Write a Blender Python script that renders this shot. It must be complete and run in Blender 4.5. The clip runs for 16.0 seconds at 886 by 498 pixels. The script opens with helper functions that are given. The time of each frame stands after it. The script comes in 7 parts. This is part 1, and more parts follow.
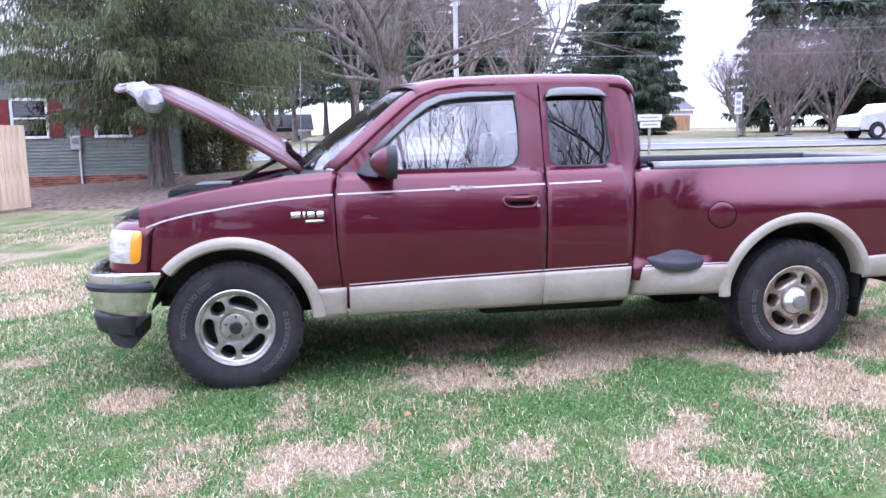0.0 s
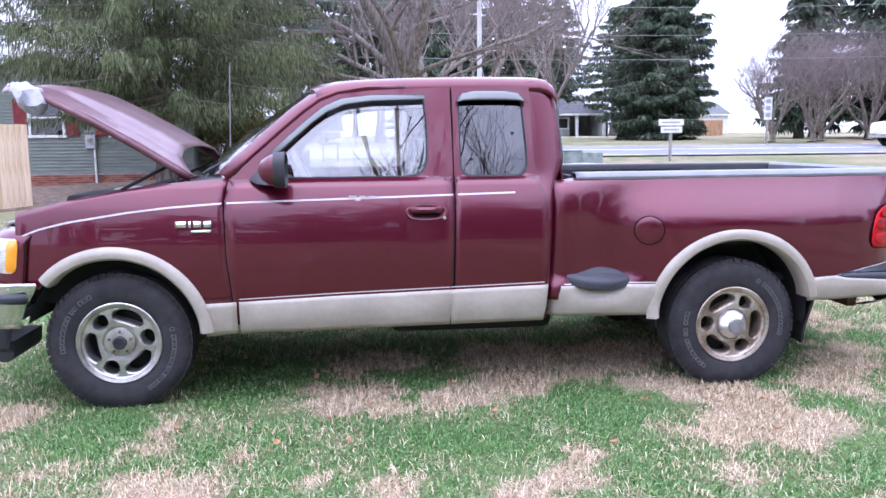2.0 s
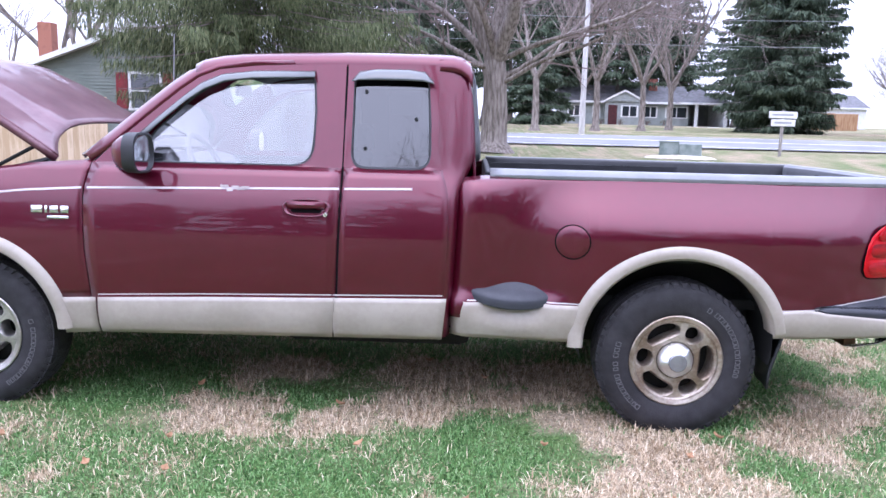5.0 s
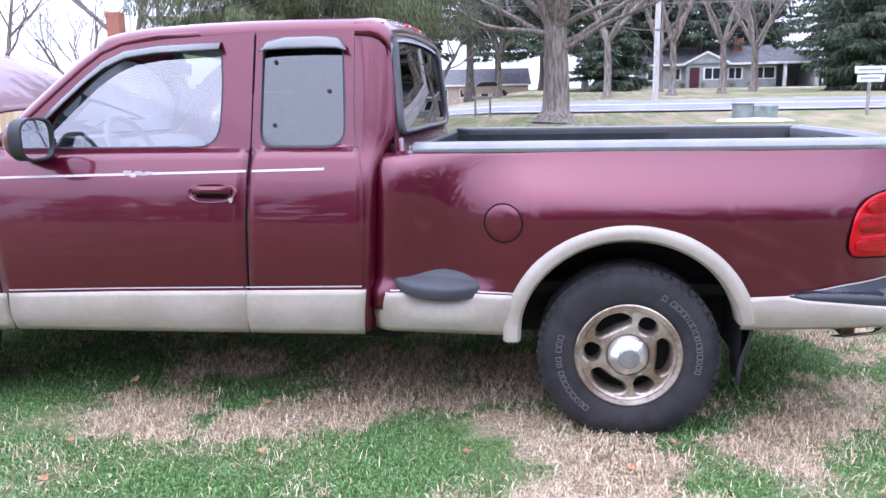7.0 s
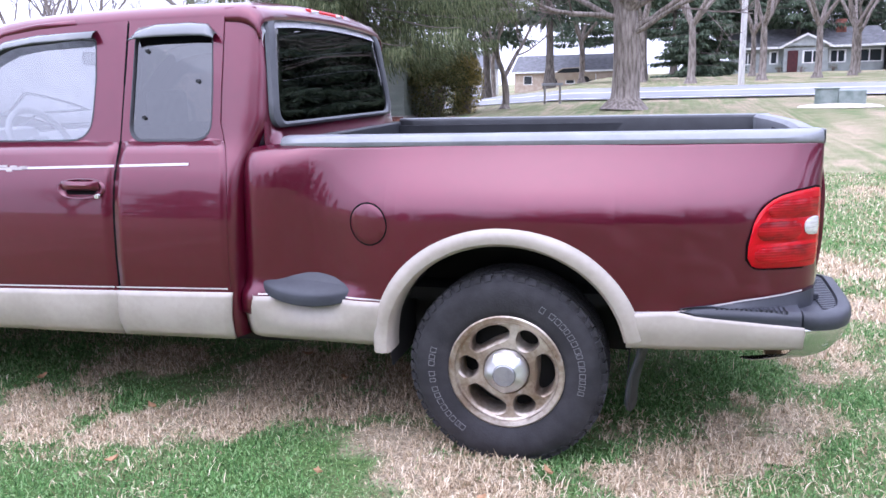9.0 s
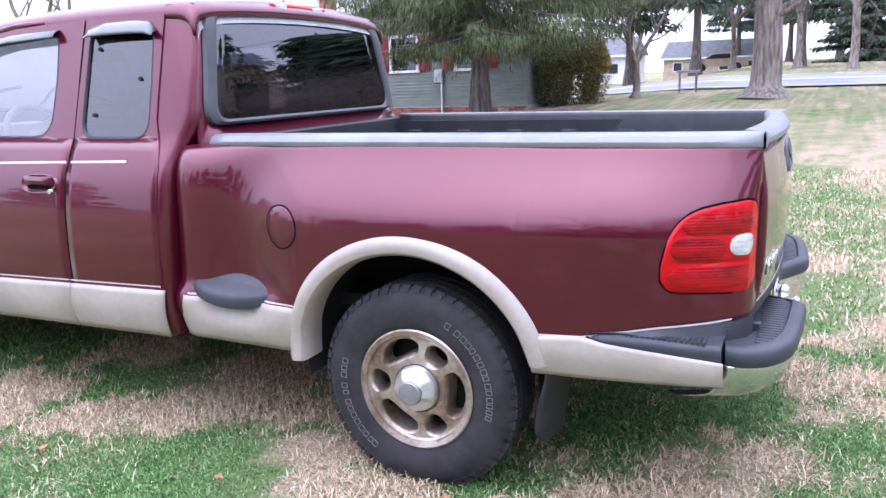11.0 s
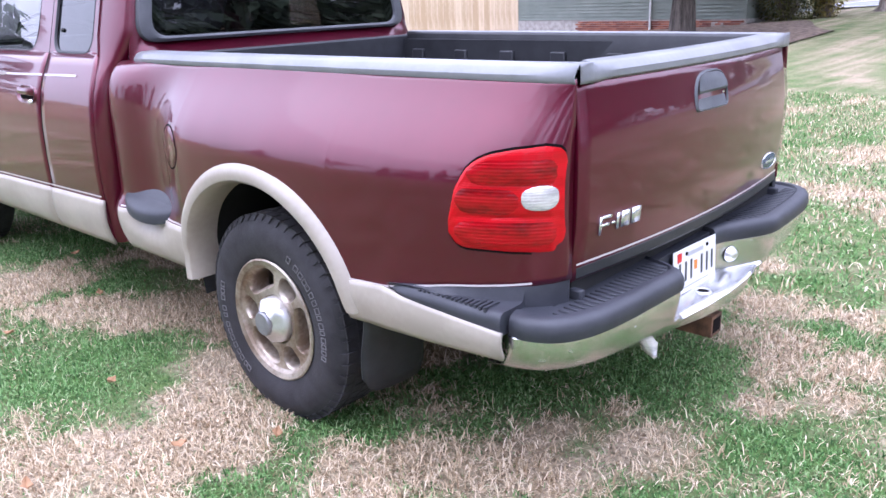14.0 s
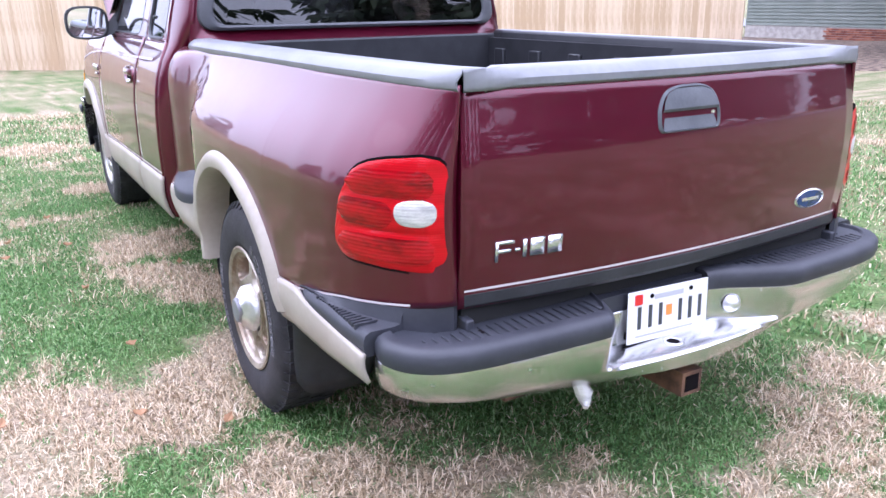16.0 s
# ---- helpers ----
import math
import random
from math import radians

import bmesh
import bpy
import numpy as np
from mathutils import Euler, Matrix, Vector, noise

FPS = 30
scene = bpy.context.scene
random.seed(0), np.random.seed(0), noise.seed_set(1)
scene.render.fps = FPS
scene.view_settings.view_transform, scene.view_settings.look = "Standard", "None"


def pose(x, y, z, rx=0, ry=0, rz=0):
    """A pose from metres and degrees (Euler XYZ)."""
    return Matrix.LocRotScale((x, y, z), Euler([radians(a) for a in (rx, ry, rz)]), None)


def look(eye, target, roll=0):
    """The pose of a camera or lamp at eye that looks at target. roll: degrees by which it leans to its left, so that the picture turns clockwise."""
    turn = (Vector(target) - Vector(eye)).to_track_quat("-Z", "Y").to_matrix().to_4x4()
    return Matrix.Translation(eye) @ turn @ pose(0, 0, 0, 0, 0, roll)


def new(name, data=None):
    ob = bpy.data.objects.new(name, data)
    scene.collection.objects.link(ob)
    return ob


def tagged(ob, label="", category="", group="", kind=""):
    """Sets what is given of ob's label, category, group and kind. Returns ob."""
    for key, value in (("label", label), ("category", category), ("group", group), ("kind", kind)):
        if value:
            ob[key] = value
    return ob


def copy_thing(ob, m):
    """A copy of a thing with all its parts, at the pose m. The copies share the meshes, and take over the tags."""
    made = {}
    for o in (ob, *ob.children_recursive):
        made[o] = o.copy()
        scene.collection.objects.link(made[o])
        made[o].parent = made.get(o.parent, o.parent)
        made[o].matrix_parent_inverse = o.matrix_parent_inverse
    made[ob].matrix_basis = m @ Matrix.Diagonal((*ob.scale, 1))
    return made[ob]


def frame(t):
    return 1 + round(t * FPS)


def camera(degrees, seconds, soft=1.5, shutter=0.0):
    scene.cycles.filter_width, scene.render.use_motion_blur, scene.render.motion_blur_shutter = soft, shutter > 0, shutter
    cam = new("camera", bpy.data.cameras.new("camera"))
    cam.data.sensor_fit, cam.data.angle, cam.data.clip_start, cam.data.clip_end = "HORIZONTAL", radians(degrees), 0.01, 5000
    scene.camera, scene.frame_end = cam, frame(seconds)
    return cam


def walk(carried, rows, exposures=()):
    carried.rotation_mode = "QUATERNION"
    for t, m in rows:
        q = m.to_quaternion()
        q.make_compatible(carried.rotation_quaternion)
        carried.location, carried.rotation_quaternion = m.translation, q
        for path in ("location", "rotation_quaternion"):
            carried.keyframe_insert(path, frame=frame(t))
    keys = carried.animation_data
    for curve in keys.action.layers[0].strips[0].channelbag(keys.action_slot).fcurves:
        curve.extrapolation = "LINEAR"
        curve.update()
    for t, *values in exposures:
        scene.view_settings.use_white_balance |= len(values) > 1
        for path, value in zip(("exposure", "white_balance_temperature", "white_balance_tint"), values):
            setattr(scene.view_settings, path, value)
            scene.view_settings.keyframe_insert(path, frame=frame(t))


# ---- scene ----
cam = camera(59.2, 16.0, soft=1.55)
PATH = [
    (0, (0.134, -0.065, 1.409), (0.435, 1.892, 1.129), -1.1),
    (0.5, (0.28, 0.0, 1.414), (0.653, 1.948, 1.158), -2.4),
    (1, (0.504, 0.058, 1.413), (0.794, 2.016, 1.133), -0.9),
    (1.5, (0.742, 0.084, 1.43), (0.948, 2.055, 1.159), 1.2),
    (2, (0.918, 0.149, 1.424), (1.136, 2.118, 1.151), -0.5),
    (2.5, (1.086, 0.268, 1.433), (1.227, 2.246, 1.167), 1.7),
    (3, (1.266, 0.374, 1.429), (1.366, 2.354, 1.167), -0.3),
    (3.5, (1.505, 0.435, 1.449), (1.484, 2.413, 1.15), 1.4),
    (4, (1.718, 0.494, 1.457), (1.679, 2.472, 1.165), 0.7),
    (4.5, (1.916, 0.606, 1.453), (1.867, 2.583, 1.151), 1.3),
    (7, (2.8, 1.188, 1.436), (2.519, 3.131, 1.053), -1.0),
    (7.5, (3.018, 1.289, 1.427), (2.63, 3.208, 1.015), -0.6),
    (8, (3.255, 1.348, 1.441), (2.81, 3.25, 1.009), -0.4),
    (8.5, (3.43, 1.462, 1.426), (2.993, 3.367, 1.002), -1.3),
    (9, (3.63, 1.637, 1.424), (3.128, 3.529, 1.015), -1.5),
    (11.5, (4.596, 2.232, 1.437), (3.619, 3.911, 0.961), -0.9),
    (12, (4.823, 2.363, 1.454), (3.732, 3.952, 0.918), -0.4),
    (12.5, (4.948, 2.499, 1.445), (3.835, 4.063, 0.882), -2.3),
    (13, (5.072, 2.683, 1.438), (3.849, 4.172, 0.904), -1.4),
    (13.5, (5.223, 2.818, 1.43), (3.945, 4.259, 0.891), -2.2),
    (14, (5.32, 2.979, 1.411), (4.029, 4.378, 0.796), -2.0),
    (14.5, (5.412, 3.165, 1.409), (4.01, 4.465, 0.822), -1.0),
    (15, (5.526, 3.373, 1.392), (3.97, 4.474, 0.787), -1.3),
    (15.5, (5.677, 3.564, 1.394), (4.056, 4.553, 0.765), -1.4),
    (16, (5.746, 3.741, 1.387), (4.1, 4.702, 0.78), -0.6),
]
walk(cam, [(t, look(eye, target, roll)) for t, eye, target, roll in PATH], exposures=[(0.0, 0.42, 5290, 22.0), (7.0, 0.52, 5400, 20.0), (16.0, 0.66, 5440, 21.0)])

# ---- sky and sun: bright overcast ----
world = bpy.data.worlds.new("sky")
scene.world = world
world.use_nodes = True
wn, wl = world.node_tree.nodes, world.node_tree.links
wn.clear()
sky = wn.new("ShaderNodeTexSky")
sky.sky_type = "NISHITA"
sky.sun_disc = False
sky.sun_elevation, sky.sun_rotation = radians(70), radians(197)
sky.air_density, sky.dust_density, sky.ozone_density = 1.0, 6.0, 1.0
haze = wn.new("ShaderNodeMix")
haze.data_type = "RGBA"
haze.inputs[0].default_value = 0.85
haze.inputs[7].default_value = (14.6, 14.4, 15.8, 1)
bg = wn.new("ShaderNodeBackground")
bg.inputs[1].default_value = 0.155
out = wn.new("ShaderNodeOutputWorld")
wl.new(sky.outputs[0], haze.inputs[6])
# an overcast dome: brightest overhead, dimmer towards the horizon
way_up = wn.new("ShaderNodeTexCoord")
split = wn.new("ShaderNodeSeparateXYZ")
dome = wn.new("ShaderNodeMapRange")
dome.inputs[1].default_value, dome.inputs[2].default_value = 0.0, 1.0
dome.inputs[3].default_value, dome.inputs[4].default_value = 0.62, 1.45
tone = wn.new("ShaderNodeVectorMath")
tone.operation = "SCALE"
wl.new(way_up.outputs["Generated"], split.inputs[0])
wl.new(split.outputs["Z"], dome.inputs[0])
wl.new(haze.outputs[2], tone.inputs[0])
wl.new(dome.outputs[0], tone.inputs["Scale"])
wl.new(tone.outputs[0], bg.inputs[0])
wl.new(bg.outputs[0], out.inputs[0])
sun = new("sun", bpy.data.lights.new("sun", "SUN"))
sun.data.energy, sun.data.angle, sun.data.color = 0.7, radians(90), (1.0, 0.97, 0.93)
sun.matrix_world = look((-4, -13, 40), (0, 0, 0))


# ---- materials ----
def material(name, color, rough=0.5, metal=0.0, coat=0.0, spec=0.5):
    m = bpy.data.materials.new(name)
    m.use_nodes = True
    b = m.node_tree.nodes["Principled BSDF"]
    b.inputs["Base Color"].default_value = (*color, 1)
    b.inputs["Roughness"].default_value = rough
    b.inputs["Metallic"].default_value = metal
    b.inputs["Coat Weight"].default_value = coat
    b.inputs["Coat Roughness"].default_value = 0.03
    b.inputs["Specular IOR Level"].default_value = spec
    return m


def vary(m, colors, scale=8.0, detail=4.0, coords="Object", stretch=(1, 1, 1), lo=0.35, hi=0.65, rough=None, bump=0.0, bump_scale=None, per_object=0.0):
    """Blends two colours by noise, with a second finer noise for grain, and a bump."""
    nt = m.node_tree
    b = nt.nodes["Principled BSDF"]
    tc = nt.nodes.new("ShaderNodeTexCoord")
    mp = nt.nodes.new("ShaderNodeMapping")
    mp.inputs["Scale"].default_value = stretch
    nt.links.new(tc.outputs[coords], mp.inputs[0])
    big = nt.nodes.new("ShaderNodeTexNoise")
    big.inputs["Scale"].default_value, big.inputs["Detail"].default_value = scale, detail
    nt.links.new(mp.outputs[0], big.inputs[0])
    fine = nt.nodes.new("ShaderNodeTexNoise")
    fine.inputs["Scale"].default_value, fine.inputs["Detail"].default_value = scale * 9, 3
    nt.links.new(mp.outputs[0], fine.inputs[0])
    add = nt.nodes.new("ShaderNodeMath")
    add.operation = "MULTIPLY_ADD"
    add.inputs[1].default_value = 0.35
    nt.links.new(fine.outputs[0], add.inputs[0])
    sub = nt.nodes.new("ShaderNodeMath")
    sub.operation = "SUBTRACT"
    sub.inputs[1].default_value = 0.175
    nt.links.new(big.outputs[0], sub.inputs[0])
    nt.links.new(sub.outputs[0], add.inputs[2])
    fac = add.outputs[0]
    if per_object:
        info = nt.nodes.new("ShaderNodeObjectInfo")
        r = nt.nodes.new("ShaderNodeMath")
        r.operation = "MULTIPLY_ADD"
        r.inputs[1].default_value = per_object
        nt.links.new(info.outputs["Random"], r.inputs[0])
        s2 = nt.nodes.new("ShaderNodeMath")
        s2.operation = "SUBTRACT"
        s2.inputs[1].default_value = per_object / 2
        nt.links.new(fac, s2.inputs[0])
        nt.links.new(s2.outputs[0], r.inputs[2])
        fac = r.outputs[0]
    ramp = nt.nodes.new("ShaderNodeValToRGB")
    e = ramp.color_ramp.elements
    e[0].position, e[1].position = lo, hi
    e[0].color, e[1].color = (*colors[0], 1), (*colors[-1], 1)
    for i, c in enumerate(colors[1:-1]):
        n = e.new(lo + (hi - lo) * (i + 1) / (len(colors) - 1))
        n.color = (*c, 1)
    nt.links.new(fac, ramp.inputs[0])
    nt.links.new(ramp.outputs[0], b.inputs["Base Color"])
    if rough:
        rr = nt.nodes.new("ShaderNodeMapRange")
        rr.inputs[3].default_value, rr.inputs[4].default_value = rough
        nt.links.new(fine.outputs[0], rr.inputs[0])
        nt.links.new(rr.outputs[0], b.inputs["Roughness"])
    if bump:
        bp = nt.nodes.new("ShaderNodeBump")
        bp.inputs["Strength"].default_value = bump
        bp.inputs["Distance"].default_value = 0.01
        if bump_scale:
            bn = nt.nodes.new("ShaderNodeTexNoise")
            bn.inputs["Scale"].default_value, bn.inputs["Detail"].default_value = bump_scale, 4
            nt.links.new(mp.outputs[0], bn.inputs[0])
            nt.links.new(bn.outputs[0], bp.inputs["Height"])
        else:
            nt.links.new(fine.outputs[0], bp.inputs["Height"])
        nt.links.new(bp.outputs[0], b.inputs["Normal"])
    return m


PAINT = vary(material("maroon_paint", (0.09, 0.002, 0.016), 0.3, 0.5, 1.0), [(0.088, 0.0008, 0.0148), (0.100, 0.0011, 0.0170)], 2, rough=(0.30, 0.35))
# faded hood paint, its colour also lifted for the sky sheen on it
PAINT_DULL = vary(material("faded_maroon_paint", (0.14, 0.03, 0.05), 0.4, 0.3, 0.5), [(0.085, 0.020, 0.033), (0.15, 0.068, 0.080)], 4, 6, rough=(0.35, 0.5))
BEIGE = vary(material("beige_cladding", (0.45, 0.4, 0.33), 0.45, 0, 0.3), [(0.33, 0.29, 0.24), (0.40, 0.355, 0.30)], 5, rough=(0.4, 0.55))
BLACK = vary(material("black_plastic", (0.03, 0.032, 0.036), 0.55), [(0.016, 0.017, 0.020), (0.026, 0.027, 0.031)], 12, rough=(0.45, 0.6), bump=0.05)
GREYPAD = vary(material("grey_bed_rail", (0.12, 0.125, 0.135), 0.5), [(0.17, 0.175, 0.185), (0.21, 0.215, 0.225)], 6, rough=(0.32, 0.42), bump=0.05)
FRAME_GREY = vary(material("dark_grey_rubber", (0.07, 0.072, 0.08), 0.5), [(0.062, 0.064, 0.072), (0.085, 0.087, 0.096)], 6, rough=(0.4, 0.52), bump=0.05)
CHROME = vary(material("chrome", (0.75, 0.75, 0.76), 0.12, 1.0), [(0.60, 0.60, 0.61), (0.72, 0.72, 0.73)], 5, rough=(0.20, 0.30))
CHROME_BRIGHT = vary(material("bright_chrome", (0.85, 0.85, 0.86), 0.25, 1.0), [(0.74, 0.74, 0.76), (0.9, 0.9, 0.9)], 11, rough=(0.28, 0.5))
ALLOY = vary(material("cast_alloy", (0.55, 0.52, 0.48), 0.35, 0.9), [(0.34, 0.32, 0.30), (0.58, 0.56, 0.53)], 9, rough=(0.28, 0.5))
ALLOY_DUSTY = vary(material("brake_dusted_alloy", (0.45, 0.38, 0.3), 0.45, 0.8), [(0.24, 0.18, 0.13), (0.56, 0.50, 0.43)], 7, rough=(0.35, 0.6))
TYRE = vary(material("tyre_rubber", (0.025, 0.024, 0.026), 0.75), [(0.014, 0.013, 0.015), (0.032, 0.030, 0.034)], 12, rough=(0.65, 0.9), bump=0.2)
PEWTER = vary(material("dull_pewter", (0.35, 0.35, 0.36), 0.45, 0.8), [(0.28, 0.28, 0.30), (0.36, 0.36, 0.38)], 20, rough=(0.4, 0.55))
DARK = material("underbody_black", (0.012, 0.012, 0.012), 0.8)
GAPM = material("panel_gap_black", (0.006, 0.004, 0.005), 0.9, spec=0.1)
SEAT = vary(material("grey_cloth_seat", (0.3, 0.3, 0.32), 0.9), [(0.36, 0.36, 0.38), (0.48, 0.48, 0.50)], 30, bump=0.2)
DASH = vary(material("grey_dash", (0.2, 0.2, 0.22), 0.6), [(0.28, 0.28, 0.30), (0.38, 0.38, 0.40)], 25, bump=0.1)
WHITEP = material("white_stripe", (0.56, 0.50, 0.51), 0.4)
LETTER = material("raised_white_letter", (0.15, 0.145, 0.15), 0.7)
SILVERB = material("badge_silver", (0.75, 0.75, 0.76), 0.25, 0.9)
RUST = vary(material("rusty_steel", (0.12, 0.06, 0.03), 0.8), [(0.06, 0.03, 0.02), (0.18, 0.09, 0.05)], 20, rough=(0.6, 0.9), bump=0.3)


def glass(name, tint, rough=0.0, ior=1.9):
    """A thin pane: a tinted see-through sheet with a mirror coat whose strength grows towards grazing."""
    m = bpy.data.materials.new(name)
    m.use_nodes = True
    nt = m.node_tree
    nt.nodes.clear()
    tr = nt.nodes.new("ShaderNodeBsdfTransparent")
    tr.inputs[0].default_value = (*tint, 1)
    gl = nt.nodes.new("ShaderNodeBsdfGlossy")
    gl.inputs[0].default_value = (1, 1, 1, 1)
    gl.inputs[1].default_value = rough
    fr = nt.nodes.new("ShaderNodeFresnel")
    fr.inputs[0].default_value = ior
    mix = nt.nodes.new("ShaderNodeMixShader")
    o = nt.nodes.new("ShaderNodeOutputMaterial")
    nt.links.new(fr.outputs[0], mix.inputs[0])
    nt.links.new(tr.outputs[0], mix.inputs[1])
    nt.links.new(gl.outputs[0], mix.inputs[2])
    nt.links.new(mix.outputs[0], o.inputs[0])
    return m


GLASS = glass("window_glass", (0.93, 0.95, 0.96), 0.0, 2.5)
TINTED = glass("privacy_glass", (0.05, 0.05, 0.06), 0.0, 1.9)
HOUSE_GLASS = glass("house_window_glass", (0.25, 0.27, 0.28))
HOUSE_GLASS_FAR = material("dark_window", (0.03, 0.035, 0.04), 0.08)
REDLENS = vary(material("red_tail_lens", (0.7, 0.01, 0.02), 0.3, 0.0, 0.3, 0.2), [(0.42, 0.0, 0.004), (0.56, 0.0, 0.008)], 7, stretch=(0.25, 0.25, 4))
REDLENS_DEEP = vary(material("deep_red_lens", (0.3, 0.0, 0.005), 0.22, 0.0, 0.5, 0.2), [(0.15, 0.0, 0.002), (0.30, 0.0, 0.004), (0.42, 0.0, 0.007)], 8, stretch=(0.6, 0.6, 3))
CLEARLENS = vary(material("clear_lens", (0.7, 0.7, 0.7), 0.15, 0.35, 1.0), [(0.50, 0.49, 0.50), (0.82, 0.80, 0.79)], 14, stretch=(1, 1, 5))
def ribbed(m, per_metre, strength):
    """Fine moulded ribs across a lens, running level."""
    nt = m.node_tree
    tc = nt.nodes.new("ShaderNodeTexCoord")
    wv = nt.nodes.new("ShaderNodeTexWave")
    wv.bands_direction = "Z"
    wv.inputs["Scale"].default_value = per_metre / 3.18
    bp = nt.nodes.new("ShaderNodeBump")
    bp.inputs["Strength"].default_value, bp.inputs["Distance"].default_value = strength, 0.002
    nt.links.new(tc.outputs["Object"], wv.inputs[0])
    nt.links.new(wv.outputs["Fac"], bp.inputs["Height"])
    nt.links.new(bp.outputs[0], nt.nodes["Principled BSDF"].inputs["Normal"])
    return m


PAINT.node_tree.nodes["Principled BSDF"].inputs["Coat IOR"].default_value = 1.46
ribbed(REDLENS, 170, 0.12)
ribbed(REDLENS_DEEP, 110, 0.3)
ribbed(CLEARLENS, 130, 0.22)
AMBER = material("amber_lens", (0.85, 0.33, 0.01), 0.15, 0, 1.0)
STEP = vary(material("dark_rubber_step", (0.04, 0.043, 0.05), 0.6), [(0.026, 0.028, 0.036), (0.040, 0.042, 0.052)], 8, rough=(0.45, 0.58), bump=0.04)
BLUE = material("emblem_blue", (0.01, 0.03, 0.12), 0.2, 0, 0.8)
PLATE = material("plate_white", (0.75, 0.75, 0.74), 0.35)
PLATE_INK = material("plate_ink", (0.05, 0.055, 0.06), 0.5)
PLATE_INK2 = material("plate_grey_ink", (0.45, 0.45, 0.47), 0.5)
REDPAINT = material("red_sticker", (0.6, 0.02, 0.02), 0.4)
ORANGE = material("orange_mark", (0.7, 0.25, 0.05), 0.5)
VISOR = material("smoked_visor", (0.07, 0.075, 0.075), 0.18, 0.0, 0.6)
MIRROR = material("mirror", (0.85, 0.88, 0.9), 0.02, 1.0)
DEFLECT = material("smoked_acrylic", (0.05, 0.045, 0.05), 0.15, 0.0, 0.8)
WRAP = vary(material("crumpled_silver_wrap", (0.55, 0.55, 0.6), 0.35, 0.3), [(0.28, 0.28, 0.33), (0.46, 0.45, 0.51)], 12, rough=(0.25, 0.5), bump=0.4)


# ---- mesh helpers ----
def part(name, bm, mat, parent=None, label="", smooth=True, fix=True):
    if fix:
        bmesh.ops.recalc_face_normals(bm, faces=bm.faces)
    me = bpy.data.meshes.new(name)
    bm.to_mesh(me)
    bm.free()
    me.materials.append(mat)
    for p in me.polygons:
        p.use_smooth = smooth
    ob = new(name, me)
    if parent:
        ob.parent = parent
    if label:
        tagged(ob, label)
    if smooth:
        me.set_sharp_from_angle(angle=radians(38))
    return ob


def thing(name, m, label, category, group="", kind=""):
    ob = new(name)
    ob.matrix_world = m
    return tagged(ob, label, category, group, kind)


def solid(ob, t, offset=0.0):
    md = ob.modifiers.new("thickness", "SOLIDIFY")
    md.thickness, md.offset = t, offset
    return ob


def bevel(ob, w, seg=2):
    md = ob.modifiers.new("edges", "BEVEL")
    md.width, md.segments, md.limit_method, md.angle_limit = w, seg, "ANGLE", radians(35)
    return ob


def grid(rows, closed=False, bm=None):
    """A sheet through rows of points."""
    bm = bm or bmesh.new()
    vs = [[bm.verts.new(p) for p in r] for r in rows]
    n = len(vs[0])
    for a, b in zip(vs, vs[1:]):
        for i in range(n if closed else n - 1):
            j = (i + 1) % n
            try:
                bm.faces.new((a[i], a[j], b[j], b[i]))
            except ValueError:
                pass
    return bm


def cap(bm, pts):
    return bm.faces.new([bm.verts.new(p) for p in pts])


def box(x0, x1, y0, y1, z0, z1, bm=None):
    bm = bm or bmesh.new()
    bmesh.ops.create_cube(bm, size=1, matrix=Matrix.Translation(((x0 + x1) / 2, (y0 + y1) / 2, (z0 + z1) / 2)) @ Matrix.Diagonal((x1 - x0, y1 - y0, z1 - z0, 1)))
    return bm


def fill(outline, holes, place):
    """A flat-filled outline with holes in (u, v), laid onto a surface by place(u, v)."""
    bm = bmesh.new()
    edges = []
    for loop in (outline, *holes):
        vs = [bm.verts.new((u, v, 0)) for u, v in loop]
        edges += [bm.edges.new((a, b)) for a, b in zip(vs, vs[1:] + vs[:1])]
    bmesh.ops.triangle_fill(bm, use_beauty=True, use_dissolve=False, edges=edges, normal=(0, 0, 1))
    for v in bm.verts:
        v.co = place(v.co.x, v.co.y)
    return bm


def rounded(pts, r, n=5):
    """A polygon with its corners rounded; r is one radius or one for each corner."""
    res = []
    k = len(pts)
    for i in range(k):
        p, a, b = Vector(pts[i]), Vector(pts[i - 1]), Vector(pts[(i + 1) % k])
        rr = r[i] if isinstance(r, (list, tuple)) else r
        if rr <= 0:
            res.append(tuple(p))
            continue
        u, v = (a - p), (b - p)
        d = min(rr, u.length * 0.49, v.length * 0.49)
        p0, p1 = p + u.normalized() * d, p + v.normalized() * d
        for j in range(n + 1):
            t = j / n
            res.append(tuple((1 - t) ** 2 * p0 + 2 * t * (1 - t) * p + t * t * p1))
    return res


def lathe(profile, segs=48, bm=None, centre=(0, 0, 0)):
    """Turns (radius, y) points round the y axis."""
    rows = []
    for k in range(segs):
        a = 2 * math.pi * k / segs
        rows.append([(centre[0] + r * math.cos(a), centre[1] + y, centre[2] + r * math.sin(a)) for r, y in profile])
    rows.append(rows[0])
    bm = grid(rows, bm=bm)
    bmesh.ops.remove_doubles(bm, verts=bm.verts, dist=1e-5)
    return bm


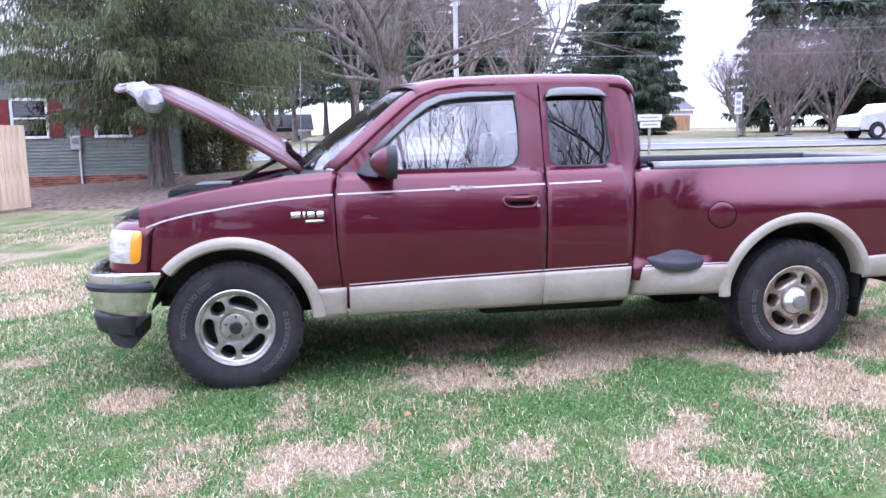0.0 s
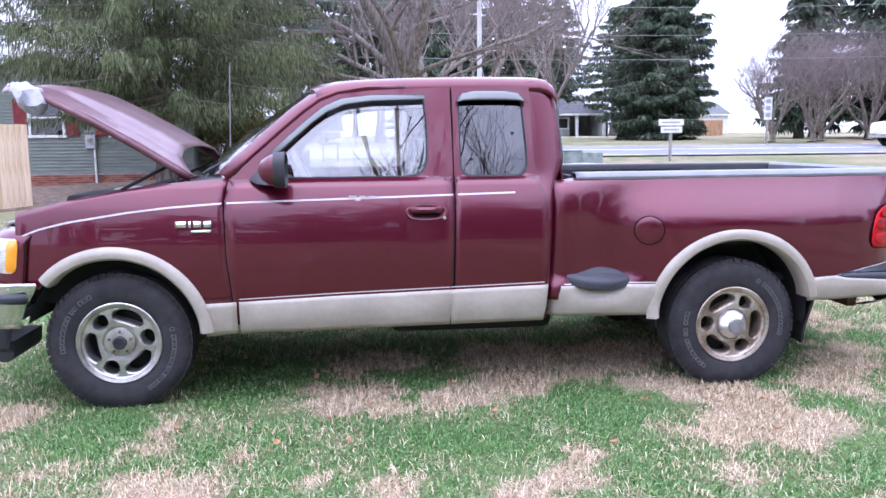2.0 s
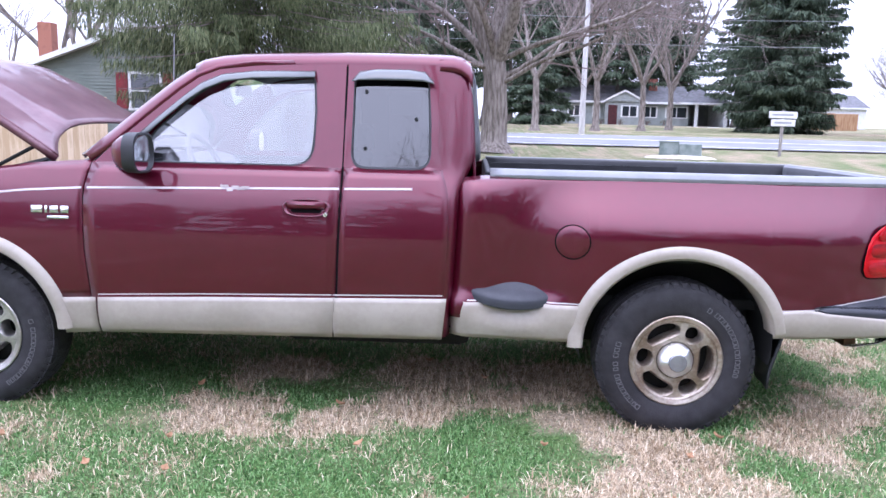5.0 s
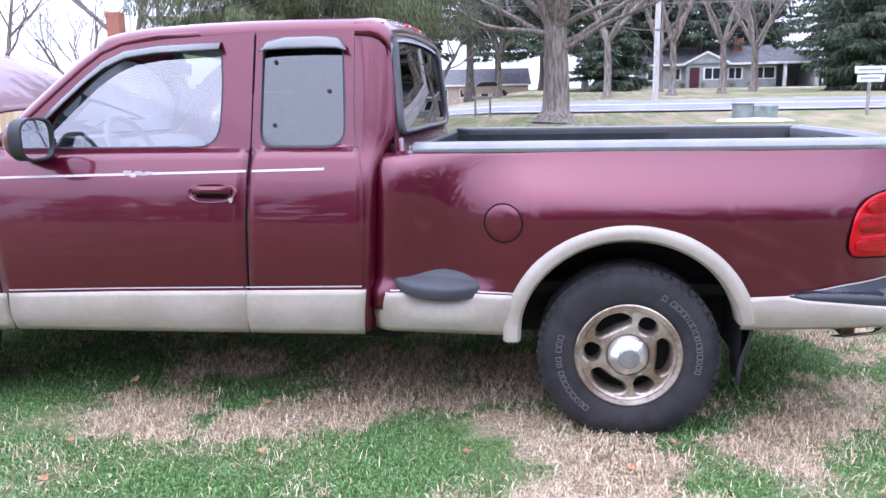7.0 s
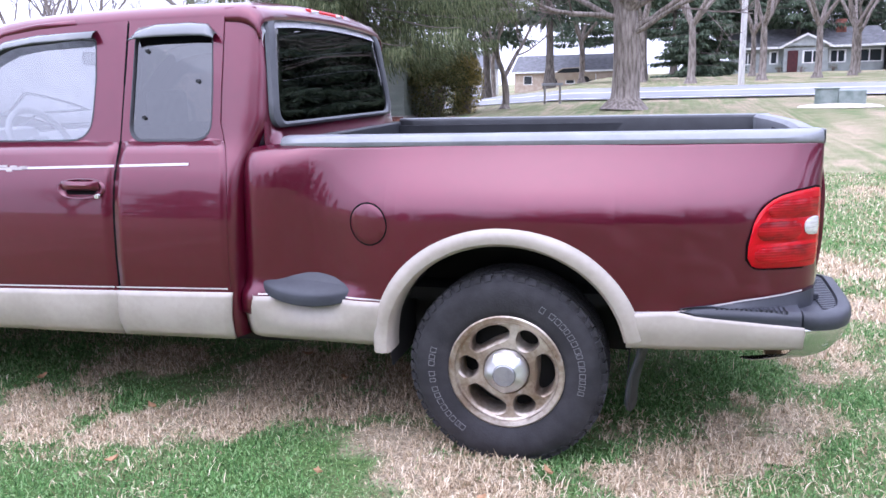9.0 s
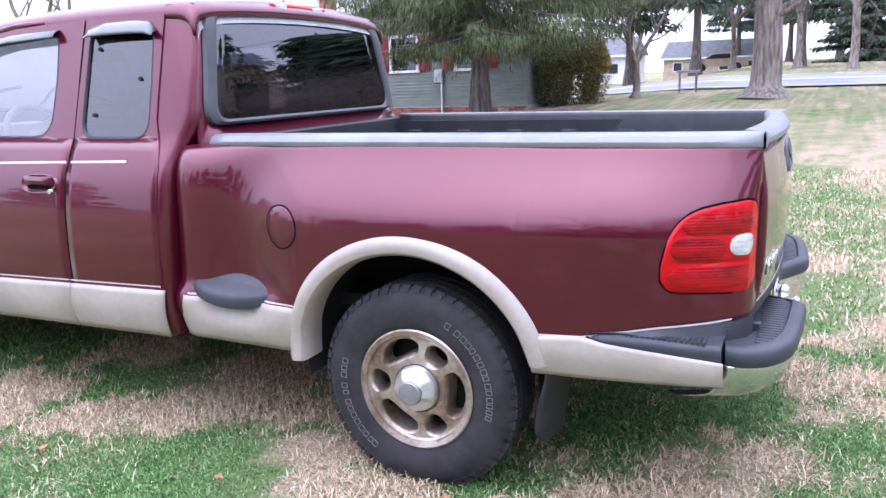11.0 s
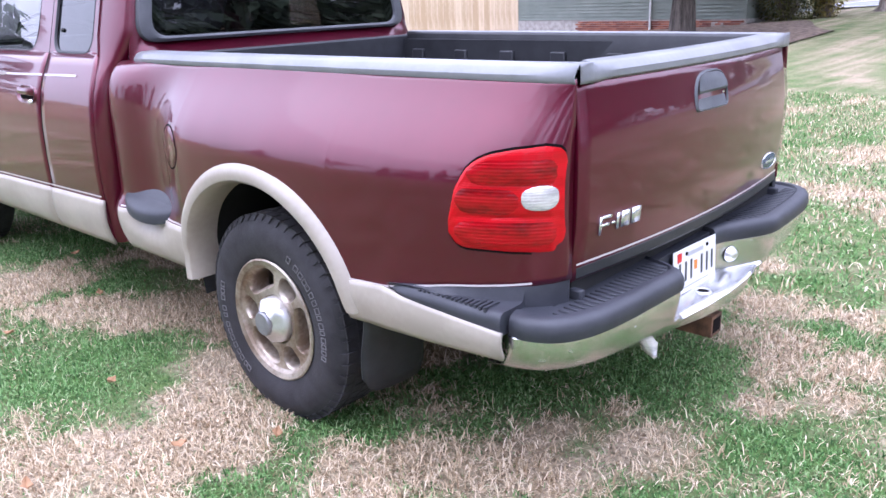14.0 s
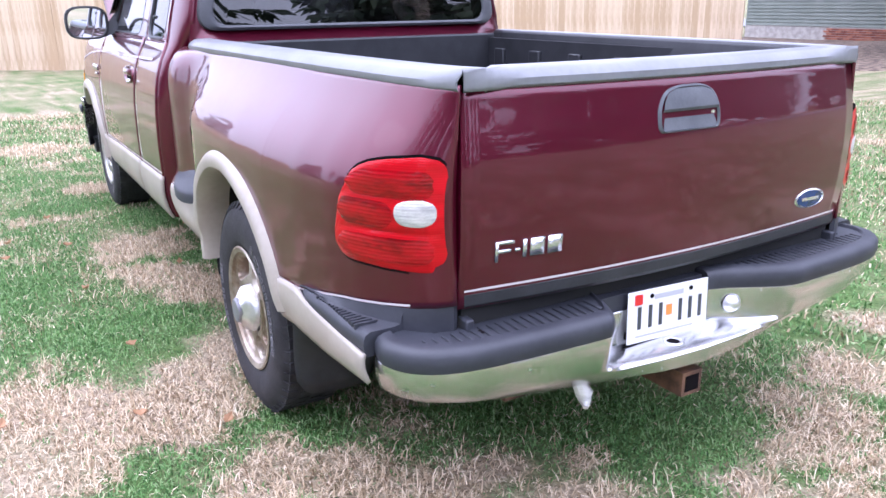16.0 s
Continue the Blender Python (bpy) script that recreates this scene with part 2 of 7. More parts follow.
def tube(path, r, segs=8, bm=None, caps=True):
    """A round tube along a path; r is one radius or one for each point."""
    bm = bm or bmesh.new()
    rings = []
    for i, p in enumerate(path):
        p = Vector(p)
        d = (Vector(path[min(i + 1, len(path) - 1)]) - Vector(path[max(i - 1, 0)])).normalized()
        u = d.orthogonal().normalized() if i == 0 else (u - d * u.dot(d)).normalized()
        w = d.cross(u)
        rr = r[i] if isinstance(r, (list, tuple)) else r
        rings.append([bm.verts.new(p + (u * math.cos(2 * math.pi * k / segs) + w * math.sin(2 * math.pi * k / segs)) * rr) for k in range(segs)])
    for a, b in zip(rings, rings[1:]):
        for k in range(segs):
            bm.faces.new((a[k], a[(k + 1) % segs], b[(k + 1) % segs], b[k]))
    if caps:
        bm.faces.new(rings[0][::-1])
        bm.faces.new(rings[-1])
    return bm


def lerp(x, pts):
    """Piecewise-linear table lookup."""
    return float(np.interp(x, [p[0] for p in pts], [p[1] for p in pts]))


def smooth01(a, b, x):
    t = min(1, max(0, (x - a) / (b - a)))
    return t * t * (3 - 2 * t)

# ---- the pickup: x to its rear from the front axle, y to its right side, z up ----
TRUCK = Matrix.Translation((-0.39, 5.403, 0.0))
truck = thing("pickup_truck", TRUCK, "maroon extended-cab pickup with beige cladding and raised hood", "pickup truck")

SIDE = [(0.36, 0.925), (0.44, 0.955), (0.52, 0.968), (0.60, 0.974), (0.75, 0.978), (0.90, 0.974), (1.0, 0.964), (1.08, 0.948), (1.14, 0.925), (1.20, 0.893), (1.24, 0.879)]


def cab_side(x, z):
    """Half-width of the cab, doors and front wings."""
    w = lerp(z, SIDE) if z < 1.24 else 0.879 - (z - 1.24) * 0.275
    if x < 0:
        w -= 0.30 * max(0, -x - 0.05) ** 2 + 1.1 * max(0, -x - 0.45) ** 2
    return w


def arch(x, cx, cz, rx, rz, floor):
    d = (x - cx) / rx
    return max(floor, cz + rz * math.sqrt(1 - d * d)) if abs(d) < 1 else floor


def columns(x0, x1, n, extra=()):
    xs = sorted(set([x0 + (x1 - x0) * i / n for i in range(n + 1)] + [e for e in extra if x0 < e < x1]))
    return xs


def side_sheet(xs, zb, zt, w, sgn, nz=14):
    return grid([[(x, sgn * w(x, z), z) for z in [zb(x) + (zt(x) - zb(x)) * k / nz for k in range(nz + 1)]] for x in xs])


WING_TOP = [(-0.66, 0.985), (-0.5, 1.062), (-0.23, 1.125), (0.07, 1.178), (0.32, 1.213), (0.6, 1.235)]
CLAD_TOP = [(0.4, 0.557), (0.65, 0.565), (1.2, 0.585), (2.42, 0.615), (3.0, 0.603), (4.0, 0.60), (4.3, 0.62)]


def near_arch(c, r):
    return [c + s * r * q for s in (-1, 1) for q in (0.999, 0.99, 0.97, 0.94, 0.9, 0.84)]


BELT = 1.215
DOOR_FRONT = [(0.40, 0.66), (0.55, 0.625), (0.8, 0.60), (1.1, 0.592), (1.24, 0.615)]


def door_front(z):
    return lerp(z, DOOR_FRONT)


UP_FRONT = [(0.61, 1.225), (0.74, 1.335), (0.90, 1.475), (1.03, 1.585), (1.12, 1.65), (1.22, 1.690), (1.40, 1.712), (1.60, 1.722), (1.85, 1.73)]
UP_REAR = [(1.866, 1.73), (2.2, 1.73), (2.312, 1.73), (2.314, 1.6), (2.318, 1.4), (2.322, 1.30), (2.342, 1.23)]
WIN_FRONT = rounded([(0.86, 1.232), (0.905, 1.375), (1.13, 1.588), (1.26, 1.648), (1.70, 1.668), (1.715, 1.50), (1.71, 1.232)], [0.02, 0.03, 0.09, 0.06, 0.03, 0.0, 0.11])
WIN_REAR = rounded([(1.895, 1.668), (1.895, 1.228), (2.285, 1.228), (2.278, 1.45), (2.262, 1.672)], [0.03, 0.075, 0.085, 0.0, 0.04])


def flat_above(ob, z):
    """The window frames lie in one plane: shade them flat."""
    for p in ob.data.polygons:
        if max(ob.data.vertices[i].co.z for i in p.vertices) > z:
            p.use_smooth = False
    return ob


def body_sides(sgn):
    side = "near" if sgn < 0 else "far"
    place = lambda u, v: (u, sgn * cab_side(u, v), v)
    # front wing
    xs = columns(-0.495, 0.6, 30, near_arch(0, 0.485))
    zb = lambda x: arch(x, 0, 0.365, 0.485, 0.485, 0.66 if x < 0 else 0.56)
    bm = side_sheet(xs, zb, lambda x: lerp(x, WING_TOP), cab_side, sgn)
    for v in bm.verts:
        if v.co.x > 0.50:
            v.co.x += (door_front(v.co.z) - 0.001 - 0.6) * (v.co.x - 0.50) / 0.10
            v.co.y = sgn * cab_side(v.co.x, v.co.z)
    wing = part("front_wing", bm, PAINT, truck)
    solid(wing, 0.01)
    # beige cladding between the wheel and the door
    bm = grid([[(x, sgn * (cab_side(x, z) + 0.006), z) for z in np.linspace(lerp(x, [(0.47, 0.37), (0.65, 0.385)]), lerp(x, CLAD_TOP), 7)] for x in np.linspace(0.47, 0.645, 5)])
    solid(part("wing_cladding", bm, BEIGE, truck), 0.012)
    # front door: lower skin and window frame in one
    rows = []
    for x in np.linspace(0, 1, 22):
        row = []
        for z in np.linspace(0.40, BELT + 0.012, 16):
            x0 = door_front(z) + 0.005
            x1 = lerp(z, [(0.4, 1.815), (0.6, 1.838), (1.1, 1.852), (1.23, 1.853)])
            X = x0 + (x1 - x0) * x
            row.append((X, sgn * cab_side(X, z), z))
        rows.append(row)
    bm = grid(rows)
    bm2 = fill([(0.622, 1.22)] + UP_FRONT[1:] + [(1.853, 1.73), (1.853, 1.22)], [WIN_FRONT], place)
    tmp = bpy.data.meshes.new("tmp")
    bm2.to_mesh(tmp)
    bm2.free()
    bm.from_mesh(tmp)
    bpy.data.meshes.remove(tmp)
    bmesh.ops.remove_doubles(bm, verts=bm.verts, dist=0.002)
    door = solid(flat_above(part("front_door", bm, PAINT, truck), 1.245), 0.012)
    # rear quarter of the cab
    rows = []
    for x in np.linspace(0, 1, 16):
        row = []
        for z in np.linspace(0.41, BELT + 0.012, 16):
            x0 = lerp(z, [(0.4, 1.822), (0.6, 1.845), (1.1, 1.859), (1.23, 1.860)])
            x1 = lerp(z, [(0.4, 2.355), (0.65, 2.37), (1.0, 2.378), (1.12, 2.372), (1.23, 2.342)])
            X = x0 + (x1 - x0) * x
            row.append((X, sgn * cab_side(X, z), z))
        rows.append(row)
    bm = grid(rows)
    bm2 = fill([(1.860, 1.22)] + [(1.860, 1.73)] + UP_REAR[1:] + [(2.345, 1.22)], [WIN_REAR], place)
    tmp = bpy.data.meshes.new("tmp")
    bm2.to_mesh(tmp)
    bm2.free()
    bm.from_mesh(tmp)
    bpy.data.meshes.remove(tmp)
    quarter = solid(flat_above(part("cab_quarter_panel", bm, PAINT, truck), 1.245), 0.012)
    # dark inner body behind the panel gaps
    bm = side_sheet(columns(0.5, 2.36, 20), lambda x: 0.43, lambda x: 1.2, lambda x, z: cab_side(x, z) - 0.02, sgn, 8)
    part("inner_body", bm, GAPM, truck)
    # black strip over the gap: its shade as colour, hiding the bright panel edge
    gap = [(z, lerp(z, [(0.4, 1.8165), (0.6, 1.8395), (1.1, 1.8535), (1.23, 1.8545), (1.73, 1.8545)])) for z in np.linspace(0.40, 1.72, 20)]
    part("door_gap", grid([[(x + d, sgn * (cab_side(x, z) + 0.0070), z) for d in (-0.003, 0.0075)] for z, x in gap]), GAPM, quarter)
    # glass, rubber and rain visors
    for pane, hole, mat, lab in (("front_window", WIN_FRONT, GLASS, "clear door glass"), ("quarter_window", WIN_REAR, TINTED, "dark privacy glass")):
        g = part(pane, fill([(u, v) for u, v in hole], [], lambda u, v: (u, sgn * (cab_side(u, v) - 0.004), v)), mat, door if "front" in pane else quarter, lab)
        g.visible_shadow = False
        cu, cv = sum(p[0] for p in hole) / len(hole), sum(p[1] for p in hole) / len(hole)
        rows = []
        for u, v in hole + hole[:1]:
            d = Vector((cu - u, cv - v)).normalized()
            rows.append([(u + d.x * k, sgn * (cab_side(u + d.x * k, v + d.y * k) + h), v + d.y * k) for k, h in ((-0.004, 0.004), (-0.002, 0.0075), (0.004, 0.0075), (0.010, -0.002))])
        part("window_seal", grid(rows), BLACK, door if "front" in pane else quarter)
    # rain visors
    for top, base, own in (
        ([(0.80, 1.335), (0.93, 1.455), (1.05, 1.56), (1.14, 1.63), (1.24, 1.672), (1.40, 1.69), (1.70, 1.695)], [(0.85, 1.325), (0.97, 1.44), (1.08, 1.535), (1.16, 1.59), (1.26, 1.632), (1.40, 1.65), (1.705, 1.66)], door),
        ([(1.89, 1.66), (1.92, 1.70), (2.0, 1.712), (2.16, 1.712), (2.24, 1.703), (2.28, 1.66)], [(1.885, 1.645), (1.92, 1.652), (2.0, 1.655), (2.16, 1.655), (2.24, 1.652), (2.29, 1.64)], quarter),
    ):
        rows = []
        for (u, v), (p, q) in zip(top, base):
            rows.append([(u + (p - u) * k, sgn * (cab_side(u, v + (q - v) * k) + h), v + (q - v) * k) for k, h in ((0, 0.004), (0.12, 0.022), (0.4, 0.036), (0.8, 0.044), (1, 0.046))])
        solid(part("rain_visor", grid(rows), VISOR, own, "smoked rain visor"), 0.004)
    # stripes
    line = [(-0.46, 0.945), (-0.36, 0.982), (-0.21, 1.017), (0.09, 1.062), (0.3, 1.085), (0.58, 1.103)]
    bm = grid([[(x, sgn * (cab_side(x, z + h) + 0.0075), z + h) for h in (-0.005, 0.005)] for x, z in [(x, lerp(x, line)) for x in np.linspace(-0.46, 0.585, 24)]])
    part("pinstripe", bm, WHITEP, wing)
    for x0, x1, own in ((0.612, 1.846, door), (1.873, 2.2, quarter)):
        bm = grid([[(x, sgn * (cab_side(x, z + h) + 0.0085), z + h) for h in (-0.005, 0.005)] for x, z in [(x, 1.104 + (x - 0.6) * 0.021) for x in np.linspace(x0, x1, 12)]])
        part("pinstripe", bm, WHITEP, own)
    # lower cladding on door and quarter
    for x0, x1, own in ((0.66, 1.818, door), (1.826, 2.36, quarter)):
        rows = []
        for k in np.linspace(0, 1, 14):
            row = []
            for q in np.linspace(0, 1, 9):
                x = x0 + (x1 - x0) * k + (0.02 * q if k == 1 else 0.02 * q * k)
                zt = lerp(x, CLAD_TOP)
                z = 0.385 + 0.012 * (x - 0.66) + (zt - 0.385 - 0.012 * (x - 0.66)) * q
                row.append((x, sgn * (cab_side(x, z) + 0.008 + 0.010 * math.sin(math.pi * q)), z))
            rows.append(row)
        solid(part("lower_cladding", grid(rows), BEIGE, own), 0.012)
        bm = grid([[(x, sgn * (cab_side(x, z) + 0.0075), z) for z in (lerp(x, CLAD_TOP) + h for h in (0.012, 0.018))] for x in np.linspace(x0, x1, 10)])
        part("pinstripe", bm, WHITEP, own)
    # door handle: recess, pull and lock
    cx, cz = 1.693, 1.036
    rim = [(cx + 0.118 * math.copysign(abs(math.cos(a)) ** 0.75, math.cos(a)), cz + 0.043 * math.copysign(abs(math.sin(a)) ** 0.8, math.sin(a))) for a in [2 * math.pi * k / 40 for k in range(40)]]
    rows = [[(cx + (u - cx) * f, sgn * (cab_side(u, v) + h), cz + (v - cz) * f) for f, h in ((1.0, 0.005), (0.97, 0.012), (0.92, 0.016), (0.84, 0.014), (0.76, 0.004), (0.3, 0.0), (0.02, 0.0))] for u, v in rim + rim[:1]]
    part("handle_surround", grid(rows), PAINT, door)
    bm = grid([[(x, sgn * (cab_side(x, 1.03) + h * e + 0.003), z) for h, z in ((0.004, 1.070), (0.020, 1.066), (0.027, 1.053), (0.024, 1.038), (0.012, 1.030), (0.002, 1.034))] for x, e in zip(np.linspace(1.60, 1.785, 11), (0.3, 0.8, 1, 1, 1, 1, 1, 1, 1, 0.8, 0.3))])
    part("door_handle", bm, PAINT, door, "maroon pull handle")
    # flat black sheet below the pull: the slot's shade put into colour
    part("handle_recess", fill([(cx + (u - cx) * 0.66, max(cz - 0.024, min(cz - 0.004, cz + (v - cz) * 0.80))) for u, v in rim], [], lambda u, v: (u, sgn * (cab_side(u, v) + 0.0075), v)), GAPM, door)
    for u, v in ((1.955, 1.60), (2.205, 1.47), (1.96, 1.325)):
        part("glass_fastener", lathe([(0.0, -0.010), (0.008, -0.009), (0.010, 0.0)], 12, centre=(u, 0, v)), BLACK, quarter).location = (0, sgn * (cab_side(u, v) - 0.003), 0) if sgn < 0 else (0, cab_side(u, v) + 0.004, 0)
    part("door_lock", lathe([(0.0, -0.012), (0.010, -0.012), (0.012, 0.0)], 14, centre=(1.79, 0.0, 1.008)), SILVERB, door).location = (0, sgn * (cab_side(1.79, 1.0) + 0.022), 0)
    # side mirror
    mx, my = 0.86, 0.935
    shell = [(0.0, 0.02), (0.02, 0.05), (0.06, 0.075), (0.10, 0.085), (0.135, 0.085), (0.14, 0.08)]
    rows = []
    for k in range(25):
        a = 2 * math.pi * k / 24
        ca, sa = math.cos(a), math.sin(a)
        sq = 1 / (abs(ca) ** 3.2 + abs(sa) ** 3.2) ** (1 / 3.2)
        rows.append([(mx - 0.06 + d, sgn * (my + 0.11 + ca * sq * r * 1.35), 1.283 + sa * sq * r * 1.08) for d, r in shell])
    bmesh_m = grid(rows)
    bmesh.ops.remove_doubles(bmesh_m, verts=bmesh_m.verts, dist=1e-5)
    mirror = part("door_mirror", bmesh_m, PAINT, door, "maroon mirror shell with black base")
    rows = []
    for k in range(25):
        a = 2 * math.pi * k / 24
        ca, sa = math.cos(a), math.sin(a)
        sq = 1 / (abs(ca) ** 3.2 + abs(sa) ** 3.2) ** (1 / 3.2)
        rows.append([(mx - 0.06 + d, sgn * (my + 0.11 + ca * sq * r * 1.35), 1.283 + sa * sq * r * 1.08) for d, r in ((0.085, 0.087), (0.142, 0.088), (0.145, 0.08), (0.132, 0.076))])
    part("mirror_rim", grid(rows), BLACK, mirror)
    part("mirror_glass", fill([(math.cos(2 * math.pi * k / 24) / (abs(math.cos(2 * math.pi * k / 24)) ** 3.2 + abs(math.sin(2 * math.pi * k / 24)) ** 3.2) ** (1 / 3.2), math.sin(2 * math.pi * k / 24) / (abs(math.cos(2 * math.pi * k / 24)) ** 3.2 + abs(math.sin(2 * math.pi * k / 24)) ** 3.2) ** (1 / 3.2)) for k in range(24)], [], lambda u, v: (mx - 0.06 + 0.133, sgn * (my + 0.11 + u * 0.076 * 1.35), 1.283 + v * 0.076 * 1.08)), MIRROR, mirror, "silvered mirror glass")
    bm = grid([[(x, sgn * (y), z) for x, y, z in r] for r in (
        [(0.72, 0.88, 1.225), (0.78, 0.95, 1.205), (0.84, 1.0, 1.20)],
        [(0.74, 0.87, 1.26), (0.80, 0.95, 1.235), (0.86, 1.0, 1.215)],
        [(0.86, 0.855, 1.355), (0.88, 0.95, 1.25), (0.90, 1.0, 1.215)],
        [(0.90, 0.872, 1.225), (0.91, 0.95, 1.20), (0.91, 1.0, 1.20)],
        [(0.72, 0.88, 1.225), (0.78, 0.95, 1.195), (0.84, 1.0, 1.195)])])
    part("mirror_base", bm, BLACK, mirror)


for s in (-1, 1):
    body_sides(s)

# ---- roof, pillars and windscreen ----
ROOF_EDGE = [(1.0, 1.60), (1.08, 1.66), (1.14, 1.69), (1.22, 1.71), (1.35, 1.725), (1.6, 1.735), (1.85, 1.74), (2.2, 1.74), (2.40, 1.735), (2.45, 1.71), (2.475, 1.66)]


def roof_rows():
    rows = []
    for x, z in [(x, lerp(x, ROOF_EDGE)) for x in (1.10, 1.14, 1.18, 1.24, 1.32, 1.45, 1.6, 1.85, 2.1, 2.3, 2.38, 2.42, 2.455, 2.475)]:
        w = cab_side(min(x, 2.44), z)
        row = []
        for a, b in ((1.004, -0.03), (1.002, -0.008), (0.992, 0.012), (0.972, 0.029), (0.94, 0.042), (0.8, 0.056), (0.6, 0.066), (0.3, 0.074), (0, 0.077)):
            row.append((x - 0.10 * (1 - a * a) * smooth01(1.5, 1.1, x), -w * a, z + b))
        rows.append(row + [(p[0], -p[1], p[2]) for p in row[-2::-1]])
    return rows


solid(part("roof", grid(roof_rows()), PAINT, truck), 0.012)
# windscreen between cowl and roof front
base = [(0.60 - 0.27 * (1 - (k / 8) ** 2), 0.83 * k / 8, 1.235) for k in range(-8, 9)]
topp = [(1.14 - 0.10 * (1 - (k / 8) ** 2), 0.715 * k / 8, lerp(1.14, ROOF_EDGE) + 0.012 + 0.05 * (1 - abs(k / 8) ** 3)) for k in range(-8, 9)]
rows = [[tuple(Vector(a).lerp(Vector(b), q) + Vector((-0.02, 0, 0.02)) * math.sin(math.pi * q)) for a, b in zip(base, topp)] for q in np.linspace(0, 1, 9)]
g = part("windscreen", grid(rows), GLASS, truck, "clear windscreen")
g.visible_shadow = False
for s in (-1, 1):
    rows = []
    for u, v in UP_FRONT[:8]:
        w = cab_side(u, v)
        rows.append([(u, s * w, v), (u - 0.012, s * (w - 0.004), v + 0.02), (u - 0.035, s * (w - 0.02), v + 0.03), (u - 0.07, s * (w - 0.055), v + 0.03), (u - 0.07, s * (w - 0.075), v + 0.015)])
    solid(part("windscreen_pillar", grid(rows), PAINT, truck), 0.01)
# cowl panel with wipers
bm = grid([[(x, y, z) for x, z in ((0.60 - 0.27 * (1 - (y / 0.83) ** 2) + 0.02, 1.24), (0.50 - 0.2 * (1 - (y / 0.83) ** 2), 1.21), (0.40 - 0.2 * (1 - (y / 0.83) ** 2), 1.18))] for y in np.linspace(-0.86, 0.86, 13)])
part("cowl", bm, BLACK, truck)
for y0 in (-0.55, 0.1):
    part("wiper", tube([(0.42, y0, 1.25), (0.55, y0 + 0.05, 1.33), (0.56, y0 + 0.5, 1.335)], 0.008, 6), BLACK, truck)

# ---- back of the cab and rear window ----
def back_x(z):
    return lerp(z, [(0.5, 2.47), (1.15, 2.50), (1.3, 2.498), (1.5, 2.485), (1.66, 2.465), (1.78, 2.43)])


BW = rounded([(-0.745, 1.285), (0.745, 1.285), (0.645, 1.735), (-0.645, 1.735)], 0.09, 6)
outline = rounded([(-0.83, 0.45), (0.83, 0.45), (0.83, 1.2), (0.72, 1.765), (0.3, 1.80), (-0.3, 1.80), (-0.72, 1.765), (-0.83, 1.2)], [0, 0, 0, 0.05, 0, 0, 0.05, 0])
solid(part("cab_back", fill(outline, [BW], lambda u, v: (back_x(v), u, v)), PAINT, truck), 0.01)
for s in (-1, 1):
    rows = []
    for z in np.linspace(0.41, 1.765, 40):
        x0 = lerp(z, [(0.4, 2.352), (0.65, 2.367), (1.0, 2.376), (1.12, 2.370), (1.23, 2.340), (1.30, 2.320), (1.4, 2.316), (1.75, 2.308)])
        w = cab_side(x0, z)
        b = (0.83 if z < 1.2 else 0.83 - (z - 1.2) * 0.195) - 0.01
        xb = lerp(z, [(0.4, 2.395), (0.65, 2.412), (1.0, 2.43), (1.14, 2.438), (1.22, 2.47), (1.30, back_x(1.30) + 0.003)]) if z < 1.3 else back_x(z) + 0.003
        rows.append([tuple((1 - t) ** 2 * Vector((x0, s * w, z)) + 2 * t * (1 - t) * Vector((xb - 0.006 * smooth01(1.15, 1.3, z), s * (w - 0.012 * smooth01(1.15, 1.3, z)), z)) + t * t * Vector((xb, s * b, z))) for t in np.linspace(0, 1, 13)])
    part("cab_corner", grid(rows), PAINT, truck)
rw = part("rear_window", fill(BW, [], lambda u, v: (back_x(v) + 0.012, u, v)), TINTED, truck, "dark tinted rear window")
rows = []
for u, v in BW + BW[:1]:
    d = Vector((-u, 1.51 - v)).normalized()
    rows.append([(back_x(v) + h, u + d.x * k, v + d.y * k) for k, h in ((-0.052, 0.004), (-0.044, 0.020), (-0.01, 0.028), (0.014, 0.022), (0.02, 0.012))])
part("rear_window_frame", grid(rows), FRAME_GREY, rw, "matt grey rubber surround")
bm = box(2.40, 2.458, -0.22, 0.22, 1.768, 1.797)
hb = bevel(part("high_brake_light", bm, REDLENS, truck, "red high-mounted brake light"), 0.008)
for y in (-0.15, 0.15):
    bevel(part("cargo_lamp", box(2.41, 2.461, y - 0.045, y + 0.045, 1.771, 1.794), CLEARLENS, hb, "clear cargo lamp"), 0.006)

# ---- hood, raised ----
HINGE = (0.44, 1.205)
OPEN = radians(40)


def hood_point(q, s):
    """q: 0 at the rear edge to 1 at the nose; s: -1 to 1 across."""
    rear = 0.40 - 0.20 * (1 - abs(s) ** 4)
    nose = -0.80 + 0.19 * abs(s) ** 3.5
    x = rear + (nose - rear) * q
    half = lerp(x, [(-0.72, 0.72), (-0.4, 0.79), (0.45, 0.84)])
    z = lerp(x, [(-0.72, 0.99), (-0.66, 1.02), (-0.5, 1.068), (-0.23, 1.13), (0.07, 1.182), (0.32, 1.217), (0.5, 1.23)])
    crown = 0.050 * (1 - abs(s) ** 2.2) + 0.022 * (smooth01(0.72, 0.62, abs(s)))
    z += crown * smooth01(-0.78, -0.45, x) - 0.06 * smooth01(-0.55, -0.74, x)
    dx, dz = x - HINGE[0], z - HINGE[1]
    return Vector((HINGE[0] + dx * math.cos(OPEN) + dz * math.sin(OPEN), s * half, HINGE[1] - dx * math.sin(OPEN) + dz * math.cos(OPEN)))


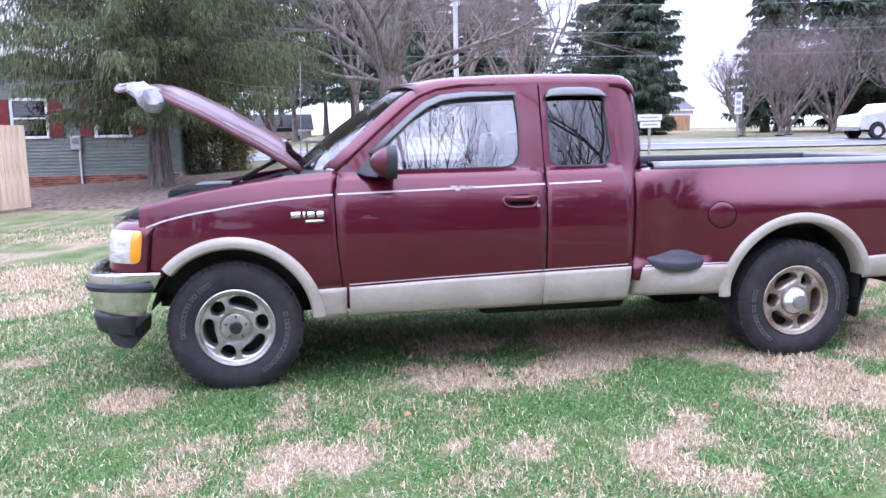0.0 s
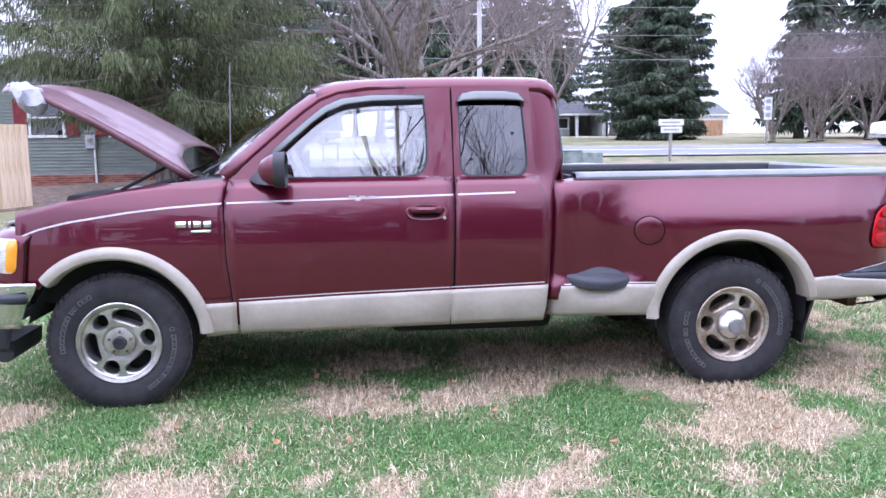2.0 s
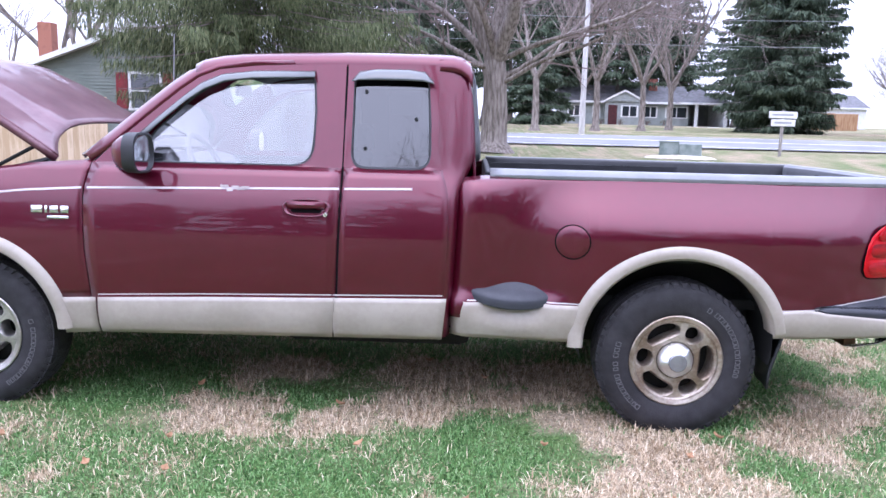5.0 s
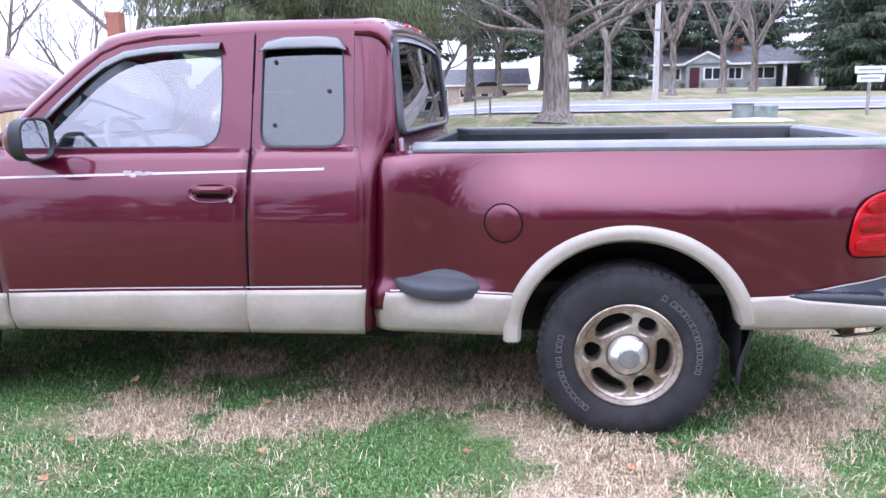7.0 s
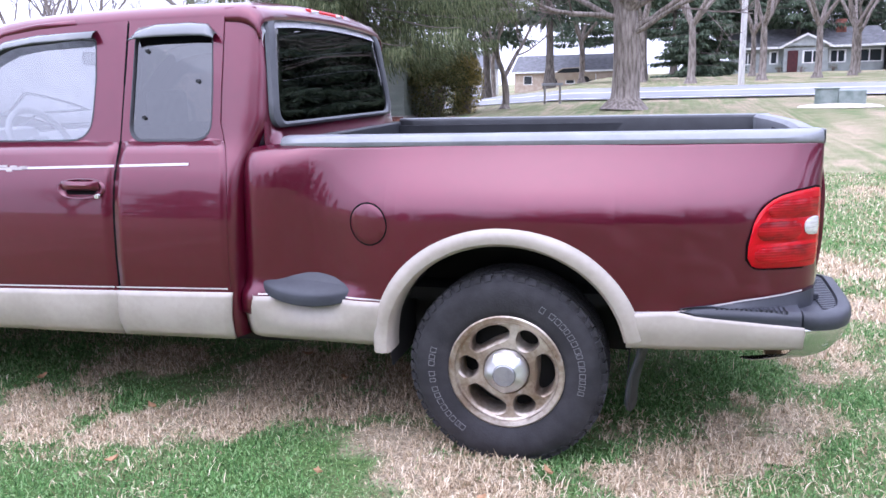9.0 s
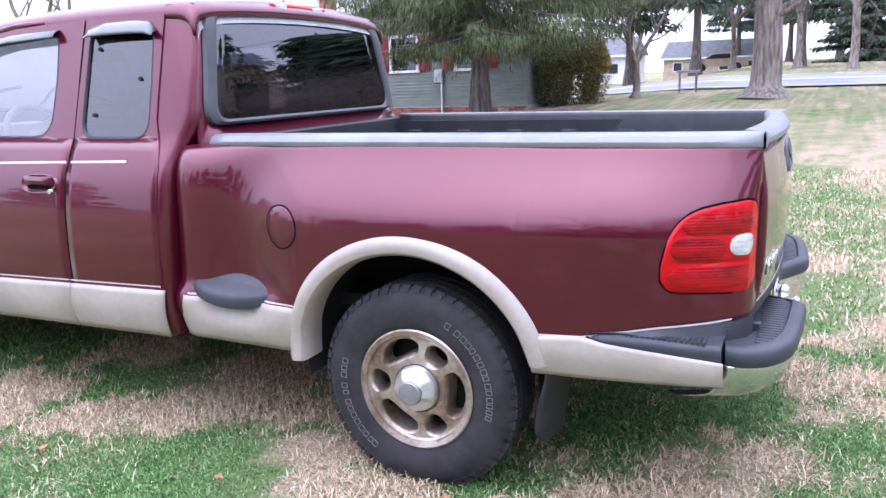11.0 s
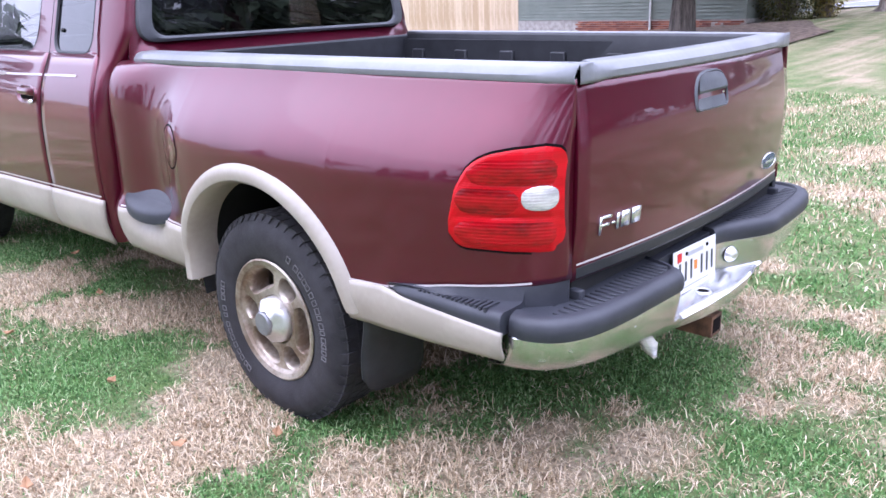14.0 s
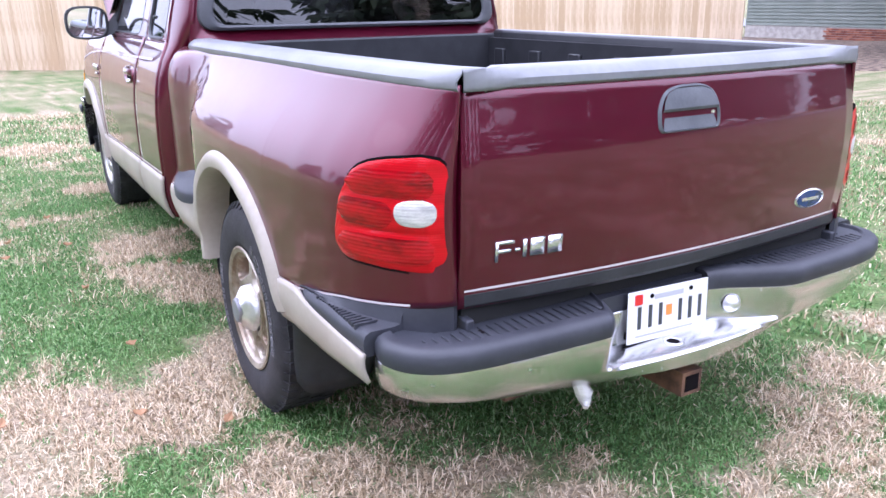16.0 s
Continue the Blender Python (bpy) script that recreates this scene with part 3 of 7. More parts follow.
ss = [-1, -0.99, -0.95, -0.88, -0.8, -0.72, -0.66, -0.6, -0.45, -0.25, 0, 0.25, 0.45, 0.6, 0.66, 0.72, 0.8, 0.88, 0.95, 0.99, 1]
hood = part("hood", grid([[hood_point(q, s) for s in ss] for q in np.linspace(0, 1, 22)]), PAINT_DULL, truck, "raised hood of faded maroon paint")
solid(hood, 0.014)
down = Vector((-math.sin(OPEN), 0, -math.cos(OPEN)))
rows = []
for q, s in [(k / 10, -1) for k in range(11)] + [(1, -1 + k / 10) for k in range(1, 21)] + [(1 - k / 10, 1) for k in range(1, 11)]:
    p = hood_point(q, s)
    rows.append([p, p + down * 0.020, p + down * 0.038])
solid(part("hood_rim", grid(rows), PAINT_DULL, hood), 0.012)
bm = grid([[hood_point(q, s * 0.93) + down * 0.045 for s in np.linspace(-1, 1, 12)] for q in np.linspace(0.08, 0.93, 10)])
part("hood_liner", bm, DARK, hood, "black insulation liner")
# pale bug deflector along the nose of the hood
rows = []
for s in np.linspace(-0.99, 0.99, 31):
    p = hood_point(0.985, s)
    n = Vector((math.sin(OPEN), 0, math.cos(OPEN)))
    f = Vector((-math.cos(OPEN), 0, math.sin(OPEN)))
    rows.append([p - f * 0.04 + n * 0.010, p - f * 0.005 + n * 0.020, p + f * 0.015 + n * 0.012, p + f * 0.018 - n * 0.012])
solid(part("bug_deflector", grid(rows), DEFLECT, hood, "smoked bug deflector"), 0.005)
# crumpled silver wrap over the near nose corner
sag = Vector((0, 0, -1))
way = [hood_point(0.985, -0.87) + sag * 0.012, hood_point(0.97, -0.96) + sag * 0.03, hood_point(0.945, -1.0) + sag * 0.055, hood_point(0.92, -1.0) + sag * 0.095, hood_point(0.91, -1.0) + sag * 0.125]
bm = tube(way, [0.026, 0.058, 0.074, 0.062, 0.022], 14)
bmesh.ops.subdivide_edges(bm, edges=bm.edges, cuts=2, use_grid_fill=True)
for v in bm.verts:
    v.co += Vector((noise.noise(v.co * 22), noise.noise(v.co * 22 + Vector((9, 0, 0))), noise.noise(v.co * 22 + Vector((0, 9, 0))))) * 0.016
part("corner_wrap", bm, WRAP, hood, "crumpled silver wrap")
for s in (-1, 1):
    part("hood_strut", tube([(0.0, s * 0.70, 1.17), (0.26, s * 0.72, 1.30)] if s < 0 else [(0.0, s * 0.70, 1.17), (0.26, s * 0.72, 1.30)], 0.010, 8), DARK, hood)
# engine bay
bm = box(-0.50, 0.42, -0.78, 0.78, 0.55, 0.95)
part("engine_bay", bm, DARK, truck, "dark engine bay")
for x0, x1, y0, y1, z1, mat in ((-0.45, 0.1, -0.3, 0.3, 1.12, DARK), (-0.58, -0.5, -0.7, 0.7, 0.935, BLACK), (0.1, 0.32, -0.72, -0.35, 1.15, BLACK), (-0.35, -0.1, -0.75, -0.5, 1.08, BLACK), (-0.4, -0.05, 0.45, 0.75, 1.12, DASH)):
    bevel(part("engine_part", box(x0, x1, y0, y1, 0.9, z1), mat, truck), 0.03)
part("engine_hose", tube([(-0.5, -0.62, 1.04), (-0.2, -0.66, 1.12), (0.1, -0.68, 1.17), (0.3, -0.70, 1.22)], 0.016, 8), BLACK, truck)
part("radio_antenna", tube([(0.36, 0.80, 1.2), (0.36, 0.80, 1.24), (0.37, 0.80, 1.245), (0.40, 0.80, 2.02)], [0.014, 0.012, 0.005, 0.0035], 6), PEWTER, truck, "thin whip antenna")

# ---- cargo bed with flared rear wings ----
BED_W = [(2.40, 0.915), (2.50, 0.932), (2.56, 0.928), (2.62, 0.912), (2.68, 0.896), (2.74, 0.890), (2.80, 0.898), (2.86, 0.918), (2.92, 0.942), (2.98, 0.962), (3.05, 0.977), (3.14, 0.986), (3.3, 0.990), (3.6, 0.990), (3.9, 0.978), (4.15, 0.960), (4.32, 0.937), (4.43, 0.907), (4.51, 0.871), (4.57, 0.83), (4.605, 0.79), (4.622, 0.742)]
RAIL_W = [(2.40, 0.838), (2.6, 0.835), (3.0, 0.828), (3.5, 0.815), (4.1, 0.795), (4.4, 0.777), (4.55, 0.756), (4.622, 0.728)]


def bed_side(x, z):
    """Half-width of the bed: a boxy front post, a pocket for the step, then the rounded wing."""
    top, wide = lerp(x, RAIL_W), lerp(x, BED_W)
    q = min(1.0, max(0.0, (z - 0.90) / 0.305))
    post = (1 - q ** 5) ** 0.7 if q < 1 else 0.0
    wing = 0.62 * (1 - smooth01(0.93, 1.20, z)) + 0.38 * ((1 - q ** 2.4) ** 0.85 if q < 1 else 0.0)
    k = smooth01(2.60, 2.90, x)
    w = top + (wide - top) * (post + (wing - post) * k)
    if z < 0.68 and x < 3.0:
        low = 0.962 - 0.045 * smooth01(0.47, 0.58, z) * math.exp(-((x - 2.70) / 0.15) ** 4)
        w = w + (low - w) * smooth01(0.66, 0.585, z) if low > w else w
    if z < 0.56:
        w -= 0.9 * (0.56 - z) ** 2 + 0.12 * (0.56 - z)
    if x < 2.49:
        w -= 7.0 * (2.49 - x) ** 2
    return w


BED_TOP = 1.205


def bed_floor_z(x):
    return lerp(x, [(2.44, 0.42), (3.0, 0.41), (3.9, 0.47), (4.1, 0.47), (4.62, 0.50)])


for sgn in (-1, 1):
    xs = sorted(set([2.428, 2.44, 2.455, 2.475, 2.495, 2.52] + columns(2.52, 4.4, 46, near_arch(3.505, 0.485)) + [4.43, 4.46, 4.49, 4.52, 4.545, 4.57, 4.588, 4.605, 4.615, 4.622]))
    zb = lambda x: arch(x, 3.505, 0.40, 0.485, 0.485, bed_floor_z(x) + 0.10 if x < 4.13 else lerp(x, [(4.13, 0.605), (4.35, 0.648), (4.622, 0.678)]))
    bm = side_sheet(xs, zb, lambda x: BED_TOP - 0.012 * smooth01(2.56, 2.43, x), bed_side, sgn, 30)
    for v in bm.verts:
        v.co.x += 0.055 * (v.co.z - 1.15) * smooth01(2.62, 2.44, v.co.x)
    side = part("bed_side", bm, PAINT, truck, "flared maroon bed side")
    solid(side, 0.01)
    # front return of the bed side
    bm = grid([[(2.428 + 0.004 * k + 0.055 * (z - 1.15), sgn * (bed_side(2.428, z) - 0.04 * k), z) for k in (0, 1, 2, 3, 4)] for z in np.linspace(0.43, BED_TOP - 0.012, 14)])
    part("bed_front_edge", bm, PAINT, side)
    # beige lower parts before and behind the wheel
    for x0, x1 in ((2.396, 3.03), (3.96, 4.558)):
        rows = []
        for x in np.linspace(x0, x1, 16):
            zt = 0.598 if x < 3.2 else lerp(x, [(3.9, 0.595), (4.13, 0.615), (4.2, 0.60), (4.56, 0.575)])
            rows.append([(x, sgn * ((bed_side(x, z) if x < 4.0 else lerp(x, [(4.0, 0.966), (4.3, 0.968), (4.56, 0.958)]) - 0.9 * max(0, 0.56 - z) ** 2 - 0.12 * max(0, 0.56 - z)) + 0.006 + 0.006 * math.sin(math.pi * q)), z) for q, z in [(q, bed_floor_z(x) + (zt - bed_floor_z(x)) * q) for q in np.linspace(0, 1, 9)]])
        solid(part("lower_cladding", grid(rows), BEIGE, side), 0.012)
        bm = grid([[(x, sgn * (bed_side(min(x, 4.62), z) + 0.0075), z) for z in ((0.598 if x < 3.2 else lerp(x, [(3.9, 0.595), (4.13, 0.603), (4.35, 0.646), (4.622, 0.676)])) + h for h in (0.006, 0.012))] for x in (np.linspace(x0, x1, 14) if x0 < 3 else list(np.linspace(x0, 4.5, 14)) + [4.53, 4.56, 4.585, 4.6, 4.61, 4.621])])
        part("pinstripe", bm, WHITEP, side)
    # wheel lips
    for cx, cz, rx, rz, a0, a1, own, wfun in ((3.505, 0.415, 0.525, 0.495, 10, 183, side, bed_side), (0.0, 0.375, 0.515, 0.508, 3, 138, truck, cab_side)):
        rows = []
        n = 40
        for k in range(n + 1):
            a = radians(a0 + (a1 - a0) * k / n)
            e = min(1, k / 3, (n - k) / 3)
            row = []
            for dr, h in ((0.004, 0.000), (-0.004, 0.014), (-0.018, 0.026), (-0.038, 0.031), (-0.058, 0.026), (-0.070, 0.010), (-0.072, -0.05), (-0.070, -0.10)):
                x, z = cx + (rx + dr) * math.cos(a), cz + (rz + dr) * math.sin(a)
                x2, z2 = cx + rx * math.cos(a), cz + rz * math.sin(a)
                row.append((x, sgn * (min(0.984, max(0.93, wfun(x2, max(0.5, z2)))) + h), z))
            rows.append(row)
        part("wheel_lip", grid(rows), BEIGE, own, "scuffed beige wheel-arch lip" if cx > 1 else "beige wheel-arch lip")
        # dark wheel housing
        rows = []
        for k in range(25):
            a = radians(-12 + 204 * k / 24 if cx > 1 else 2 + 166 * k / 24)
            rows.append([(cx + 0.47 * math.cos(a), sgn * y, cz + 0.455 * math.sin(a)) for y in (0.93, 0.55)])
        part("wheel_housing", grid(rows), DARK, own)
        part("housing_back", fill([(cx + 0.47 * math.cos(radians(h)), cz + 0.455 * math.sin(radians(h))) for h in (np.linspace(-12, 192, 25) if cx > 1 else np.linspace(2, 168, 25))], [], lambda u, v: (u, sgn * 0.56, v)), DARK, own)
    # rail cap
    rows = []
    for x in np.linspace(2.575, 4.6215, 30):
        w = lerp(x, RAIL_W)
        rows.append([(x, sgn * (w + d), z) for d, z in ((0.004, 1.192), (0.010, 1.20), (0.010, 1.213), (-0.002, 1.228), (-0.02, 1.236), (-0.075, 1.238), (-0.085, 1.232))])
    cap_ob = solid(part("bed_rail_cap", grid(rows), GREYPAD, side, "grey plastic rail cap"), 0.006)
    solid(part("liner_flange", grid([[(x, sgn * (lerp(x, RAIL_W) + d), z) for d, z in ((-0.087, 1.234), (-0.094, 1.222), (-0.098, 1.10), (-0.112, 0.82))] for x in np.linspace(2.575, 4.60, 20)]), BLACK, cap_ob, "black plastic bed liner flange"), 0.005)
    bm = grid([[(x, sgn * (lerp(x, RAIL_W) + 0.0115), z) for z in (1.199, 1.212)] for x in np.linspace(2.58, 4.6215, 24)])
    part("rail_edge", bm, BLACK, side)
    # step pad before the rear wheel
    rows = []
    for k in range(25):
        a = 2 * math.pi * k / 24
        ex, ey = math.cos(a), math.sin(a)
        ey *= abs(ey) ** 0.35
        x = 2.690 + 0.203 * ex
        y = 0.925 + (0.066 if ey > 0 else 0.045) * ey
        z = 0.642 - 0.011 * ex - (0.036 if ey > 0 else 0.052) * ey
        rows.append([(x + (2.69 - x) * f, sgn * (y + (0.93 - y) * f), z + (0.652 - z) * max(0.0, f) + h) for f, h in ((0.10, -0.040), (0.0, -0.030), (-0.01, -0.012), (0.01, 0.004), (0.05, 0.010), (0.15, 0.014), (0.45, 0.015), (0.99, 0.015))])
    pad = part("side_step", grid(rows), STEP, side, "dark rubber step pad")
    # black corner step at the rear, and the trim above it
    rows = []
    for x in list(np.linspace(4.145, 4.5, 16)) + [4.525, 4.55]:
        w = bed_side(min(x, 4.6), 0.64)
        out = lerp(x, [(4.145, 0.966), (4.18, 0.974), (4.25, 0.978), (4.45, 0.972), (4.55, 0.960)])
        zt = lerp(x, [(4.145, 0.622), (4.18, 0.630), (4.25, 0.631), (4.55, 0.626)])
        zr = lerp(x, [(4.145, 0.630), (4.35, 0.657), (4.622, 0.683)])
        zl = lerp(x, [(4.145, 0.612), (4.20, 0.586), (4.3, 0.576), (4.55, 0.562)])
        rows.append([(x, sgn * y, z) for y, z in ((w + 0.004, zr), (w + 0.007, zr - 0.01), (w + 0.010, (zt + zr) / 2), (w + 0.016, zt + 0.004), (min(w + 0.03, out - 0.02), zt), (out - 0.018, zt), (out - 0.006, zt - 0.006), (out, zt - 0.018), (out + 0.002, (zt + zl) / 2), (out - 0.006, zl), (out - 0.05, zl))])
    cs = part("corner_step", grid(rows), STEP, side, "black ribbed corner step")
    part("step_end", fill([(abs(p[1]), p[2]) for p in rows[-1][2:]] + [(0.84, 0.56)], [], lambda u, v: (4.55, sgn * u, v)), STEP, cs, smooth=False)
    # black trim that carries on round the corner to the tailgate
    rows = [[(x, sgn * (bed_side(x, 0.70) + h), z) for h, z in ((0.004, lerp(x, [(4.145, 0.630), (4.35, 0.657), (4.622, 0.683)])), (0.008, 0.665), (0.008, 0.60))] for x in (4.50, 4.53, 4.56, 4.585, 4.6, 4.61, 4.622)]
    rows.append([(4.615, sgn * 0.735, z) for z in (0.677, 0.665, 0.60)])
    part("corner_trim", grid(rows), STEP, cs)
    for x in np.linspace(4.27, 4.50, 15):
        w = max(bed_side(min(x, 4.6), 0.64) + 0.025, 0.86)
        part("tread_rib", box(x - 0.004, x + 0.004, min(sgn * w, sgn * 0.962), max(sgn * w, sgn * 0.962), 0.62, 0.633), STEP, cs)
    # tail lamp wrapped round the corner
    def inside_rows(x):
        return (lerp(x, [(4.365, 0.81), (4.37, 0.79), (4.385, 0.777), (4.40, 0.772), (4.60, 0.766), (4.61, 0.770), (4.616, 0.778), (4.618, 0.788), (4.6195, 0.805)]), lerp(x, [(4.365, 0.85), (4.372, 0.905), (4.385, 0.945), (4.405, 0.979), (4.435, 1.008), (4.47, 1.025), (4.52, 1.037), (4.59, 1.046), (4.605, 1.043), (4.612, 1.038), (4.616, 1.028), (4.618, 1.018), (4.6195, 1.0)]))

    def lamp(off, mat, name, own, grow=0.0, label=""):
        rows = []
        for x in list(np.linspace(4.365 - grow, 4.54, 12)) + [4.56, 4.58, 4.59, 4.598, 4.602, 4.605, 4.608, 4.61, 4.612, 4.614, 4.616, 4.617, 4.618, 4.619, 4.6195]:
            a, b = inside_rows(min(max(x, 4.365), 4.6195))
            a, b = a - grow, b + grow
            rows.append([(x, sgn * (bed_side(min(x, 4.622), min(z, 0.9)) + off + (0.0 if grow else smooth01(4.365, 4.40, x) * smooth01(4.6195, 4.612, x) * -0.006 * (math.exp(-((z - 0.957) / 0.007) ** 2) + math.exp(-((z - 0.862) / 0.007) ** 2)) + 0.014 * (max(0.0, math.sin(math.pi * (z - a) / max(0.01, b - a))) ** 0.5 - 0.6) * smooth01(4.36, 4.39, x))), z) for z in np.linspace(a, b, 41)])
        return part(name, grid(rows), mat, own, label)

    lamp(0.007, GAPM, "lamp_seal", side, 0.007)
    tl = lamp(0.018, REDLENS, "tail_lamp", side, 0.0, "red wrap-around tail lamp")
    # deep red ribbed bands moulded into the lens
    for x0, x1, za, zb2 in ((4.425, 4.612, 0.948, 1.014), (4.392, 4.545, 0.872, 0.938), (4.388, 4.612, 0.790, 0.850)):
        xs2 = [x for x in list(np.linspace(x0, min(x1, 4.59), 14)) + [4.598, 4.604, 4.608, 4.612] if x <= x1 + 1e-6]
        rows = []
        for n_, x in enumerate(xs2):
            e = min(1.0, min(n_, len(xs2) - 1 - n_) / 3.0)
            half = (zb2 - za) / 2 * (0.35 + 0.65 * math.sqrt(max(0.0, 1 - (1 - e) ** 2)))
            top = min((za + zb2) / 2 + half, inside_rows(x)[1] - 0.014)
            low = (za + zb2) / 2 - half
            rows.append([(x, sgn * (bed_side(x, min(z, 0.9)) + 0.0245 + 0.004 * math.sin(math.pi * q)), z) for q, z in [(q, low + (top - low) * q) for q in np.linspace(0, 1, 9)]])
        part("lens_band", grid(rows), REDLENS_DEEP, tl, "deep red ribbed lens band")
    rows = []
    for k in range(25):
        a = 2 * math.pi * k / 24
        rows.append([(lambda t: (lerp(t, [(0, 4.552), (0.5, 4.596), (1, 4.614)]), sgn * (bed_side(lerp(t, [(0, 4.552), (0.5, 4.596), (1, 4.614)]), 0.9) + h), 0.914 + 0.033 * f * math.sin(a) / (abs(math.cos(a)) ** 2.6 + abs(math.sin(a)) ** 2.6) ** 0.385))(0.5 + 0.5 * f * math.cos(a) / (abs(math.cos(a)) ** 2.6 + abs(math.sin(a)) ** 2.6) ** 0.385) for f, h in ((1, 0.018), (0.97, 0.030), (0.8, 0.034), (0.4, 0.036), (0.0, 0.036))])
    part("reversing_lens", grid(rows), CLEARLENS, tl, "clear reversing lens")
    # mud flap
    bm = grid([[(4.012 - 0.045 * v + 0.035 * math.sin(2.4 * u) + 0.008 * math.sin(v * 6), sgn * (0.958 - 0.02 * v - (0.285 - 0.03 * v) * u), 0.545 - (0.355 - 0.05 * max(0.0, 1 - 6 * u) ** 2 - 0.05 * max(0.0, 6 * u - 5) ** 2) * v) for u in np.linspace(0, 1, 13)] for v in np.linspace(0, 1, 9)])
    solid(part("mud_flap", bm, BLACK, side, "curved black rubber mud flap"), 0.012)

# fuel filler door
nside = [o for o in truck.children if o.name.startswith("bed_side")][0]
ring = lambda f, h: [(2.978 + 0.083 * f * math.cos(2 * math.pi * k / 40), -(bed_side(2.978 + 0.083 * f * math.cos(2 * math.pi * k / 40), 0.908 + 0.083 * f * math.sin(2 * math.pi * k / 40)) + h), 0.908 + 0.083 * f * math.sin(2 * math.pi * k / 40)) for k in range(41)]
fd = part("fuel_door", grid([ring(f, h) for f, h in ((0.955, 0.0052), (0.93, 0.0066), (0.6, 0.007), (0.3, 0.007), (0.01, 0.007))]), PAINT, nside, "round fuel filler door")
part("fuel_door_gap", grid([ring(f, 0.006) for f in (1.02, 0.94)]), GAPM, fd)

# bed interior
part("bed_floor", box(2.56, 4.60, -0.72, 0.72, 0.78, 0.80), BLACK, truck, "black ribbed bed liner floor")
for k in range(9):
    part("liner_rib", box(2.58, 4.58, -0.64 + 0.16 * k - 0.03, -0.64 + 0.16 * k + 0.03, 0.80, 0.815), BLACK, truck)
for sgn in (-1, 1):
    part("bed_inner_wall", box(2.56, 4.60, sgn * 0.715 - 0.01, sgn * 0.715 + 0.01, 0.79, 1.20), BLACK, truck)
    for x in np.linspace(2.7, 4.5, 7):
        bevel(part("liner_rib", box(x - 0.04, x + 0.04, sgn * 0.70 - 0.012, sgn * 0.70 + 0.012, 0.8, 1.15), BLACK, truck), 0.006)
bevel(part("bed_bulkhead", box(2.55, 2.585, -0.75, 0.75, 0.60, 1.222), BLACK, truck), 0.01)

# ---- tailgate ----
def gate_x(y, z):
    return 4.675 - 0.05 * (y / 0.73) ** 2 - 0.02 * smooth01(1.0, 1.22, z) - 0.012 * smooth01(0.85, 0.66, z) + 0.008 * math.sin(max(0, min(1, (z - 0.66) / 0.55)) * math.pi)


ys = np.linspace(-0.722, 0.722, 31)
gate = part("tailgate", grid([[(gate_x(y, z), y * (bed_side(4.622, z) - 0.005) / 0.722, z) for y in ys] for z in np.linspace(0.665, 1.20, 18)]), PAINT, truck, "closed maroon tailgate")
solid(gate, 0.012)
part("tailgate_inner", box(4.575, 4.60, -0.71, 0.71, 0.78, 1.2), BLACK, gate)
for s in (-1, 1):
    part("tailgate_edge", grid([[(gate_x(s * 0.722, z) - d, s * (bed_side(4.622, z) - 0.005), z) for d in (0, 0.04)] for z in np.linspace(0.665, 1.2, 12)]), PAINT, gate)
rows = [[(max(gate_x(y, 1.2) + d, 4.627 if abs(y) > 0.64 else 0), y, max(z, 1.19 if abs(y) > 0.64 else 0)) for d, z in ((0.002, 1.19), (0.010, 1.20), (0.010, 1.214), (-0.004, 1.23), (-0.02, 1.238), (-0.06, 1.238), (-0.075, 1.225), (-0.075, 1.12))] for y in np.linspace(-0.725, 0.725, 25)]
solid(part("tailgate_cap", grid(rows), GREYPAD, gate, "grey plastic tailgate cap"), 0.006)
part("cap_edge", grid([[(gate_x(y, 1.2) + 0.0115, y, z) for z in (1.197, 1.212)] for y in np.linspace(-0.72, 0.72, 20)]), BLACK, gate)
part("lower_moulding", grid([[(gate_x(y, 0.67) + h, y, z) for h, z in ((0.004, 0.705), (0.012, 0.70), (0.012, 0.672), (0.002, 0.66))] for y in np.linspace(-0.722, 0.722, 20)]), BLACK, gate)
part("pinstripe", grid([[(gate_x(y, 0.71) + 0.0085, y, z) for z in (0.708, 0.714)] for y in np.linspace(-0.722, 0.722, 20)]), WHITEP, gate)
# handle with moulded surround
hy, hz = -0.05, 1.110
HANDLE = vary(material("grey_handle_plastic", (0.09, 0.095, 0.105), 0.5), [(0.075, 0.08, 0.09), (0.105, 0.11, 0.12)], 12, rough=(0.42, 0.55), bump=0.05)
sur = rounded([(-0.108, -0.056), (0.108, -0.056), (0.112, 0.0), (0.088, 0.046), (0.045, 0.060), (-0.045, 0.060), (-0.088, 0.046), (-0.112, 0.0)], [0.018, 0.018, 0.03, 0.04, 0.04, 0.04, 0.04, 0.03], 4)
rows = [[(gate_x(hy + u * f, hz + v * f) + h, hy + u * f, hz + v * f) for f, h in ((1.05, 0.003), (1.02, 0.010), (0.97, 0.013), (0.93, 0.008))] for u, v in sur + sur[:1]]
th = part("tailgate_handle", grid(rows), HANDLE, gate, "grey plastic latch handle")
part("handle_flap", grid([[(gate_x(hy + u * k, hz + v) + h, hy + u * k, hz + v) for k in np.linspace(-1, 1, 9)] for u, v, h in ((0.050, 0.055, 0.010), (0.082, 0.042, 0.014), (0.097, 0.020, 0.017), (0.101, 0.004, 0.018), (0.101, -0.004, 0.012))]), HANDLE, th)
# flat black sheet in place of depth, for the shade under the flap
part("handle_slot", fill([(u * 0.94, max(-0.024, min(v * 0.94, 0.004))) for u, v in sur], [], lambda u, v: (gate_x(hy + u, hz + v) + 0.005, hy + u, hz + v)), GAPM, th)
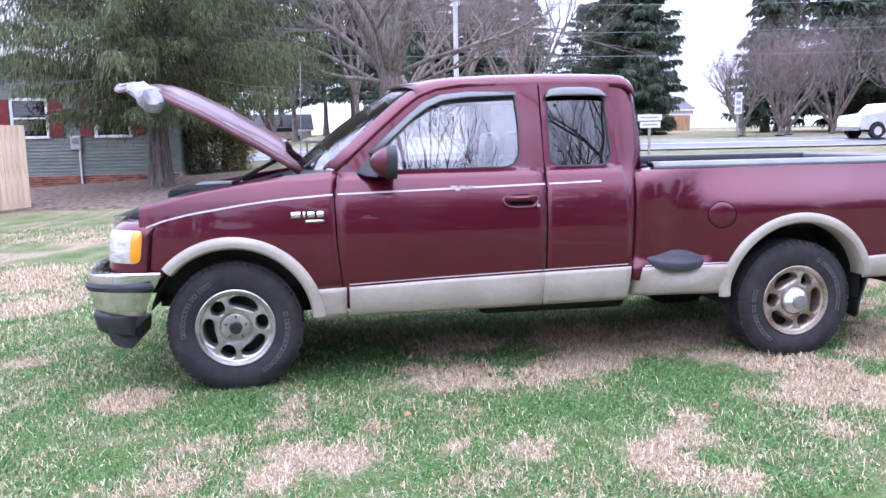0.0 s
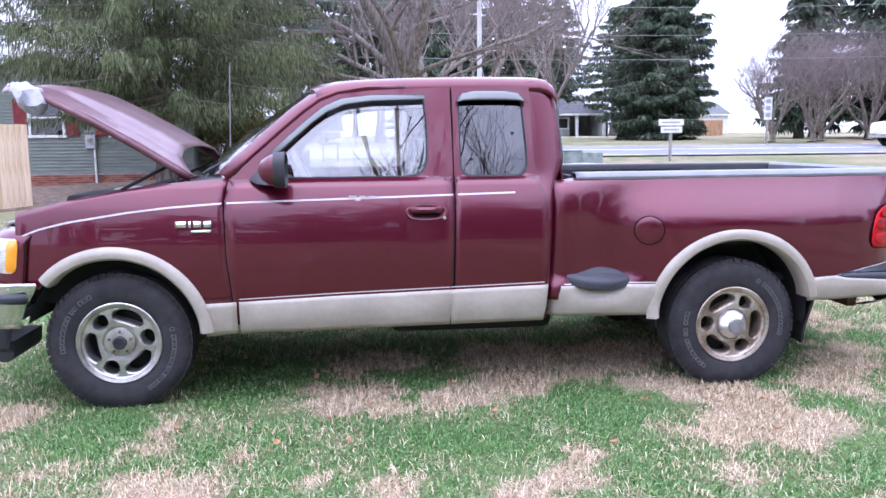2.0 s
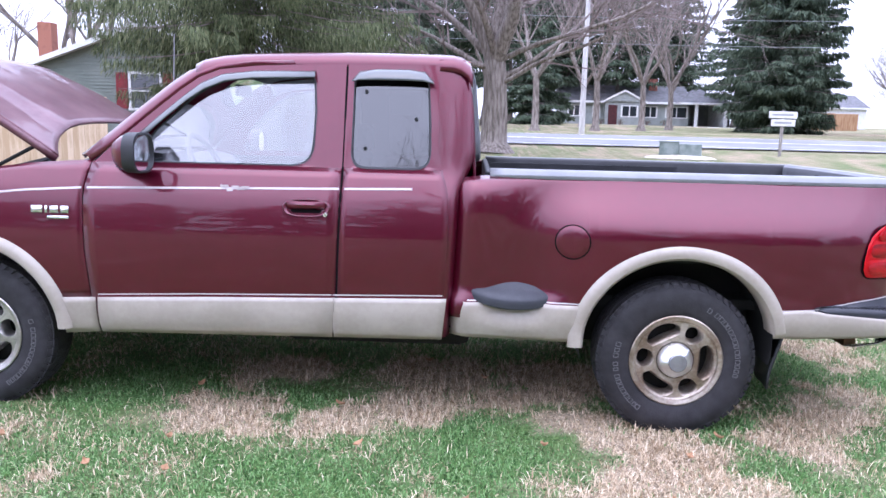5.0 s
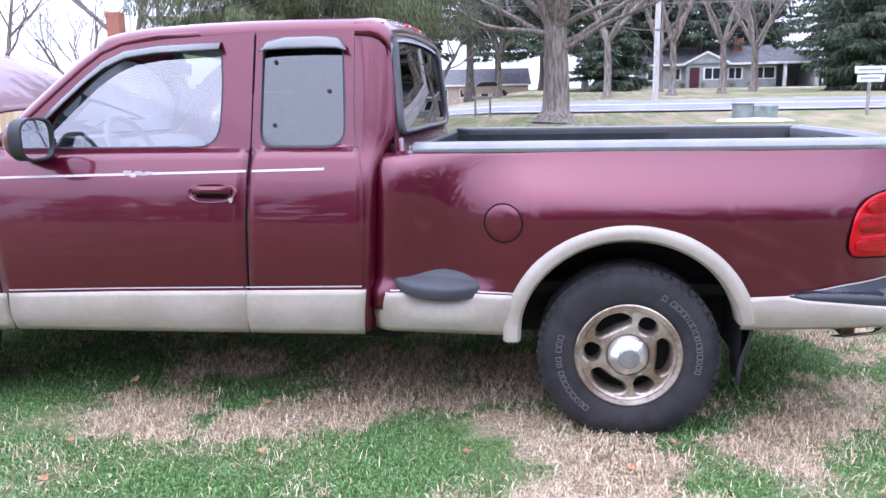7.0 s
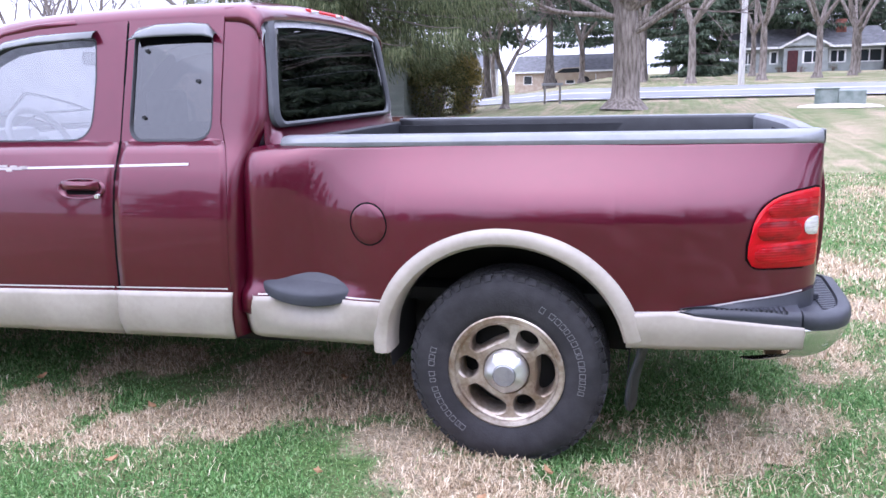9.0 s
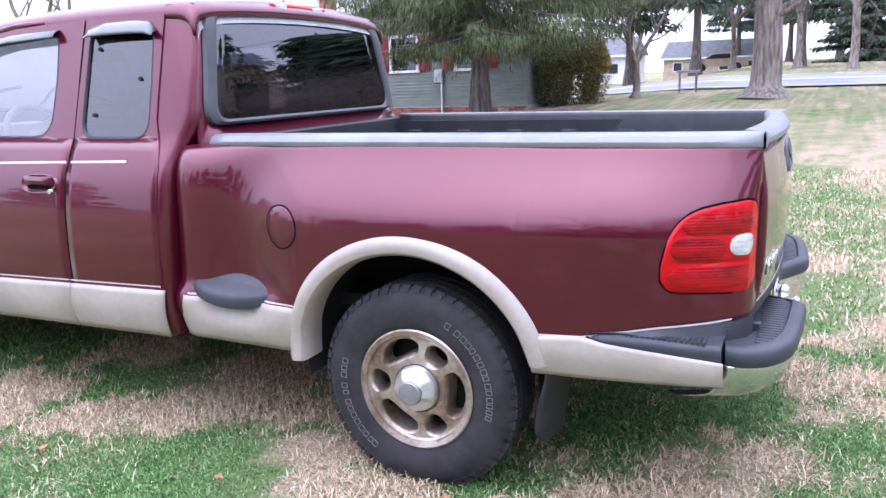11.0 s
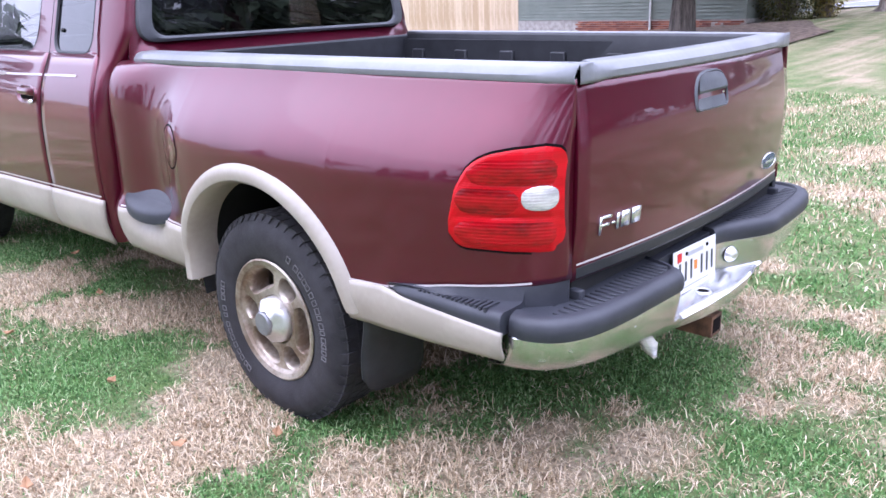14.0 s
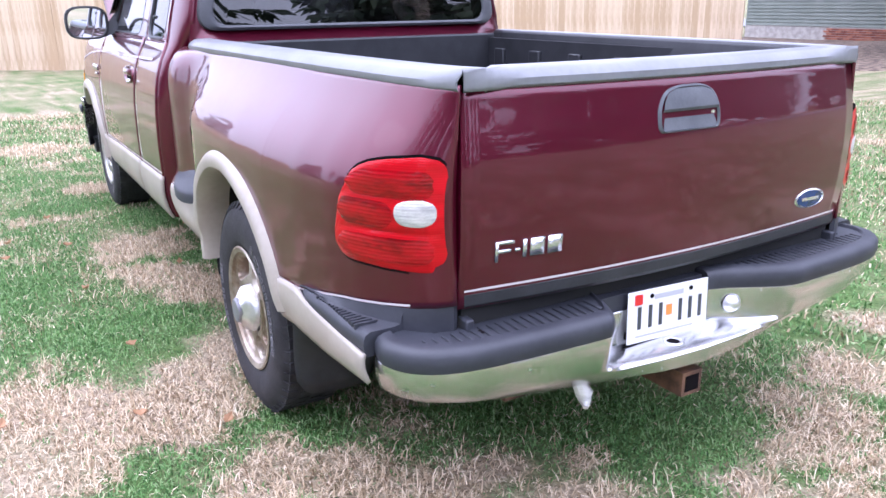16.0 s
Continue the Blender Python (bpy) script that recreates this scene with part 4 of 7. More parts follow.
part("handle_scoop", grid([[(gate_x(hy + u * k, hz + v) + h, hy + u * k, hz + v) for k in np.linspace(-1, 1, 7)] for u, v, h in ((0.090, -0.020, 0.006), (0.096, -0.036, 0.008), (0.098, -0.052, 0.011))]), HANDLE, th)
part("handle_lock", lathe([(0, 0), (0.008, 0), (0.008, 0.01)], 12), SILVERB, th).matrix_local = Matrix.Translation((gate_x(hy + 0.088, hz - 0.018) + 0.006, hy + 0.088, hz - 0.018)) @ Matrix.Rotation(radians(90), 4, "Z")
# badge as plain bars, oval emblem
for a, b, z0, z1 in ((-0.648, -0.640, 0.779, 0.831), (-0.640, -0.598, 0.823, 0.831), (-0.640, -0.606, 0.801, 0.809), (-0.594, -0.580, 0.801, 0.808), (-0.572, -0.562, 0.783, 0.829), (-0.551, -0.512, 0.783, 0.829), (-0.501, -0.460, 0.783, 0.829)):
    solid(part("badge_bar", grid([[(gate_x(y, z) + 0.010, y, z) for y in np.linspace(a, b, 4)] for z in (z0, z1)]), SILVERB, gate, "silver model badge"), 0.006)
rows = [[(gate_x(0.53, 0.78) + h, 0.53 + 0.074 * f * math.cos(a), 0.785 + 0.031 * f * math.sin(a)) for f, h in ((1, 0.004), (0.98, 0.014), (0.88, 0.017), (0.84, 0.013), (0.01, 0.015))] for a in [2 * math.pi * k / 32 for k in range(33)]]
em = part("oval_emblem", grid(rows), SILVERB, gate, "oval silver and blue emblem")
rows = [[(gate_x(0.53, 0.78) + h, 0.53 + 0.074 * f * math.cos(a), 0.785 + 0.031 * f * math.sin(a)) for f, h in ((0.82, 0.0155), (0.01, 0.017))] for a in [2 * math.pi * k / 32 for k in range(33)]]
part("emblem_field", grid(rows), BLUE, em)
part("emblem_bar", box(gate_x(0.53, 0.78) + 0.0165, gate_x(0.53, 0.78) + 0.019, 0.49, 0.57, 0.780, 0.79), SILVERB, em)

# ---- rear bumper ----
HALF_PLAN = [(4.766, 0.0), (4.765, 0.15), (4.763, 0.3), (4.759, 0.45), (4.753, 0.6), (4.744, 0.72), (4.730, 0.80), (4.706, 0.86), (4.674, 0.90), (4.636, 0.922), (4.598, 0.932), (4.560, 0.936)]
LOW_PLAN = [(0.0, 4.765), (0.15, 4.752), (0.28, 4.722), (0.40, 4.695), (0.52, 4.672), (0.64, 4.640), (0.74, 4.600), (0.82, 4.550), (0.87, 4.515), (0.92, 4.470)]


def plan(y0, y1, n):
    """Points along the bumper's outer edge from y0 to y1, with their outward directions."""
    full = [(x, -y) for x, y in HALF_PLAN[:0:-1]] + HALF_PLAN
    run = [0.0]
    for a, b in zip(full, full[1:]):
        run.append(run[-1] + math.hypot(b[0] - a[0], b[1] - a[1]))
    fine = [(float(np.interp(s, run, [p[0] for p in full])), float(np.interp(s, run, [p[1] for p in full]))) for s in np.linspace(0, run[-1], 241)]
    for _ in range(10):
        fine = [fine[0]] + [((a[0] + 2 * b[0] + c[0]) / 4, (a[1] + 2 * b[1] + c[1]) / 4) for a, b, c in zip(fine, fine[1:], fine[2:])] + [fine[-1]]
    ia = min(range(241), key=lambda i: abs(fine[i][1] - y0) if abs(y0) < 0.95 else (i if y0 < 0 else 240 - i))
    ib = min(range(241), key=lambda i: abs(fine[i][1] - y1) if abs(y1) < 0.95 else (i if y1 < 0 else 240 - i))
    res = []
    for k in np.linspace(ia, ib, n):
        i = int(round(k))
        a, b = fine[max(0, i - 2)], fine[min(240, i + 2)]
        t = Vector((b[0] - a[0], b[1] - a[1])).normalized()
        res.append((Vector(fine[i]), Vector((t.y, -t.x))))
    return res


def dip(y):
    """1 in the middle that is set back for the plate, sharper on the left than on the right."""
    return smooth01(-0.37, -0.25, y) * smooth01(0.40, 0.09, y)


rows = []
for p, n in plan(-0.97, 0.97, 161):
    d = dip(p.y)
    corner = smooth01(0.70, 0.936, abs(p.y))
    low = Vector((lerp(abs(p.y), [(y, x) for y, x in LOW_PLAN]) - 0.06 * smooth01(4.68, 4.56, p.x), p.y - math.copysign(0.105 * corner, p.y)))
    row = []
    for z, g, back in ((0.562, 0.04, 1), (0.556, 0.0, 1), (0.54, 0.0, 1), (0.50, 0.10, 1), (0.468, 0.24, 1), (0.456, 0.30, 0.93), (0.451, 0.34, 0.5), (0.447, 0.38, 0.1), (0.441, 0.44, 0), (0.425, 0.66, 0), (0.410, 0.88, 0), (0.403, 1.0, 0), (0.402, 1.25, 0)):
        row.append((p.x + (low.x - p.x) * g - 0.115 * d * back, p.y + (low.y - p.y) * g, z))
    rows.append(row)
bump = part("rear_bumper", grid(rows), CHROME, truck, "chrome step bumper with black pads")
solid(bump, 0.005)
for y0, y1 in ((-0.97, -0.30), (0.105, 0.97)):
    rows = []
    st = plan(y0, y1, 52)
    for k, (p, n) in enumerate(st):
        ex = (len(st) - 1 - k if y0 > 0 else k)
        e = 0.012 * max(0.0, 1 - ex / 3.0)
        inner = abs(p.y - (y1 if y0 < 0 else y0))
        gap = 0.115 * dip(p.y) + (0.06 * max(0.0, 1 - inner / 0.06) ** 2.0 if y0 < 0 else 0.0)
        q = Vector((p.x - gap, p.y))
        ins = (min(4.61, q.x - 0.03), math.copysign(min(abs(q.y), 0.80), q.y))
        rows.append([(ins[0], ins[1], 0.612)] + [(q.x + n.x * (o - e), q.y + n.y * (o - e), z) for o, z in ((-0.040, 0.612), (-0.034, 0.621), (-0.016, 0.621), (0.002, 0.615), (0.011, 0.602), (0.013, 0.580), (0.008, 0.561), (-0.004, 0.553), (-0.05, 0.552))])
    padb = part("bumper_pad", grid(rows), STEP, bump, "black ribbed bumper pad")
    for end in (rows[0], rows[-1]):
        part("pad_end", grid([end, [tuple(Vector(end[0]).lerp(Vector(end[-1]), 0.5))] * len(end)]), STEP, padb)
    for y in np.arange(y0 + 0.13, y1 - 0.04, 0.026) if y0 < 0 else np.arange(y0 + 0.02, y1 - 0.12, 0.026):
        x1 = float(np.interp(abs(y), [p[1] for p in HALF_PLAN], [p[0] for p in HALF_PLAN])) - 0.055 - 0.115 * dip(y)
        if x1 > 4.655:
            bevel(part("tread_rib", box(4.635, x1 + 0.012, y - 0.008, y + 0.008, 0.607, 0.617), STEP, padb), 0.002, 1)
part("bumper_top", box(4.60, 4.641, -0.345, 0.10, 0.555, 0.606), STEP, bump)
part("bumper_filler", box(4.58, 4.61, -0.72, 0.72, 0.54, 0.67), DARK, bump)
for s in (-1, 1):
    bevel(part("gate_stop", box(4.60, 4.645, s * 0.715 - 0.012, s * 0.715 + 0.012, 0.60, 0.64), STEP, bump), 0.005)
    part("pad_slot", box(4.652, 4.672, s * 0.69 - 0.016, s * 0.69 + 0.016, 0.612, 0.6145), GAPM, bump)
# plate in the set-back middle, ball hole and bolts
PY, PZ = -0.055, 0.532
pl = bevel(part("number_plate", box(-0.0025, 0.0025, -0.158, 0.158, -0.076, 0.076), PLATE, truck, "white plate with dark characters"), 0.004)
pl.matrix_local = Matrix.Translation((4.664, PY, PZ)) @ Matrix.Rotation(radians(-2), 4, "X") @ Matrix.Rotation(radians(-4), 4, "Y")
for y in (-0.115, -0.073, -0.033, 0.045, 0.085, 0.125):
    part("plate_bar", box(0.003, 0.0036, y - 0.007, y + 0.007, -0.036, 0.030), PLATE_INK, pl)
part("plate_sticker", box(0.003, 0.0036, -0.134, -0.104, 0.036, 0.066), REDPAINT, pl)
part("plate_line", box(0.003, 0.0036, -0.058, 0.055, 0.044, 0.058), PLATE_INK2, pl)
part("plate_line", box(0.003, 0.0036, -0.13, 0.10, -0.060, -0.054), PLATE_INK2, pl)
part("plate_mark", box(0.003, 0.0036, -0.012, 0.012, -0.012, 0.020), ORANGE, pl)
for y in (-0.07, 0.085):
    part("plate_screw", lathe([(0, -0.004), (0.006, -0.003), (0.007, 0.0)], 10), GAPM, pl).matrix_local = Matrix.Translation((0.003, y, 0.056)) @ Matrix.Rotation(radians(90), 4, "Z")
part("plate_pocket", box(4.640, 4.6535, -0.20, 0.06, 0.468, 0.49), GAPM, bump, "dark slot below the plate")
bolt = part("bumper_bolt", lathe([(0, -0.022), (0.012, -0.022), (0.02, -0.016), (0.028, -0.004), (0.03, 0.0)], 16), CHROME_BRIGHT, bump)
bolt.matrix_local = Matrix.Translation((4.683, 0.192, 0.509)) @ Matrix.Rotation(radians(70), 4, "Z")
part("ball_hole", lathe([(0.0, -0.002), (0.017, -0.001), (0.019, 0.0)], 20), GAPM, bump).matrix_local = Matrix.Translation((4.705, -0.07, 0.4545)) @ Matrix.Rotation(radians(-90), 4, "X")
part("hole_rim", lathe([(0.019, 0.0), (0.021, 0.004), (0.026, 0.004), (0.029, 0.0)], 20), CHROME_BRIGHT, bump).matrix_local = Matrix.Translation((4.705, -0.07, 0.453)) @ Matrix.Rotation(radians(90), 4, "X")
# hitch
hitch = part("tow_receiver", box(4.55, 4.735, -0.05, 0.028, 0.284, 0.358), RUST, truck, "rusty square tow receiver")
part("receiver_bore", box(4.73, 4.7365, -0.038, 0.016, 0.296, 0.346), GAPM, hitch)
part("hitch_bar", box(4.50, 4.56, -0.55, 0.5, 0.33, 0.40), RUST, hitch)
part("trailer_plug", tube([(4.655, -0.385, 0.42), (4.66, -0.375, 0.385), (4.675, -0.365, 0.355), (4.685, -0.37, 0.338), (4.70, -0.38, 0.33)], [0.016, 0.020, 0.026, 0.018, 0.008], 9), CLEARLENS, hitch, "white trailer wiring plug")
# chassis, with unseen filler blocks among it
part("chassis_rail", box(-0.5, 4.5, -0.45, -0.35, 0.40, 0.52), DARK, truck)
part("chassis_rail", box(-0.5, 4.5, 0.35, 0.45, 0.40, 0.52), DARK, truck)
part("cab_floor", box(0.45, 2.46, -0.9, 0.9, 0.45, 0.52), DARK, truck)
# unseen tank, gearbox and exhaust shapes, added to block light under the truck
bevel(part("fuel_tank", box(1.5, 2.5, -0.62, -0.05, 0.27, 0.46), DARK, truck), 0.05)
bevel(part("gearbox", box(0.3, 1.4, -0.2, 0.2, 0.26, 0.5), DARK, truck), 0.06)
part("exhaust", tube([(0.6, 0.35, 0.33), (3.0, 0.4, 0.34), (3.3, 0.5, 0.46), (3.7, 0.5, 0.46), (4.1, 0.75, 0.36)], 0.04, 10), RUST, truck)
bevel(part("silencer", box(1.6, 2.3, 0.22, 0.55, 0.28, 0.42), RUST, truck), 0.06)
part("bed_underside", box(2.5, 4.55, -0.72, 0.72, 0.55, 0.60), DARK, truck)
part("rear_axle", tube([(3.51, -0.78, 0.334), (3.51, 0.78, 0.334)], 0.05, 10), RUST, truck)
part("front_axle", tube([(0, -0.8, 0.345), (0, 0.8, 0.345)], 0.05, 10), RUST, truck)

# ---- wheels ----
def tyre_profile():
    return [(0.215, -0.105), (0.225, -0.118), (0.25, -0.128), (0.30, -0.134), (0.335, -0.130), (0.362, -0.118), (0.378, -0.10), (0.385, -0.085), (0.385, 0.085), (0.378, 0.10), (0.335, 0.13), (0.25, 0.128), (0.215, 0.105)]


def make_wheel(alloy, capped, label):
    w = thing("wheel", Matrix.Identity(4), "", "")
    tyre = part("tyre", lathe(tyre_profile(), 64), TYRE, w, "all-terrain tyre with outlined white letters")
    # tread blocks in three rows with shoulder lugs
    bm = bmesh.new()
    for k in range(54):
        for row, (y, dy, sh) in enumerate(((-0.088, 0.036, 0.0), (-0.038, 0.040, 0.5), (0.012, 0.04, 0.0), (0.062, 0.04, 0.5))):
            a = 2 * math.pi * (k + sh) / 54
            m = Matrix.Rotation(-a, 4, "Y") @ Matrix.Translation((0.3835, y, 0)) @ Matrix.Diagonal((0.008, dy, 0.036, 1))
            bmesh.ops.create_cube(bm, size=1, matrix=m)
        a = 2 * math.pi * k / 54
        m = Matrix.Rotation(-a, 4, "Y") @ Matrix.Translation((0.371, -0.107, 0)) @ Matrix.Rotation(radians(38), 4, "Z") @ Matrix.Diagonal((0.026, 0.012, 0.024, 1))
        bmesh.ops.create_cube(bm, size=1, matrix=m)
    tagged(part("tread", bm, TYRE, tyre, smooth=False), kind="stuff")
    # sidewall writing as thin raised outlines
    bm = bmesh.new()
    pick = random.Random(5)
    for a0, n in ((118, 15), (-62, 17)):
        a = radians(a0)
        for k in range(n):
            half = pick.choice((0.007, 0.009, 0.010))
            if pick.random() < 0.12:
                a += 0.05
                continue
            for dr, da, hr, hw in ((0.011, 0, 0.0011, half), (-0.011, 0, 0.0011, half), (0, half, 0.011, 0.0011), (0, -half, 0.011, 0.0011)):
                m = Matrix.Rotation(-(a + da / 0.295), 4, "Y") @ Matrix.Translation((0.295 + dr, -0.1342, 0)) @ Matrix.Diagonal((hr * 2, 0.003, hw * 2, 1))
                bmesh.ops.create_cube(bm, size=1, matrix=m)
            a += (2 * half + 0.009) / 0.295
    tagged(part("raised_lettering", bm, LETTER, tyre, smooth=False), kind="stuff")
    rim = part("rim", lathe([(0.222, -0.118), (0.228, -0.124), (0.222, -0.128), (0.205, -0.122), (0.196, -0.10), (0.190, -0.06), (0.19, 0.08)], 56), alloy, w, label)
    part("drum", lathe([(0.19, 0.02), (0.12, 0.0), (0.0, 0.0)], 32), DARK, rim)
    # face: long and short oval windows by turns, with smooth webs between
    rows = []
    n = 480
    for k in range(n + 1):
        a = 2 * math.pi * k / n
        turn = (math.degrees(a) - 70) % 120
        long = turn < 35 or turn > 85
        t = (min(turn, 120 - turn) / 32.5) if long else abs(turn - 60) / 16.5
        inside = max(0.0, 1 - t ** 2.3) ** 0.55
        half, mid = (0.033 * inside, 0.150 + 0.005 * inside) if long else (0.036 * inside, 0.150)
        face = -0.109 if inside > 0 else -0.111
        deep = -0.03 if inside > 0.02 else face
        row = [(0.205, -0.116), (0.200, -0.112), (0.194, -0.108)]
        row += [(mid + half + 0.011, face), (mid + half + 0.004, face + 0.004 * (inside > 0)), (mid + half, face + 0.013 * (inside > 0)), (mid + half - 0.003 * inside, deep), (mid - half + 0.003 * inside, deep), (mid - half, face + 0.013 * (inside > 0)), (mid - half - 0.004, face + 0.004 * (inside > 0)), (mid - half - 0.011, face - 0.002)]
        row += [(0.094, -0.108), (0.088, -0.098), (0.082, -0.096), (0.079, -0.104), (0.070, -0.107), (0.0, -0.107)]
        rows.append([(r * math.cos(a), y, r * math.sin(a)) for r, y in row])
    bm = grid(rows)
    kill = [f for f in bm.faces if all(v.co.y > -0.05 for v in f.verts)]
    bmesh.ops.delete(bm, geom=kill, context="FACES")
    bmesh.ops.remove_doubles(bm, verts=bm.verts, dist=1e-5)
    part("spokes", bm, alloy, rim)
    if capped:
        rows = []
        for k in range(61):
            a = 2 * math.pi * k / 60
            st = 1 + 0.07 * math.cos(5 * a)
            rows.append([(r * (st if 0.03 < r < 0.085 else 1) * math.cos(a), y, r * (st if 0.03 < r < 0.085 else 1) * math.sin(a)) for r, y in ((0.086, -0.100), (0.085, -0.118), (0.078, -0.132), (0.062, -0.146), (0.046, -0.156), (0.043, -0.160))])
        hc = part("hub_cap", grid(rows), CHROME_BRIGHT, rim, "chrome star-shaped hub cap")
        part("cap_centre", lathe([(0.045, -0.155), (0.044, -0.166), (0.040, -0.170), (0.0, -0.171)], 32), PEWTER, hc, "dull grey centre disc")
    else:
        part("hub_cap", lathe([(0.036, -0.104), (0.036, -0.122), (0.030, -0.128), (0.022, -0.128), (0.020, -0.122), (0.0, -0.122)], 24), BLACK, rim, "dark centre cap")
        for k in range(5):
            a = 2 * math.pi * k / 5
            part("hub_slot", lathe([(0.014, -0.1065), (0.0, -0.1065)], 14, centre=(0.060 * math.cos(a + 0.3), 0, 0.060 * math.sin(a + 0.3))), GAPM, rim)
            part("lug_nut", lathe([(0.008, -0.105), (0.008, -0.111), (0.005, -0.114), (0, -0.114)], 6, centre=(0.060 * math.cos(a + 0.3), 0, 0.060 * math.sin(a + 0.3))), RUST, rim)
    return w


front = make_wheel(ALLOY, False, "bright five-spoke alloy rim")
rear = make_wheel(ALLOY_DUSTY, True, "alloy rim browned with brake dust")
wheel_spots = ((front, (0.0, -0.80, 0.345), 0, 0), (rear, (3.51, -0.825, 0.334), -47, 0))
made = []
for w, p, turn, flip in wheel_spots:
    other = copy_thing(w, Matrix.Translation((p[0], -p[1], p[2])) @ Matrix.Rotation(math.pi, 4, "Z"))
    other.parent = truck
    w.matrix_local = Matrix.Translation(p) @ Matrix.Rotation(radians(turn), 4, "Y")
    w.parent = truck

# ---- nose: lamps, grille, bumper ----
NOSE = [(-0.455, 0.945), (-0.495, 0.938), (-0.535, 0.928), (-0.575, 0.912), (-0.615, 0.889), (-0.65, 0.86), (-0.68, 0.82), (-0.705, 0.765), (-0.722, 0.69), (-0.735, 0.58), (-0.742, 0.47)]
NOSE_RUN = [0.0]
for a, b in zip(NOSE, NOSE[1:]):
    NOSE_RUN.append(NOSE_RUN[-1] + math.hypot(b[0] - a[0], b[1] - a[1]))


def nose_at(s, z, out, sgn):
    """A place on the nose, s metres round from the wing's front edge, pushed out square to it."""
    x, w = float(np.interp(s, NOSE_RUN, [p[0] for p in NOSE])), float(np.interp(s, NOSE_RUN, [p[1] for p in NOSE]))
    x2, w2 = float(np.interp(s + 0.02, NOSE_RUN, [p[0] for p in NOSE])), float(np.interp(s + 0.02, NOSE_RUN, [p[1] for p in NOSE]))
    x1, w1 = float(np.interp(s - 0.02, NOSE_RUN, [p[0] for p in NOSE])), float(np.interp(s - 0.02, NOSE_RUN, [p[1] for p in NOSE]))
    t = Vector((x2 - x1, w2 - w1)).normalized()
    roll = 1.6 * max(0.0, z - 0.915) ** 1.5
    return (x + t.y * out + 0.13 * (z - 0.70) + 2.2 * roll, sgn * (w - t.x * out - 1.4 * roll), z)


def nose_patch(name, s0, s1, z0, z1, out, mat, own, sgn, label="", soft=0.0, n=16, nz=9):
    rows = []
    for k in range(n + 1):
        s = s0 + (s1 - s0) * k / n
        c = 0.0
        if soft:
            e = max(0.0, 1 - min(s - s0, s1 - s) / soft)
            c = soft * (1 - math.sqrt(max(0.0, 1 - e * e))) * 0.9
        row = []
        for q in np.linspace(0, 1, nz):
            edge = 1.0 if not soft else min(1.0, 4 * q, 4 * (1 - q), 4 * min(s - s0, s1 - s) / (s1 - s0) + 0.02)
            row.append(nose_at(s, z0 + c + (z1 - z0 - 2 * c) * q, out * (0.45 + 0.55 * edge), sgn))
        rows.append(row)
    return part(name, grid(rows), mat, own, label)


for sgn in (-1, 1):
    solid(nose_patch("nose_panel", 0.0, NOSE_RUN[-1], 0.66, 0.985, 0.0, PAINT, truck, sgn, nz=13, n=24), 0.008)
    nose_patch("nose_seam", -0.0, 0.008, 0.665, 0.955, 0.007, GAPM, truck, sgn, n=2)
    hl = nose_patch("headlamp", 0.046, 0.40, 0.748, 0.932, 0.017, CLEARLENS, truck, sgn, "ribbed clear headlamp with amber marker", 0.035, 30)
    nose_patch("lamp_seal", 0.038, 0.408, 0.740, 0.940, 0.006, GAPM, hl, sgn, "", 0.04, 30)
    nose_patch("side_marker", 0.047, 0.118, 0.752, 0.928, 0.0195, AMBER, hl, sgn, "amber side marker", 0.026, 14)
part("grille", box(-0.735, -0.66, -0.48, 0.48, 0.70, 0.98), CHROME, truck, "chrome grille")
rows, rows2, rows3 = [], [], []
for t in np.linspace(-1, 1, 41):
    y = 0.985 * t
    x = -0.88 + 0.12 * abs(t) ** 2.2 + 0.10 * smooth01(0.86, 1.0, abs(t))
    if abs(t) > 0.985:
        x = -0.60
    rows.append([(x + dx, y, z) for dx, z in ((0.06, 0.70), (0.0, 0.685), (-0.012, 0.64), (0.0, 0.58), (0.012, 0.50), (0.03, 0.46))])
    rows2.append([(x + dx, y * my, z) for dx, my, z in ((0.02, 0.99, 0.645), (-0.018, 1.011, 0.640), (-0.026, 1.016, 0.622), (-0.018, 1.013, 0.600), (0.006, 0.995, 0.594))])
    rows3.append([(x + dx, y * 0.985, z) for dx, z in ((0.012, 0.47), (0.0, 0.44), (0.02, 0.36), (0.07, 0.33))])
for s in (-1, 1):
    for r, tail in ((rows, [(-0.385, 0.70), (-0.38, 0.685), (-0.40, 0.64), (-0.44, 0.58), (-0.468, 0.50), (-0.475, 0.46)]), (rows2, [(-0.435, 0.645), (-0.425, 0.640), (-0.42, 0.622), (-0.425, 0.600), (-0.44, 0.594)]), (rows3, [(-0.53, 0.47), (-0.53, 0.44), (-0.55, 0.36), (-0.56, 0.33)])):
        e = [(x, s * (0.99 if r is rows else (1.004 if r is rows2 else 0.965)), z) for x, z in tail]
        r.insert(0, e) if s < 0 else r.append(e)
fb = solid(part("front_bumper", grid(rows), CHROME, truck, "chrome front bumper with dark strip"), 0.006)
solid(part("bumper_strip", grid(rows2), STEP, fb), 0.006)
solid(part("air_dam", grid(rows3), BLACK, fb, "black lower air dam"), 0.008)
